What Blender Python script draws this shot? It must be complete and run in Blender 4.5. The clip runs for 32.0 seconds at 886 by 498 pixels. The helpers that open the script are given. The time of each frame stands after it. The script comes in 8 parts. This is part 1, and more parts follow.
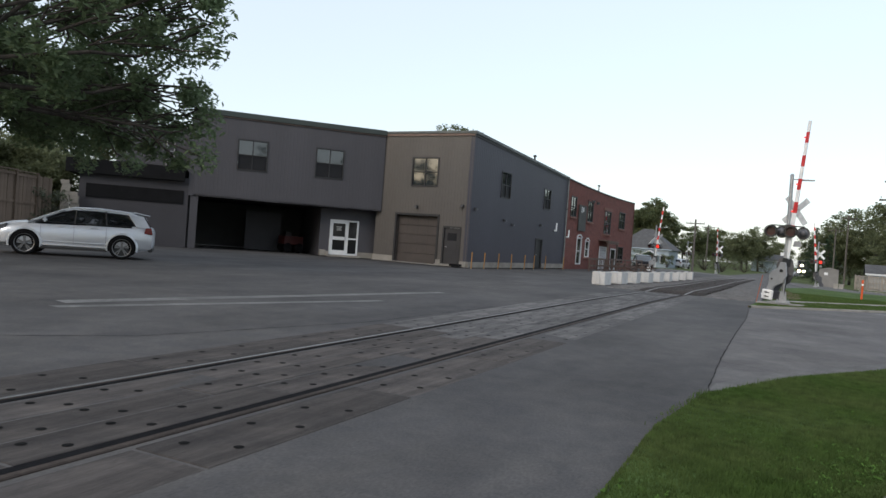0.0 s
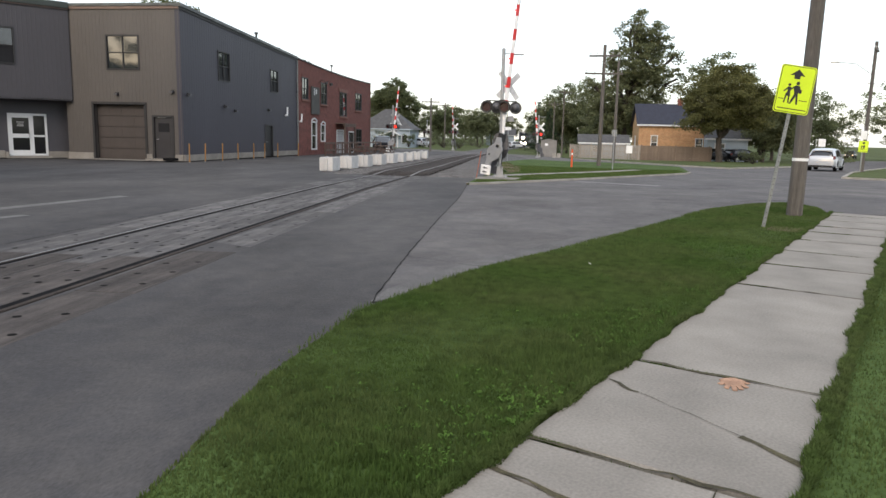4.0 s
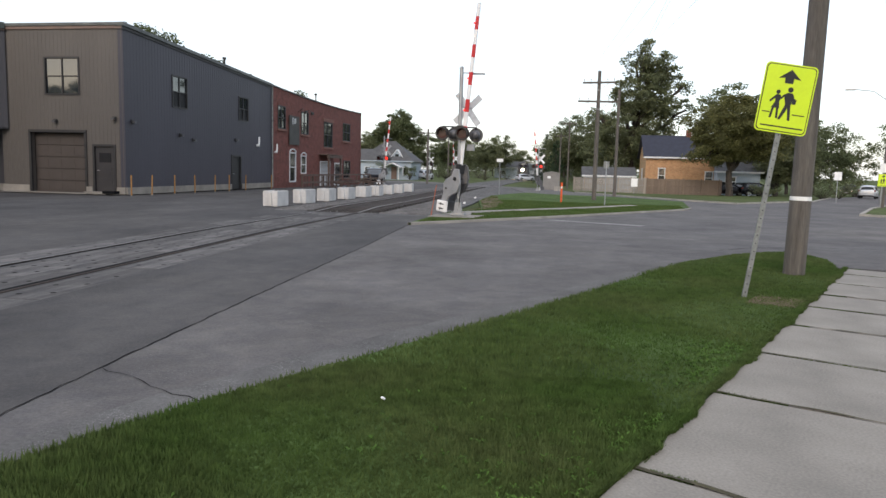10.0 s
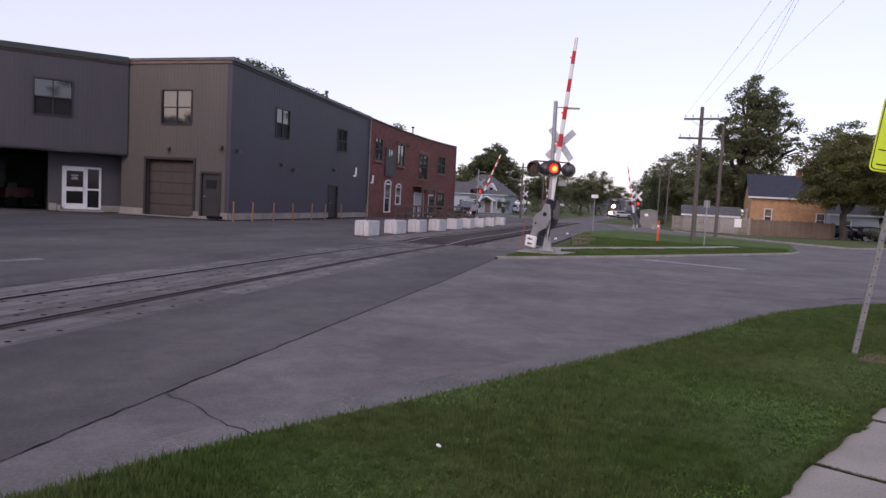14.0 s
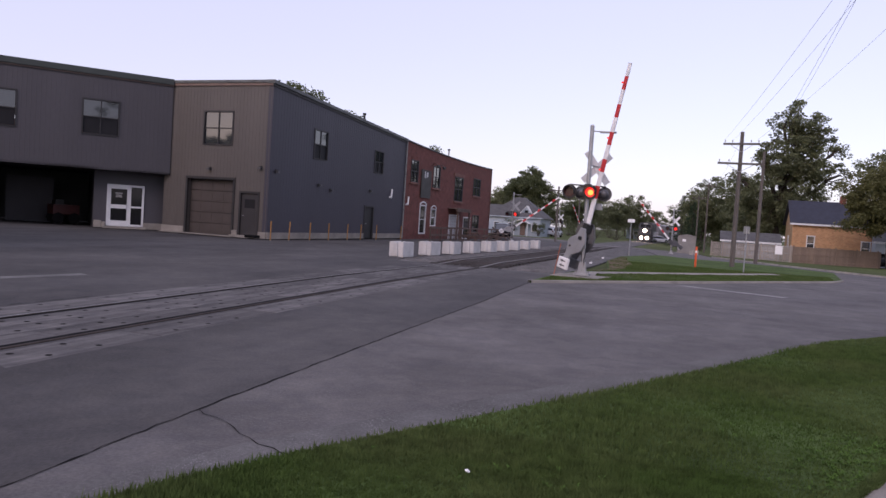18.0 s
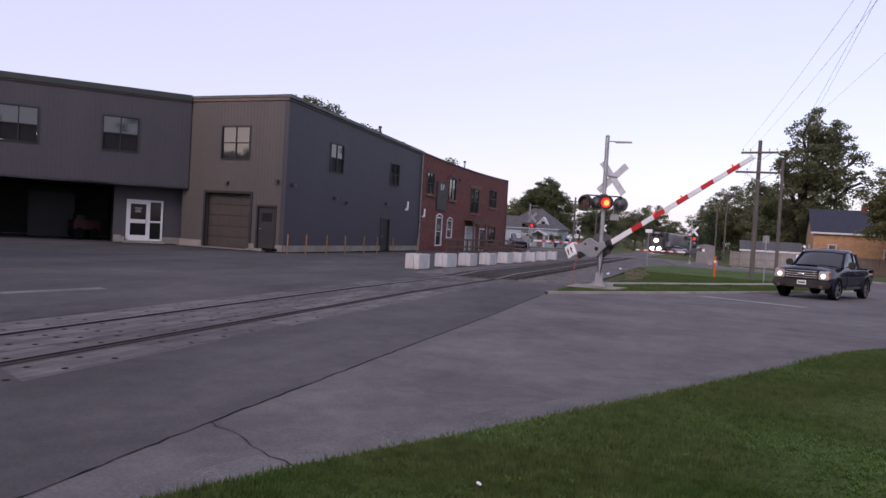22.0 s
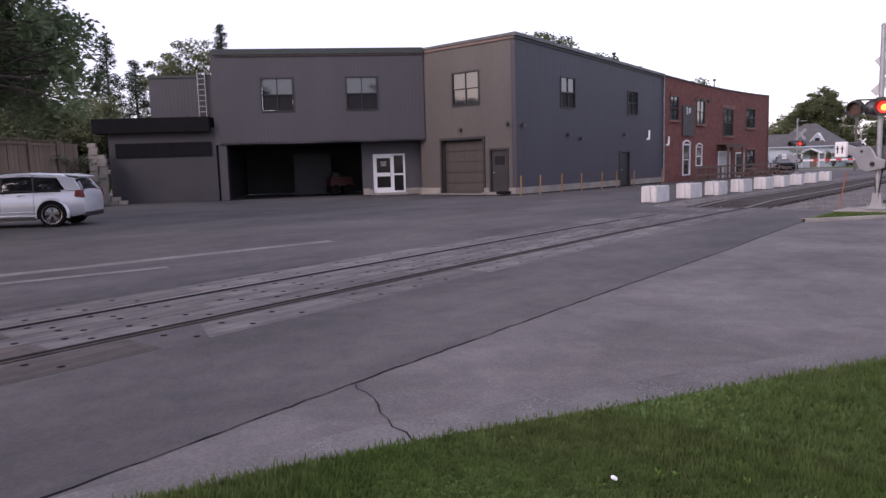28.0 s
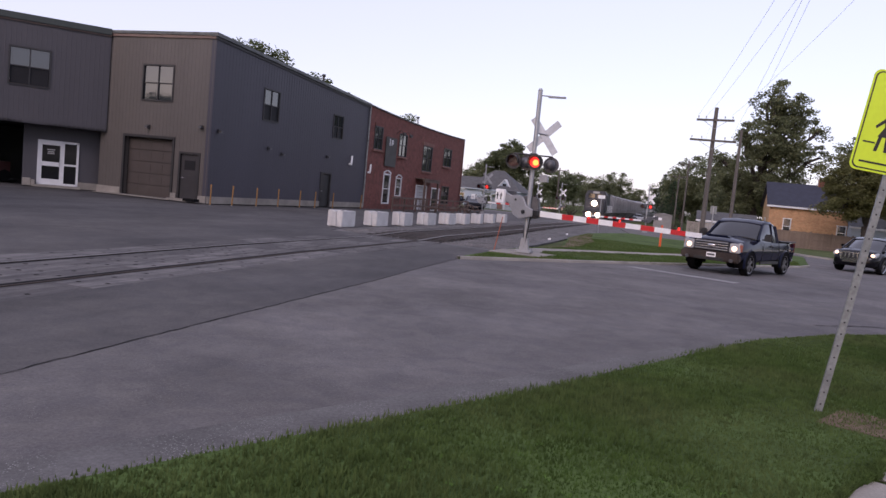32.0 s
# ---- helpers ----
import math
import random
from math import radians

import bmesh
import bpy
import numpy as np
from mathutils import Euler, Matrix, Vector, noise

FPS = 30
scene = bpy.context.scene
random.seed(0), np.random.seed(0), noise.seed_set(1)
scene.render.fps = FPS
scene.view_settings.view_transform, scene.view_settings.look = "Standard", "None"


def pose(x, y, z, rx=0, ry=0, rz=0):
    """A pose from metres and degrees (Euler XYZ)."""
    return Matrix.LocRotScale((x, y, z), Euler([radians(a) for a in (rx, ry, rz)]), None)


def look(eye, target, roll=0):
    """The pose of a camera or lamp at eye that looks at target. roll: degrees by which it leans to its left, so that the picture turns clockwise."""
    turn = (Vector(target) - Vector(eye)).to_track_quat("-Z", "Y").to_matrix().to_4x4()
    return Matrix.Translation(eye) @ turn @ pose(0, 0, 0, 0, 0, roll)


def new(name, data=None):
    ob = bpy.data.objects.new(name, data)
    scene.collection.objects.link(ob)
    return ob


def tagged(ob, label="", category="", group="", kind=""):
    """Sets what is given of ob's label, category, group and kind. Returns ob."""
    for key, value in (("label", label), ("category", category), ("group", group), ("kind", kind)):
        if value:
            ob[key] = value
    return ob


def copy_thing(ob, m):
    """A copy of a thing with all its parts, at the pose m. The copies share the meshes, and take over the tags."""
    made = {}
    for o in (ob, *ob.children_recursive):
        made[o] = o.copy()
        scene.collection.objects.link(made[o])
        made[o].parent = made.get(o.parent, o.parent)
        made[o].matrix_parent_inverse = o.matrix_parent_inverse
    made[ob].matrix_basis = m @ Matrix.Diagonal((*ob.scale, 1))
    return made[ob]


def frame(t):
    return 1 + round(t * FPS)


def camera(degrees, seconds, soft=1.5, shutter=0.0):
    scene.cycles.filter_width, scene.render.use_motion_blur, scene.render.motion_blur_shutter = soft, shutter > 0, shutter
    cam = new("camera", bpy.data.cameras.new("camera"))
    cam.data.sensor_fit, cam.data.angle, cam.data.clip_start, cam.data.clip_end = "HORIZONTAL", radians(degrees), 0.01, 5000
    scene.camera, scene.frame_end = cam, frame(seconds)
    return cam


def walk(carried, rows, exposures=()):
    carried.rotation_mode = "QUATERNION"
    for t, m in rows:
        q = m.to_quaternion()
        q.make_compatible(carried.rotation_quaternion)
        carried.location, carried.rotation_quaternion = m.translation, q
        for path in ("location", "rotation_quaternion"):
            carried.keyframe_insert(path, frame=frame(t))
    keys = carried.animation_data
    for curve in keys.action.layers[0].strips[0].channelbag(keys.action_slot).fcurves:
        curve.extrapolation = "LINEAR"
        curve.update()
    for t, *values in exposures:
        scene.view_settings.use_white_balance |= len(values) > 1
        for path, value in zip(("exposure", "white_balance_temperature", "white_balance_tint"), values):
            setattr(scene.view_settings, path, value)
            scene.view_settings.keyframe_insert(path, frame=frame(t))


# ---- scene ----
cam = camera(64.0, 32.0, soft=1.5)
PATH = [
    (0, (-0.52, -1.501, 1.385), (-1.47, 0.259, 1.363), 4.2),
    (0.5, (-0.901, -1.59, 1.455), (-1.874, 0.157, 1.403), 4.9),
    (1, (-1.009, -1.425, 1.458), (-2.022, 0.298, 1.4), 5.0),
    (1.5, (-0.826, -1.197, 1.446), (-1.858, 0.514, 1.359), 5.1),
    (2, (-0.65, -0.976, 1.443), (-1.386, 0.876, 1.267), 5.8),
    (2.5, (-0.557, -0.669, 1.501), (-0.857, 1.282, 1.183), 3.1),
    (4.5, (0.118, 0.802, 1.485), (-0.171, 2.757, 1.177), 1.1),
    (5, (0.179, 1.224, 1.498), (-0.217, 3.169, 1.256), 4.3),
    (5.5, (0.357, 1.685, 1.509), (-0.091, 3.622, 1.293), 3.2),
    (6, (0.41, 2.09, 1.523), (-0.047, 4.029, 1.337), 4.4),
    (6.5, (0.59, 2.498, 1.508), (0.164, 4.442, 1.31), 3.9),
    (7, (0.702, 2.95, 1.508), (0.325, 4.903, 1.297), 3.2),
    (7.5, (0.752, 3.316, 1.526), (0.456, 5.282, 1.31), 3.5),
    (8, (0.998, 3.664, 1.528), (0.655, 5.621, 1.3), 1.6),
    (8.5, (1.116, 3.903, 1.504), (0.826, 5.869, 1.285), 2.2),
    (9, (1.178, 4.178, 1.508), (0.91, 6.147, 1.287), 5.8),
    (9.5, (1.427, 4.389, 1.491), (1.128, 6.354, 1.271), 2.9),
    (10, (1.573, 4.49, 1.503), (1.243, 6.45, 1.28), 1.4),
    (10.5, (1.56, 4.677, 1.502), (1.252, 6.637, 1.254), 3.3),
    (11, (1.606, 4.75, 1.511), (1.187, 6.687, 1.247), 3.8),
    (11.5, (1.668, 4.787, 1.513), (1.199, 6.713, 1.247), 3.2),
    (12, (1.694, 4.785, 1.508), (1.196, 6.705, 1.25), 2.9),
    (12.5, (1.696, 4.773, 1.512), (1.134, 6.684, 1.335), 2.4),
    (13, (1.69, 4.772, 1.511), (1.105, 6.678, 1.351), 2.2),
    (13.5, (1.678, 4.767, 1.52), (1.092, 6.674, 1.372), 2.7),
    (14, (1.679, 4.768, 1.516), (1.091, 6.675, 1.376), 2.9),
    (14.5, (1.687, 4.756, 1.521), (1.088, 6.659, 1.385), 2.4),
    (16.5, (1.687, 4.792, 1.52), (1.043, 6.683, 1.421), 2.2),
    (17, (1.69, 4.798, 1.514), (1.037, 6.686, 1.421), 2.1),
    (17.5, (1.683, 4.79, 1.517), (1.015, 6.673, 1.43), 2.8),
    (18, (1.69, 4.774, 1.523), (1.006, 6.652, 1.439), 3.7),
    (18.5, (1.683, 4.788, 1.519), (0.985, 6.66, 1.441), 4.2),
    (19, (1.686, 4.792, 1.514), (0.972, 6.659, 1.441), 4.0),
    (19.5, (1.687, 4.786, 1.52), (0.963, 6.649, 1.448), 3.7),
    (20, (1.682, 4.811, 1.512), (0.954, 6.672, 1.442), 3.4),
    (20.5, (1.689, 4.816, 1.516), (0.957, 6.676, 1.449), 3.4),
    (21, (1.699, 4.809, 1.516), (0.967, 6.67, 1.455), 3.5),
    (21.5, (1.708, 4.813, 1.514), (0.979, 6.674, 1.459), 3.2),
    (22, (1.726, 4.804, 1.516), (0.995, 6.665, 1.463), 3.2),
    (22.5, (1.749, 4.816, 1.513), (1.013, 6.675, 1.469), 2.8),
    (23, (1.781, 4.848, 1.505), (1.031, 6.702, 1.465), 2.2),
    (23.5, (1.777, 4.975, 1.497), (1.018, 6.825, 1.449), 1.2),
    (24, (1.776, 5.191, 1.492), (1.019, 7.041, 1.433), 1.9),
    (24.5, (1.917, 5.435, 1.439), (1.101, 7.257, 1.31), 0.7),
    (25, (1.995, 5.596, 1.441), (1.127, 7.39, 1.267), 0.1),
    (25.5, (1.746, 5.847, 1.384), (0.571, 7.464, 1.342), 9.4),
    (27.5, (1.858, 6.191, 1.391), (0.377, 7.535, 1.419), 3.0),
    (28, (1.986, 5.871, 1.502), (0.668, 7.356, 1.268), -1.7),
    (28.5, (2.128, 5.839, 1.535), (1.329, 7.672, 1.538), -1.0),
    (29, (2.169, 6.205, 1.501), (1.422, 8.06, 1.468), 1.8),
    (29.5, (2.232, 6.305, 1.522), (1.514, 8.171, 1.45), 0.2),
    (30, (2.168, 6.37, 1.456), (1.326, 8.175, 1.289), 3.4),
    (30.5, (2.296, 6.578, 1.519), (1.572, 8.431, 1.313), 5.4),
    (31, (2.531, 6.644, 1.528), (1.826, 8.509, 1.362), 7.3),
    (31.5, (2.437, 7.104, 1.529), (1.795, 8.992, 1.377), 5.6),
    (32, (2.564, 6.973, 1.553), (1.928, 8.862, 1.394), 5.5),
]
EXPOSURES = [(0.0, 0.86, 6300, 8), (1.2, 0.92, 6450, 9), (2.0, 1.22, 6750, 11), (5.0, 1.22, 6550, 11), (6.0, 1.06, 6500, 11), (7.0, 1.2, 6480, 11), (8.0, 1.12, 6450, 11), (9.0, 0.98, 6450, 11), (10.0, 1.08, 6450, 12), (11.3, 1.2, 6450, 22), (12.0, 1.2, 6400, 26), (12.8, 0.8, 6300, 31), (13.5, 0.7, 6250, 32), (17.0, 0.63, 6200, 33), (19.0, 0.6, 6180, 34), (24.0, 0.6, 6190, 35), (25.0, 1.05, 6350, 36), (25.5, 0.82, 6230, 35), (27.5, 0.8, 6200, 35), (28.0, 1.11, 6300, 34), (28.2, 1.1, 6300, 34), (28.9, 0.5, 6170, 36), (29.6, 0.6, 6150, 35), (30.3, 0.74, 6170, 33), (32.0, 0.73, 6200, 32)]
walk(cam, [(t, look(eye, target, roll)) for t, eye, target, roll in PATH], EXPOSURES)

# ---- light ----
world = bpy.data.worlds.new("sky")
scene.world = world
world.use_nodes = True
wn = world.node_tree.nodes
wn.clear()
w_out = wn.new("ShaderNodeOutputWorld")
w_bg = wn.new("ShaderNodeBackground")
w_sky = wn.new("ShaderNodeTexSky")
w_sky.sky_type = "NISHITA"
w_sky.sun_disc = False
w_sky.sun_elevation = radians(14)
w_sky.sun_rotation = radians(200)
w_sky.air_density, w_sky.dust_density, w_sky.ozone_density = 1.0, 1.0, 1.0
w_bg.inputs[1].default_value = 0.15
w_veil = wn.new("ShaderNodeMix")  # thin even cloud over the clear sky
w_veil.data_type = "RGBA"
w_veil.inputs[0].default_value = 0.68
w_veil.inputs[7].default_value = (3.55, 3.7, 3.95, 1)
world.node_tree.links.new(w_sky.outputs[0], w_veil.inputs[6])
world.node_tree.links.new(w_veil.outputs[2], w_bg.inputs[0])
world.node_tree.links.new(w_bg.outputs[0], w_out.inputs[0])
sun = new("sun", bpy.data.lights.new("sun", "SUN"))
sun.data.energy, sun.data.angle, sun.data.color = 0.75, radians(25), (1.0, 0.9, 0.8)
sun.matrix_world = look((0, -40, 30), (0, 0, 0))

# ---- materials ----
def material(name, colour, rough=0.8, metal=0.0, vary=0.15, scale=3.0, fine=40.0, bump=0.2, second=None, tone=None, glow=None, streak=(1, 1, 1), random_tone=0.0, spec=0.5):
    """A plain surface with variation at two sizes and fine relief."""
    m = bpy.data.materials.new(name)
    m.use_nodes = True
    nt = m.node_tree
    n, l = nt.nodes, nt.links
    b = n["Principled BSDF"]
    b.inputs["Roughness"].default_value, b.inputs["Metallic"].default_value = rough, metal
    b.inputs["Specular IOR Level"].default_value = spec
    tc = n.new("ShaderNodeTexCoord")
    mp = n.new("ShaderNodeMapping")
    mp.inputs["Scale"].default_value = streak
    l.new(tc.outputs["Object"], mp.inputs[0])
    big, small = n.new("ShaderNodeTexNoise"), n.new("ShaderNodeTexNoise")
    for node, sc, det in ((big, scale, 5), (small, fine, 3)):
        node.inputs["Scale"].default_value, node.inputs["Detail"].default_value = sc, det
        l.new(mp.outputs[0], node.inputs["Vector"])
    ramp = n.new("ShaderNodeValToRGB")
    c2 = second or tuple(min(1, c * (1 + vary)) for c in colour)
    c1 = colour if second else tuple(c * (1 - vary) for c in colour)
    ramp.color_ramp.elements[0].color, ramp.color_ramp.elements[1].color = (*c1, 1), (*c2, 1)
    ramp.color_ramp.elements[0].position, ramp.color_ramp.elements[1].position = 0.32, 0.68
    l.new(big.outputs[0], ramp.inputs[0])
    mix = n.new("ShaderNodeMix")
    mix.data_type, mix.blend_type = "RGBA", "MULTIPLY"
    mix.inputs[0].default_value = 1.0
    mr = n.new("ShaderNodeMapRange")
    mr.inputs[1].default_value, mr.inputs[2].default_value = 0.25, 0.75
    mr.inputs[3].default_value, mr.inputs[4].default_value = 1 - vary, 1 + vary
    l.new(small.outputs[0], mr.inputs[0])
    l.new(ramp.outputs[0], mix.inputs[6])
    l.new(mr.outputs[0], mix.inputs[7])
    last = mix.outputs[2]
    if random_tone:
        oi = n.new("ShaderNodeObjectInfo")
        r2 = n.new("ShaderNodeMapRange")
        r2.inputs[3].default_value, r2.inputs[4].default_value = 1 - random_tone, 1 + random_tone
        l.new(oi.outputs["Random"], r2.inputs[0])
        m2 = n.new("ShaderNodeMix")
        m2.data_type, m2.blend_type = "RGBA", "MULTIPLY"
        m2.inputs[0].default_value = 1.0
        l.new(last, m2.inputs[6])
        l.new(r2.outputs[0], m2.inputs[7])
        last = m2.outputs[2]
    l.new(last, b.inputs["Base Color"])
    if bump:
        bp = n.new("ShaderNodeBump")
        bp.inputs["Strength"].default_value, bp.inputs["Distance"].default_value = bump, 0.02
        l.new(small.outputs[0], bp.inputs["Height"])
        l.new(bp.outputs[0], b.inputs["Normal"])
    if glow:
        b.inputs["Emission Color"].default_value, b.inputs["Emission Strength"].default_value = (*glow[0], 1), glow[1]
    return m


def glass_material(name, tint=(0.02, 0.025, 0.03), rough=0.04):
    m = bpy.data.materials.new(name)
    m.use_nodes = True
    b = m.node_tree.nodes["Principled BSDF"]
    b.inputs["Base Color"].default_value = (*tint, 1)
    b.inputs["Roughness"].default_value, b.inputs["IOR"].default_value = rough, 1.6
    b.inputs["Specular IOR Level"].default_value = 0.9
    return m


# ---- mesh helpers ----
def box(bm, c, s, rz=0.0, tilt=None):
    """A box with centre c and size s, turned rz degrees."""
    m = Matrix.Translation(c) @ (tilt or pose(0, 0, 0, 0, 0, rz)) @ Matrix.Diagonal((*s, 1))
    return bmesh.ops.create_cube(bm, size=1, matrix=m)["verts"]


def rod(bm, a, b, r0, r1=None, n=10):
    """A tapered round bar from a to b."""
    a, b = Vector(a), Vector(b)
    d = b - a
    m = Matrix.Translation((a + b) / 2) @ d.to_track_quat("Z", "Y").to_matrix().to_4x4()
    return bmesh.ops.create_cone(bm, cap_ends=True, segments=n, radius1=r0, radius2=r0 if r1 is None else r1, depth=d.length, matrix=m)["verts"]


def prism(bm, pts, axis, a, b):
    """The outline pts drawn out along an axis from a to b."""
    def at(p, v):
        return (v, p[0], p[1]) if axis == "x" else (p[0], v, p[1]) if axis == "y" else (p[0], p[1], v)
    lo = [bm.verts.new(at(p, a)) for p in pts]
    hi = [bm.verts.new(at(p, b)) for p in pts]
    k = len(pts)
    for i in range(k):
        bm.faces.new((lo[i], lo[(i + 1) % k], hi[(i + 1) % k], hi[i]))
    bm.faces.new(lo[::-1])
    bm.faces.new(hi)
    bmesh.ops.recalc_face_normals(bm, faces=bm.faces)


def soften(bm, w, seg=2):
    bmesh.ops.bevel(bm, geom=[e for e in bm.edges if len(e.link_faces) == 2 and e.calc_face_angle(0) > 0.5], offset=w, segments=seg, affect="EDGES", clamp_overlap=True)


def mesh_of(bm, name, mat=None, smooth=False):
    me = bpy.data.meshes.new(name)
    bm.to_mesh(me)
    bm.free()
    if mat:
        me.materials.append(mat)
    if smooth:
        for p in me.polygons:
            p.use_smooth = True
        me.set_sharp_from_angle(angle=radians(40))
    return me


def part(name, bm, mat, parent, label="", smooth=False):
    ob = new(name, mesh_of(bm, name, mat, smooth))
    if parent:
        ob.parent = parent
    if label:
        ob["label"] = label
    return ob


def shared(name, me, parent, m, mat=None):
    ob = new(name, me)
    ob.parent = parent
    ob.matrix_basis = m
    return ob


def empty(name, m, label, category, group="", kind=""):
    ob = new(name)
    ob.empty_display_size = 0.2
    ob.matrix_basis = m
    return tagged(ob, label, category, group, kind)


def bm_new():
    return bmesh.new()


def gz(y, x=0.0):
    """The fall of the ground along the track, less steep beside the buildings."""
    w = 0.25 + 0.75 * min(1.0, max(0.0, (x + 18) / 20))
    if y < 20:
        return 0.0
    if y < 40:
        return -0.012 * (y - 20) * w
    if y < 60:
        return (-0.24 - 0.0065 * (y - 40)) * w
    return w * max(-1.25, -0.37 - 0.012 * (y - 60))


CUTS = [20, 40, 60, 133]
XCUTS = [-18, -12, -7, -2, 2]


def sheet(name, pts, z, thick, mat, label, category="ground", noise_amp=0.0):
    """A flat piece of ground from its outline, laid on the fall of the land, with a skirt."""
    bm = bm_new()
    f = bm.faces.new([bm.verts.new((x, y, 0)) for x, y in pts])
    if f.normal.z < 0 or f.calc_area() == 0:
        f.normal_flip()
    bm.normal_update()
    if bm.faces[:][0].normal.z < 0:
        bm.faces[:][0].normal_flip()
    ys = [p[1] for p in pts]
    for c in CUTS:
        if min(ys) < c < max(ys):
            bmesh.ops.bisect_plane(bm, geom=bm.verts[:] + bm.edges[:] + bm.faces[:], plane_co=(0, c, 0), plane_no=(0, 1, 0))
    xs = [p[0] for p in pts]
    for c in XCUTS:
        if max(ys) > 20 and min(xs) < c < max(xs):
            bmesh.ops.bisect_plane(bm, geom=bm.verts[:] + bm.edges[:] + bm.faces[:], plane_co=(c, 0, 0), plane_no=(1, 0, 0))
    bmesh.ops.triangulate(bm, faces=bm.faces[:])
    if thick:
        r = bmesh.ops.extrude_face_region(bm, geom=bm.faces[:])
        low = {v for v in r["geom"] if isinstance(v, bmesh.types.BMVert)}
        top = [v for v in bm.verts if v not in low]
        for v in top:
            v.co.z -= thick
    bmesh.ops.recalc_face_normals(bm, faces=bm.faces[:])
    for v in bm.verts:
        v.co.z += z + gz(v.co.y, v.co.x)
    ob = new(name, mesh_of(bm, name, mat))
    return tagged(ob, label, category, kind="structure")

ASPHALT_DARK = material("dark_asphalt", (0.066, 0.064, 0.065), 0.9, vary=0.34, scale=0.5, fine=55, bump=0.3, spec=0.25, streak=(1, 0.45, 1))
ASPHALT = material("worn_asphalt", (0.116, 0.112, 0.113), 0.95, vary=0.28, scale=0.5, fine=42, bump=0.55, spec=0.2)
AGGREGATE = material("exposed_aggregate", (0.124, 0.12, 0.118), 0.95, vary=0.3, scale=0.8, fine=34, bump=0.7, spec=0.15)
ASPHALT_FAR = material("far_asphalt", (0.12, 0.118, 0.12), 0.9, vary=0.12, scale=0.3, fine=60)
KERB_STONE = material("kerb_stone", (0.32, 0.3, 0.27), 0.95, vary=0.2, scale=1.5, fine=30, bump=0.4, spec=0.2)
CONCRETE = material("concrete", (0.236, 0.216, 0.19), 0.9, vary=0.17, scale=1.6, fine=60, bump=0.25, random_tone=0.05)
BLOCK_CONCRETE = material("pale_concrete", (0.5, 0.49, 0.48), 0.9, vary=0.12, scale=2.0, fine=40, bump=0.3, random_tone=0.06)
PANEL_PALE = material("pale_crossing_panel", (0.112, 0.108, 0.108), 0.95, vary=0.26, scale=1.6, fine=30, bump=0.4, random_tone=0.2, streak=(6, 0.35, 1), spec=0.2)
PANEL_CONCRETE = material("crossing_panel", (0.066, 0.059, 0.056), 0.95, vary=0.28, scale=1.6, fine=30, bump=0.4, random_tone=0.2, streak=(6, 0.35, 1), spec=0.2)
GRASS = material("grass_soil", (0.06, 0.095, 0.028), 0.95, vary=0.3, scale=0.8, fine=35, bump=0.6, spec=0.1)
BLADE = material("grass_blade", (0.07, 0.118, 0.028), 0.8, vary=0.36, scale=0.7, fine=9, bump=0, spec=0.15, second=(0.112, 0.142, 0.05))
FAR_GRASS = material("far_grass", (0.07, 0.088, 0.032), 0.95, vary=0.3, scale=0.15, fine=3, bump=0.3, spec=0.1)
DIRT = material("bare_earth", (0.135, 0.1, 0.07), 0.95, vary=0.25, scale=3, fine=40, bump=0.5, spec=0.1)
GRAVEL = material("gravel", (0.15, 0.145, 0.145), 0.95, vary=0.35, scale=2, fine=25, bump=0.8, spec=0.2)
BALLAST = material("ballast", (0.1, 0.097, 0.097), 0.95, vary=0.4, scale=1.5, fine=18, bump=1.0, spec=0.2)
RAIL = material("rail_steel", (0.05, 0.04, 0.035), 0.85, 0.0, vary=0.25, scale=3, fine=40, spec=0.15)
RAIL_HEAD = material("polished_rail", (0.3, 0.29, 0.28), 0.5, 1.0, vary=0.08, scale=4, fine=40, bump=0.05)
TIE = material("tie_wood", (0.03, 0.025, 0.023), 0.9, vary=0.3, scale=4, fine=50, bump=0.5, random_tone=0.2)
RUBBER = material("black_rubber", (0.01, 0.01, 0.011), 0.9, vary=0.2, scale=6, fine=60, spec=0.05)
STEEL_BLUE = material("charcoal_cladding", (0.042, 0.04, 0.054), 0.55, vary=0.08, scale=0.6, fine=20, bump=0.05, streak=(1, 1, 0.15))
ANNEX_DARK = material("annex_cladding", (0.036, 0.034, 0.04), 0.6, vary=0.1, scale=0.6, fine=20, bump=0.05)
STEEL_GREY = material("grey_cladding", (0.057, 0.054, 0.062), 0.6, vary=0.08, scale=0.6, fine=20, bump=0.05, streak=(1, 1, 0.15))
STEEL_BROWN = material("bronze_cladding", (0.088, 0.077, 0.069), 0.55, vary=0.1, scale=0.6, fine=20, bump=0.05, streak=(1, 1, 0.15))
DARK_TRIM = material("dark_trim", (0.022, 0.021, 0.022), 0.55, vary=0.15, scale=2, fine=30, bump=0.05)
MATT_BLACK = material("matt_black_board", (0.009, 0.009, 0.01), 0.85, vary=0.2, scale=2, fine=40, bump=0.1, spec=0.12)
CAP_WORN = material("weathered_flashing", (0.04, 0.044, 0.042), 0.5, vary=0.3, scale=1.4, fine=14, bump=0.3, second=(0.12, 0.13, 0.125), streak=(1, 0.3, 3))
CAP_GREEN = material("roof_cap", (0.032, 0.041, 0.037), 0.5, vary=0.1, scale=2, fine=30, bump=0.05)
EAVE_BROWN = material("brown_eave_board", (0.06, 0.043, 0.037), 0.7, vary=0.2, scale=2, fine=20, bump=0.1)
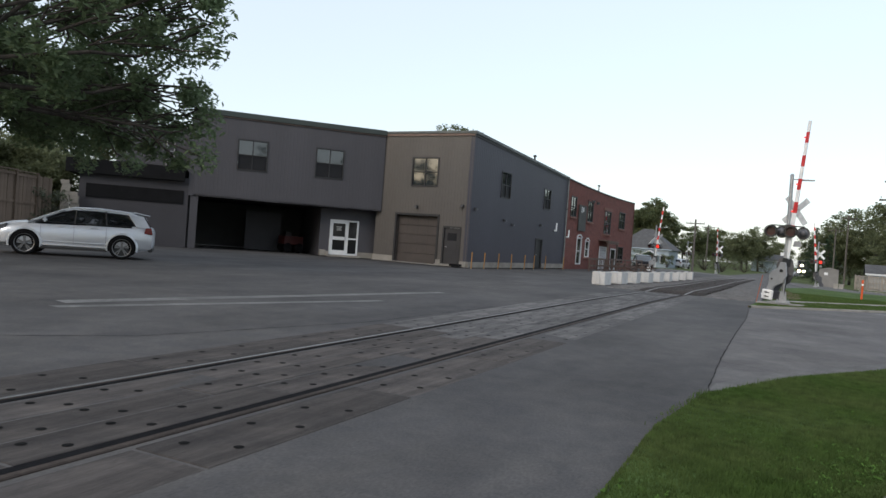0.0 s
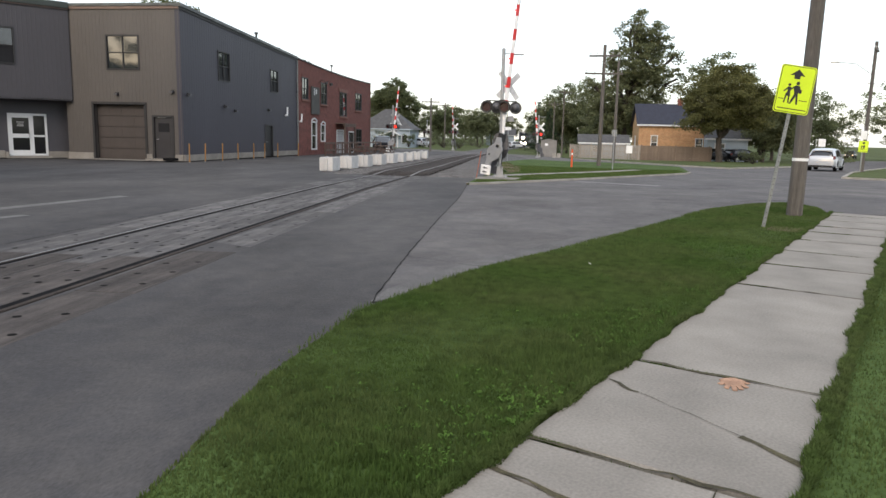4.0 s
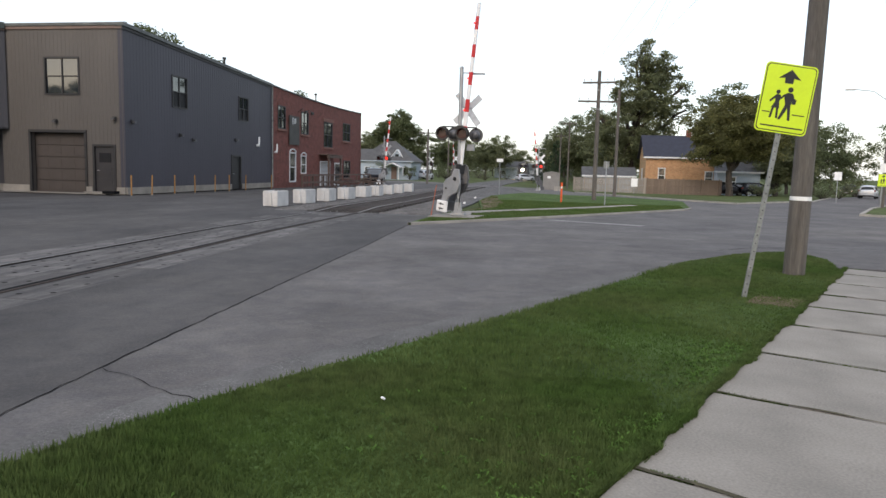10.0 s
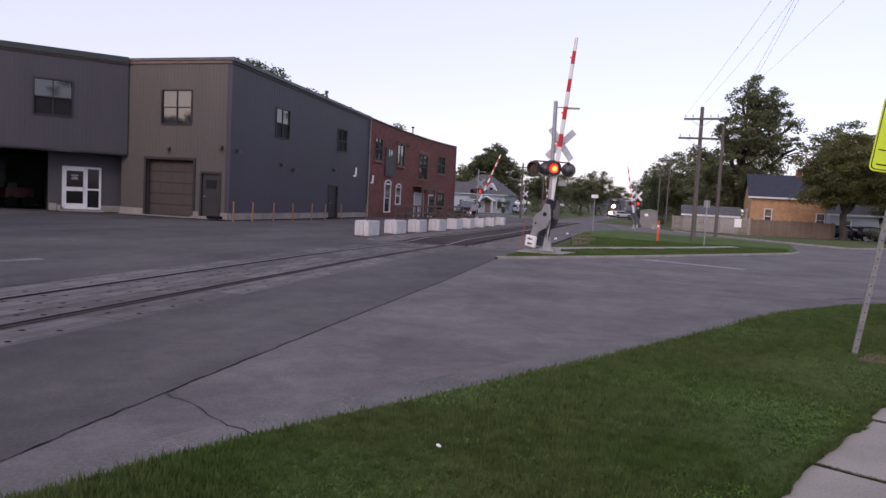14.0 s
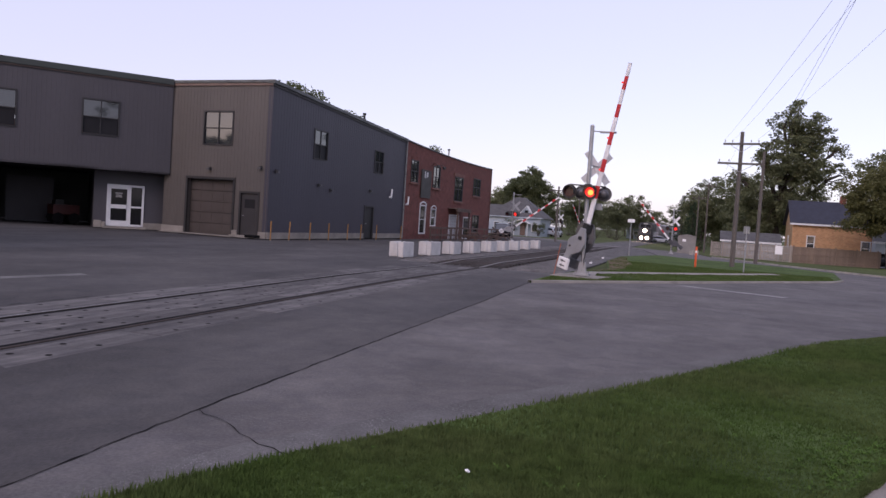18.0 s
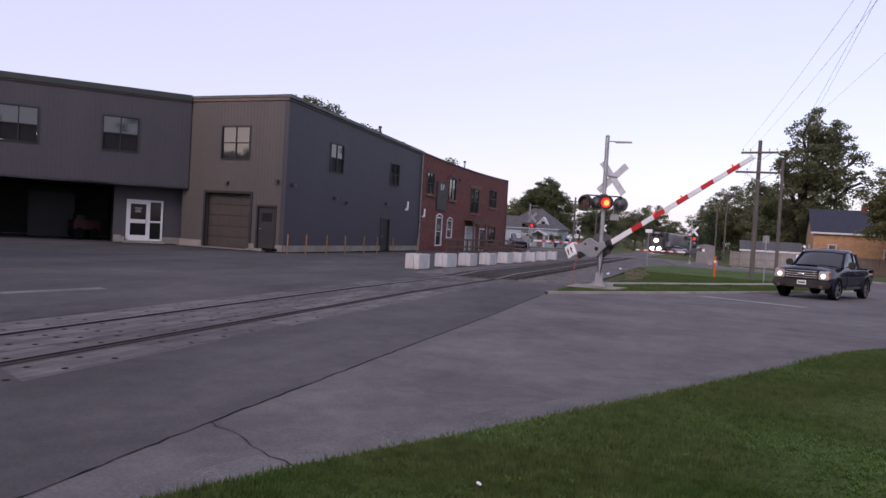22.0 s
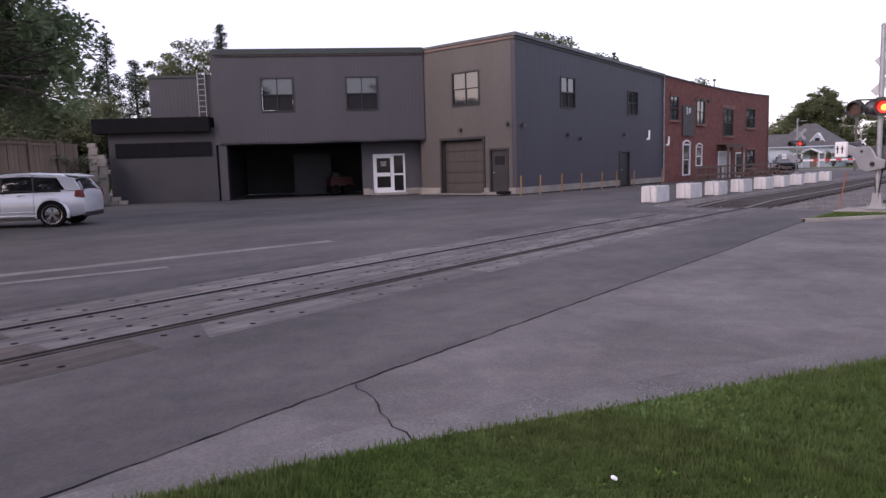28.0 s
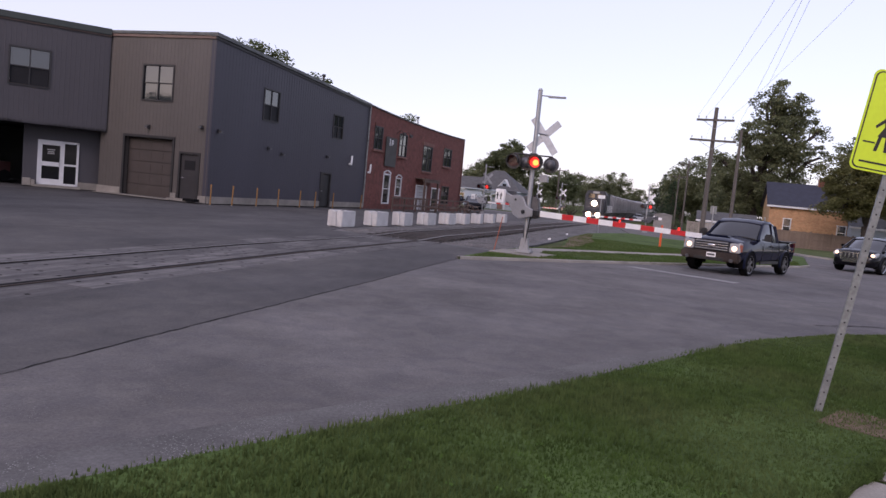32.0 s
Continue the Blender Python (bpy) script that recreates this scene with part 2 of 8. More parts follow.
CAP_RED = material("red_roof_cap", (0.15, 0.098, 0.078), 0.5, vary=0.15, scale=2, fine=30, bump=0.05)
GARAGE_BROWN = material("garage_panel", (0.06, 0.048, 0.042), 0.6, vary=0.08, scale=1.5, fine=40, bump=0.1)
WHITE_FRAME = material("white_frame", (0.62, 0.63, 0.64), 0.45, vary=0.04, scale=3, fine=30, bump=0.03)
GLASS = glass_material("window_glass")
DARK_GLASS = glass_material("dark_glass", (0.008, 0.008, 0.01), 0.08)
DARK_GLASS.node_tree.nodes["Principled BSDF"].inputs["Specular IOR Level"].default_value = 0.35
PALE_WOOD = material("pale_weathered_wood", (0.36, 0.32, 0.28), 0.9, vary=0.15, scale=1.2, fine=25, bump=0.3, streak=(4, 4, 0.4), random_tone=0.1)
SCREEN = material("dark_screen", (0.012, 0.012, 0.014), 0.6, vary=0.2, scale=2, fine=60, bump=0.05, spec=0.25)
BRICK = material("red_brick", (0.165, 0.053, 0.041), 0.85, vary=0.25, scale=2.5, fine=45, bump=0.5, random_tone=0.2)
MORTAR = material("mortar", (0.2, 0.1, 0.08), 0.95, vary=0.2, scale=1.5, fine=40, bump=0.4)
WOOD_GREY = material("weathered_wood", (0.185, 0.138, 0.105), 0.85, vary=0.22, scale=1.2, fine=25, bump=0.3, streak=(4, 4, 0.4), random_tone=0.12)
DARK_WOOD = material("dark_weathered_wood", (0.11, 0.075, 0.06), 0.85, vary=0.22, scale=1.2, fine=25, bump=0.3, streak=(4, 4, 0.4), random_tone=0.12)
POLE_WOOD = material("pole_wood", (0.108, 0.096, 0.086), 0.9, vary=0.25, scale=2.5, fine=20, bump=0.5, streak=(5, 5, 0.3))
GALV = material("galvanised_steel", (0.36, 0.37, 0.38), 0.45, 0.6, vary=0.1, scale=4, fine=50, bump=0.05)
POST_STEEL = material("dull_zinc_post", (0.23, 0.24, 0.235), 0.6, 0.4, vary=0.18, scale=5, fine=40, bump=0.08)
ALU_PAINT = material("silver_paint", (0.28, 0.285, 0.295), 0.5, 0.2, vary=0.1, scale=3, fine=30, bump=0.08)
BLACK = material("black_paint", (0.015, 0.015, 0.016), 0.5, vary=0.15, scale=3, fine=30, bump=0.05)
WHITE = material("white_paint", (0.78, 0.78, 0.78), 0.5, vary=0.06, scale=3, fine=30, bump=0.05)
LAMP_BACK = material("dark_lamp_casting", (0.085, 0.085, 0.092), 0.4, 0.3, vary=0.15, scale=6, fine=40, bump=0.05)
BUCK_BACK = material("weathered_sign_back", (0.6, 0.6, 0.6), 0.55, 0.1, vary=0.12, scale=5, fine=40, bump=0.05)
RED_STRIPE = material("red_sheeting", (0.55, 0.03, 0.03), 0.4, vary=0.06, scale=3, fine=30, bump=0.0)
LAMP_OFF = material("dark_red_lens", (0.05, 0.012, 0.014), 0.2, vary=0.1, scale=10, fine=60)
LAMP_ON = material("lit_red_lens", (0.5, 0.02, 0.01), 0.3, glow=((1.0, 0.035, 0.02), 0.9))
LAMP_CORE = material("glowing_lamp_core", (0.6, 0.1, 0.02), 0.3, glow=((1.0, 0.24, 0.03), 2.2))
YELLOW_GREEN = material("fluorescent_sheeting", (0.62, 0.8, 0.02), 0.4, vary=0.03, scale=3, fine=30, bump=0.0)
YELLOW = material("yellow_paint", (0.3, 0.15, 0.04), 0.6, vary=0.15, scale=4, fine=30)
ORANGE = material("orange_plastic", (0.7, 0.1, 0.02), 0.5, vary=0.08, scale=4, fine=30, bump=0.05)
BARK = material("bark", (0.05, 0.041, 0.034), 0.95, vary=0.3, scale=3, fine=25, bump=0.8, streak=(3, 3, 0.5))
LEAF = material("leaf", (0.14, 0.155, 0.08), 0.6, vary=0.35, scale=0.6, fine=6, bump=0, spec=0.25)
LEAF_DARK = material("dark_leaf", (0.115, 0.135, 0.066), 0.6, vary=0.35, scale=0.6, fine=6, bump=0, spec=0.25)
WEED_LEAF = material("weed_leaf", (0.07, 0.13, 0.028), 0.85, vary=0.3, scale=1.5, fine=20, bump=0, spec=0.05)
LEAF_LOCUST = material("locust_leaf", (0.125, 0.17, 0.09), 0.6, vary=0.35, scale=0.8, fine=8, bump=0, spec=0.25)
LEAF_OLIVE = material("olive_leaf", (0.14, 0.14, 0.055), 0.6, vary=0.4, scale=0.7, fine=6, bump=0, spec=0.25)
LEAF_GREY = material("grey_green_leaf", (0.15, 0.17, 0.12), 0.7, vary=0.3, scale=0.8, fine=8, bump=0, spec=0.2)
NEEDLE = material("needle", (0.032, 0.055, 0.028), 0.7, vary=0.3, scale=0.6, fine=6, bump=0, spec=0.2)
CAR_GLASS = glass_material("car_glass", (0.01, 0.011, 0.013), 0.05)
CAR_GLASS.node_tree.nodes["Principled BSDF"].inputs["Specular IOR Level"].default_value = 0.8
DARK_RIM = material("dark_alloy", (0.17, 0.17, 0.175), 0.4, 0.7, vary=0.1, scale=5, fine=40, bump=0)
CAR_SILVER = material("silver_car_paint", (0.56, 0.58, 0.62), 0.25, 0.3, vary=0.02, scale=2, fine=30, bump=0)
CAR_BLUE = material("dark_blue_car_paint", (0.005, 0.007, 0.02), 0.08, 0.0, spec=0.2, vary=0.05, scale=2, fine=30, bump=0)
CAR_BLACK = material("black_car_paint", (0.006, 0.006, 0.008), 0.08, 0.0, spec=0.2, vary=0.05, scale=2, fine=30, bump=0)
CHROME = material("chrome", (0.7, 0.7, 0.72), 0.15, 1.0, vary=0.03, scale=4, fine=30, bump=0)
TAIL_RED = material("tail_lamp", (0.12, 0.008, 0.008), 0.2, vary=0.05, scale=10, fine=60, bump=0)
HEADLIGHT = material("lit_headlamp", (0.8, 0.75, 0.6), 0.2, glow=((1.0, 0.62, 0.34), 1.6))
TRAIN_LAMP = material("lit_train_lamp", (0.9, 0.85, 0.7), 0.2, glow=((1.0, 0.74, 0.42), 60.0))
YELLOW_BRICK = material("buff_brick", (0.41, 0.228, 0.118), 0.85, vary=0.15, scale=1.5, fine=30, bump=0.3)
SHINGLE_BLUE = material("dark_blue_roof", (0.022, 0.025, 0.042), 0.7, vary=0.15, scale=2, fine=20, bump=0.2)
SHINGLE_GREY = material("grey_shingle", (0.075, 0.075, 0.078), 0.9, vary=0.2, scale=2, fine=20, bump=0.4)
SIDING_WHITE = material("pale_siding", (0.34, 0.4, 0.46), 0.6, vary=0.05, scale=1, fine=20, bump=0.05)
BUNGALOW_GREY = material("bungalow_paint", (0.2, 0.19, 0.18), 0.6, vary=0.1, scale=1.5, fine=25, bump=0.06)
SPRAY_PALE = material("worn_spray", (0.43, 0.25, 0.16), 0.85, vary=0.3, scale=6, fine=60, bump=0.1)
SPRAY_ORANGE = material("spray_orange", (0.75, 0.22, 0.06), 0.8, vary=0.25, scale=6, fine=60, bump=0.1)
JOINT_DIRT = material("joint_dirt", (0.06, 0.052, 0.026), 0.95, vary=0.4, scale=5, fine=60, bump=0.5)
FADED_ORANGE = material("faded_orange", (0.36, 0.1, 0.05), 0.7, vary=0.2, scale=4, fine=30, bump=0.05)
PALE_DOOR = material("pale_roller_door", (0.42, 0.42, 0.43), 0.6, vary=0.08, scale=1.5, fine=30, bump=0.05)
CABINET_GREY = material("cabinet_grey", (0.32, 0.32, 0.31), 0.5, 0.2, vary=0.08, scale=2, fine=30, bump=0.05)
HOPPER_GREY = material("hopper_grey", (0.2, 0.2, 0.21), 0.6, vary=0.15, scale=0.6, fine=8, bump=0.1, random_tone=0.15)
LOCO_DARK = material("loco_paint", (0.03, 0.032, 0.04), 0.5, vary=0.15, scale=1, fine=15, bump=0.1)
STOP_PAINT = material("worn_stop_paint", (0.2, 0.196, 0.192), 0.9, vary=0.3, scale=1.5, fine=10, bump=0.2)
ROAD_PAINT = material("worn_road_paint", (0.128, 0.126, 0.122), 0.9, vary=0.28, scale=1.2, fine=10, bump=0.2)
TAR_PATCH = material("asphalt_patch", (0.07, 0.068, 0.069), 0.9, vary=0.2, scale=0.8, fine=90, bump=0.3, spec=0.2)
TAR = material("tar", (0.012, 0.012, 0.012), 0.9, vary=0.2, scale=3, fine=40, spec=0.05)


def leafy(m, share=0.5):
    """Lets some light through the leaves."""
    nt = m.node_tree
    b = nt.nodes["Principled BSDF"]
    tr = nt.nodes.new("ShaderNodeBsdfTranslucent")
    mx = nt.nodes.new("ShaderNodeMixShader")
    mx.inputs[0].default_value = share
    nt.links.new(b.inputs["Base Color"].links[0].from_socket, tr.inputs[0])
    nt.links.new(b.outputs[0], mx.inputs[1])
    nt.links.new(tr.outputs[0], mx.inputs[2])
    nt.links.new(mx.outputs[0], nt.nodes["Material Output"].inputs[0])


for leaf_mat in (LEAF, LEAF_DARK, LEAF_LOCUST, LEAF_OLIVE, LEAF_GREY, BLADE):
    leafy(leaf_mat)


def bricks_on(m, upright):
    """Courses of brick with pale joints over a plain brick colour."""
    nt = m.node_tree
    b = nt.nodes["Principled BSDF"]
    base = b.inputs["Base Color"].links[0].from_socket
    tc = nt.nodes.new("ShaderNodeTexCoord")
    mp = nt.nodes.new("ShaderNodeMapping")
    mp.inputs["Rotation"].default_value = (radians(-90) if upright else 0, 0, 0)
    br = nt.nodes.new("ShaderNodeTexBrick")
    br.inputs["Scale"].default_value = 1.0
    br.inputs["Brick Width"].default_value, br.inputs["Row Height"].default_value = 0.22, 0.075
    br.inputs["Mortar Size"].default_value, br.inputs["Mortar Smooth"].default_value = 0.006, 0.3
    br.inputs["Color1"].default_value, br.inputs["Color2"].default_value = (0.82, 0.8, 0.8, 1), (1.15, 1.12, 1.1, 1)
    br.inputs["Mortar"].default_value = (1.05, 1.35, 1.45, 1)
    mx = nt.nodes.new("ShaderNodeMix")
    mx.data_type, mx.blend_type = "RGBA", "MULTIPLY"
    mx.inputs[0].default_value = 1.0
    nt.links.new(tc.outputs["Object"], mp.inputs[0])
    nt.links.new(mp.outputs[0], br.inputs["Vector"])
    nt.links.new(base, mx.inputs[6])
    nt.links.new(br.outputs["Color"], mx.inputs[7])
    nt.links.new(mx.outputs[2], b.inputs["Base Color"])


bricks_on(BRICK, True)
bricks_on(YELLOW_BRICK, True)


for worn in (ASPHALT, ASPHALT_DARK, AGGREGATE):  # broken up at every size
    for node in worn.node_tree.nodes:
        if node.bl_idname == "ShaderNodeTexNoise":
            node.inputs["Detail"].default_value = 11.0
            node.inputs["Roughness"].default_value = 0.68


def blotched(m, size, low, high):
    """Broad pale and dark areas over a surface, with a slightly warm tint in the pale ones."""
    nt = m.node_tree
    b = nt.nodes["Principled BSDF"]
    base = b.inputs["Base Color"].links[0].from_socket
    tc = nt.nodes.new("ShaderNodeTexCoord")
    no = nt.nodes.new("ShaderNodeTexNoise")
    no.inputs["Scale"].default_value, no.inputs["Detail"].default_value, no.inputs["Roughness"].default_value = size, 6.0, 0.6
    no.inputs["Distortion"].default_value = 0.8
    ramp = nt.nodes.new("ShaderNodeValToRGB")
    ramp.color_ramp.elements[0].position, ramp.color_ramp.elements[1].position = 0.36, 0.66
    ramp.color_ramp.elements[0].color = (low, low, low * 1.02, 1)
    ramp.color_ramp.elements[1].color = (high * 1.02, high, high * 0.97, 1)
    mx = nt.nodes.new("ShaderNodeMix")
    mx.data_type, mx.blend_type = "RGBA", "MULTIPLY"
    mx.inputs[0].default_value = 1.0
    nt.links.new(tc.outputs["Object"], no.inputs["Vector"])
    nt.links.new(no.outputs[0], ramp.inputs[0])
    nt.links.new(base, mx.inputs[6])
    nt.links.new(ramp.outputs[0], mx.inputs[7])
    nt.links.new(mx.outputs[2], b.inputs["Base Color"])


def stones_in(m, size, colour, reach):
    """Small pale stones showing in a worn surface."""
    nt = m.node_tree
    b = nt.nodes["Principled BSDF"]
    base = b.inputs["Base Color"].links[0].from_socket
    tc = nt.nodes.new("ShaderNodeTexCoord")
    vo = nt.nodes.new("ShaderNodeTexVoronoi")
    vo.inputs["Scale"].default_value = size
    mr = nt.nodes.new("ShaderNodeMapRange")
    mr.inputs[1].default_value, mr.inputs[2].default_value = reach, reach * 0.6
    no = nt.nodes.new("ShaderNodeTexNoise")
    no.inputs["Scale"].default_value, no.inputs["Detail"].default_value = 1.7, 5.0
    cut = nt.nodes.new("ShaderNodeMapRange")
    cut.inputs[1].default_value, cut.inputs[2].default_value = 0.42, 0.62
    mul = nt.nodes.new("ShaderNodeMath")
    mul.operation = "MULTIPLY"
    mx = nt.nodes.new("ShaderNodeMix")
    mx.data_type = "RGBA"
    mx.inputs[7].default_value = (*colour, 1)
    nt.links.new(tc.outputs["Object"], vo.inputs["Vector"])
    nt.links.new(tc.outputs["Object"], no.inputs["Vector"])
    nt.links.new(vo.outputs["Distance"], mr.inputs[0])
    nt.links.new(no.outputs[0], cut.inputs[0])
    nt.links.new(mr.outputs[0], mul.inputs[0])
    nt.links.new(cut.outputs[0], mul.inputs[1])
    nt.links.new(mul.outputs[0], mx.inputs[0])
    nt.links.new(base, mx.inputs[6])
    nt.links.new(mx.outputs[2], b.inputs["Base Color"])


blotched(ASPHALT_DARK, 0.16, 0.86, 1.2)
blotched(ASPHALT, 0.12, 0.9, 1.12)
blotched(ASPHALT, 3.5, 0.9, 1.1)
blotched(ASPHALT_DARK, 3.0, 0.9, 1.12)
for crossing in (PANEL_CONCRETE, PANEL_PALE):
    blotched(crossing, 2.2, 0.8, 1.2)
stones_in(ASPHALT, 60.0, (0.24, 0.235, 0.23), 0.2)
stones_in(AGGREGATE, 52.0, (0.27, 0.265, 0.26), 0.3)

# ---- ground ----
def rail_x(y):
    """x of the track's middle, which bends to the right far away."""
    s = -4.88 - 0.045 * y
    if y > 105:
        s += 0.00052 * (y - 105) ** 2
    return s


bm = bm_new()
NX = [-2500, -400, -120, -60, -30, -18, -12, -7, -2, 2, 12, 30, 60, 120, 400, 2500]
NY = [-2500, -400, -60, 0, 20, 40, 60, 133, 160, 250, 500, 1200, 3500]
gv = [[bm.verts.new((x, y, gz(y, x) - 0.09)) for x in NX] for y in NY]
for j in range(len(NY) - 1):
    for i in range(len(NX) - 1):
        bm.faces.new((gv[j][i], gv[j][i + 1], gv[j + 1][i + 1], gv[j + 1][i]))
tagged(new("ground", mesh_of(bm, "ground", FAR_GRASS)), "grassy ground reaching to the horizon", "ground", kind="structure")

SEAM = [(-1.5, -40), (-1.5, 2.0), (-1.62, 4.3), (-1.53, 6.5), (-1.72, 9.0), (-1.8, 10.4), (-1.97, 13.4), (-2.18, 18.0), (-2.6, 23.55), (-2.72, 27.98)]
sheet("parking_lot", [(-60, -40)] + SEAM + [(-8.6, 28.2), (-9.2, 30.5), (-12.0, 91.8), (-34, 91.8), (-60, 40)], 0.0, 0.06, ASPHALT_DARK, "dark patched asphalt yard in front of the workshop", "asphalt")
sheet("street", [(2.0, 2.0), (-1.5, 2.0), (-1.62, 4.3), (-1.53, 6.5), (-1.72, 9.0), (-1.8, 10.4), (-1.97, 13.4), (-2.18, 18.0), (-2.6, 23.55), (-1.6, 25.15), (0.48, 28.7), (3.4, 34.2), (7.6, 41.8), (8.15, 43.5), (9.65, 54.9), (5.0, 63.65), (0.2, 65.0), (-1.6, 67.5), (-3.3, 80), (-4.6, 90), (-30, 92), (-90, 92), (-90, 101), (-30, 101), (-3, 102), (1, 102), (2.75, 84.5), (7.4, 67.0), (10.3, 58.8), (13.0, 54.4), (22.0, 67.8), (33.6, 97.7), (60, 150), (69, 150), (46.4, 104), (32, 74), (20.4, 52.4), (15.7, 41.6), (21, 38), (80, 25), (80, 8), (12, 16.5), (6.2, 17.5), (5.9, 19.2), (4.7, 18.3), (1.84, 13.4), (-0.36, 9.3)], -0.004, 0.06, ASPHALT, "worn pale grey asphalt street", "road")
sheet("track_bed", [(-12.0, 91.9), (-9.2, 30.5), (-8.6, 28.2), (-2.72, 28.0), (-3.0, 37.9), (-3.5, 53.7), (-1.7, 67.6), (-3.4, 80), (-4.7, 90.1)], -0.02, 0.06, BALLAST, "grey crushed stone ballast beside the rails", "ballast")
far_bed = [(rail_x(y) + 2.2, y) for y in range(104, 345, 20)]
sheet("track_bed", [(rail_x(y) - 2.6, y) for y in range(344, 103, -20)] + far_bed, -0.02, 0.06, BALLAST, "grey stone ballast curving into the distance", "ballast")

VERGE = [(-1.46, 2.0), (-1.62, 4.3), (-1.5, 6.0), (-1.2, 6.9), (-0.6, 8.35), (0.45, 10.4), (1.6, 12.6), (3.62, 16.9), (4.76, 18.4), (5.5, 19.1), (6.05, 19.2), (6.3, 18.2), (5.93, 16.4), (4.76, 13.96), (3.95, 12.29), (3.27, 10.74), (2.7, 9.62), (2.02, 8.22), (0.62, 5.24), (-0.05, 3.78), (-0.84, 2.1), (-2.6, -2.0), (-4.2, -6), (-4.6, -6), (-2.4, 0)]
verge = sheet("verge", [(-1.46, 1.9)] + VERGE[1:21] + [(-1.2, 1.5)], 0.05, 0.12, GRASS, "mown green grass verge beside the street", "grass")
WALK_L = [(-3.0, -2.6), (-0.84, 2.1), (-0.05, 3.78), (0.62, 5.24), (2.02, 8.22), (3.27, 10.74), (4.76, 13.96), (5.93, 16.4)]
lawn2 = sheet("lawn", [(0.76, 2.53), (1.03, 3.22), (1.69, 4.7), (2.49, 6.53), (3.87, 9.59), (7.4, 16.4), (12, 15.9), (80, 7), (80, -40), (-1.0, -40), (-1.2, -2.0)], 0.045, 0.12, GRASS, "green lawn behind the pavement", "grass")
island = sheet("island", [(-2.6, 23.55), (-1.6, 25.15), (0.48, 28.7), (3.4, 34.2), (7.6, 41.8), (8.15, 43.5), (9.55, 54.9), (4.95, 63.5), (0.1, 64.9), (-1.55, 67.0), (-3.4, 53.7), (-3.1, 44), (-1.9, 34.6), (-2.4, 31.5), (-2.68, 28.0)], 0.06, 0.14, GRASS, "grass island between the street and the railway", "grass")
sheet("far_verge", [(2.85, 84.5), (7.5, 67.0), (10.4, 58.9), (13.0, 54.6), (21.9, 67.9), (33.5, 97.8), (60, 150), (0, 150), (1.1, 102)], 0.04, 0.12, FAR_GRASS, "grass in front of the houses", "grass")
sheet("far_verge", [(15.8, 41.7), (20.5, 52.4), (32.1, 73.9), (46.6, 104), (69.2, 150), (140, 150), (140, 20), (80, 25.3), (21, 38.2)], 0.04, 0.12, FAR_GRASS, "grass verge across the side street", "grass")

# kerb of the island
def strip(name, pts, w, z0, z1, mat, label):
    """A kerb along pts with sloping, mitred lengths."""
    bm = bm_new()
    fine = []
    for (x0, y0), (x1, y1) in zip(pts, pts[1:]):
        k = max(1, int(math.hypot(x1 - x0, y1 - y0) / 2.0))
        fine += [(x0 + (x1 - x0) * i / k, y0 + (y1 - y0) * i / k) for i in range(k)]
    fine.append(pts[-1])
    prev = None
    for i, (x, y) in enumerate(fine):
        a, b = fine[max(0, i - 1)], fine[min(len(fine) - 1, i + 1)]
        d = Vector((b[0] - a[0], b[1] - a[1], 0)).normalized()
        n = Vector((-d.y, d.x, 0)) * w / 2
        g = gz(y, x)
        v = [bm.verts.new(p) for p in ((x - n.x, y - n.y, g + z0), (x + n.x, y + n.y, g + z0), (x + n.x, y + n.y, g + z1), (x - n.x, y - n.y, g + z1))]
        if prev:
            for q in range(4):
                bm.faces.new((prev[q], prev[(q + 1) % 4], v[(q + 1) % 4], v[q]))
        prev = v
    bmesh.ops.recalc_face_normals(bm, faces=bm.faces[:])
    return tagged(new(name, mesh_of(bm, name, mat)), label, "kerb", kind="structure")


strip("kerb", [(-2.6, 23.55), (-1.6, 25.15), (0.48, 28.7), (3.4, 34.2), (7.6, 41.8), (8.15, 43.5)], 0.13, -0.05, 0.07, KERB_STONE, "low worn concrete kerb of the grass island")
strip("kerb", [(2.8, 84.5), (7.45, 67.0), (10.35, 58.8), (13.0, 54.5), (21.95, 67.85), (33.55, 97.7)], 0.16, -0.05, 0.1, KERB_STONE, "far concrete kerb along the grass")
strip("kerb", [(21, 38.1), (15.75, 41.65), (20.45, 52.4), (32.05, 74), (46.5, 104)], 0.16, -0.05, 0.1, KERB_STONE, "far concrete kerb along the grass")

PATH_STRIP = [(-1.5, 28.2), (-1.7, 30.0), (-0.15, 33.0), (2.45, 38.2), (5.6, 44.4), (5.2, 45.4), (2.1, 39.6), (-0.5, 34.3), (-2.2, 31.0), (-2.6, 28.2)]
BARE = [(-2.32, 31.9), (-2.05, 32.4), (-1.6, 34.2), (-1.4, 36.5), (-1.55, 39.0), (-1.5, 42.0), (-2.2, 46.0), (-2.8, 52.0), (-3.3, 53.2), (-3.05, 44.2), (-1.85, 34.9)]
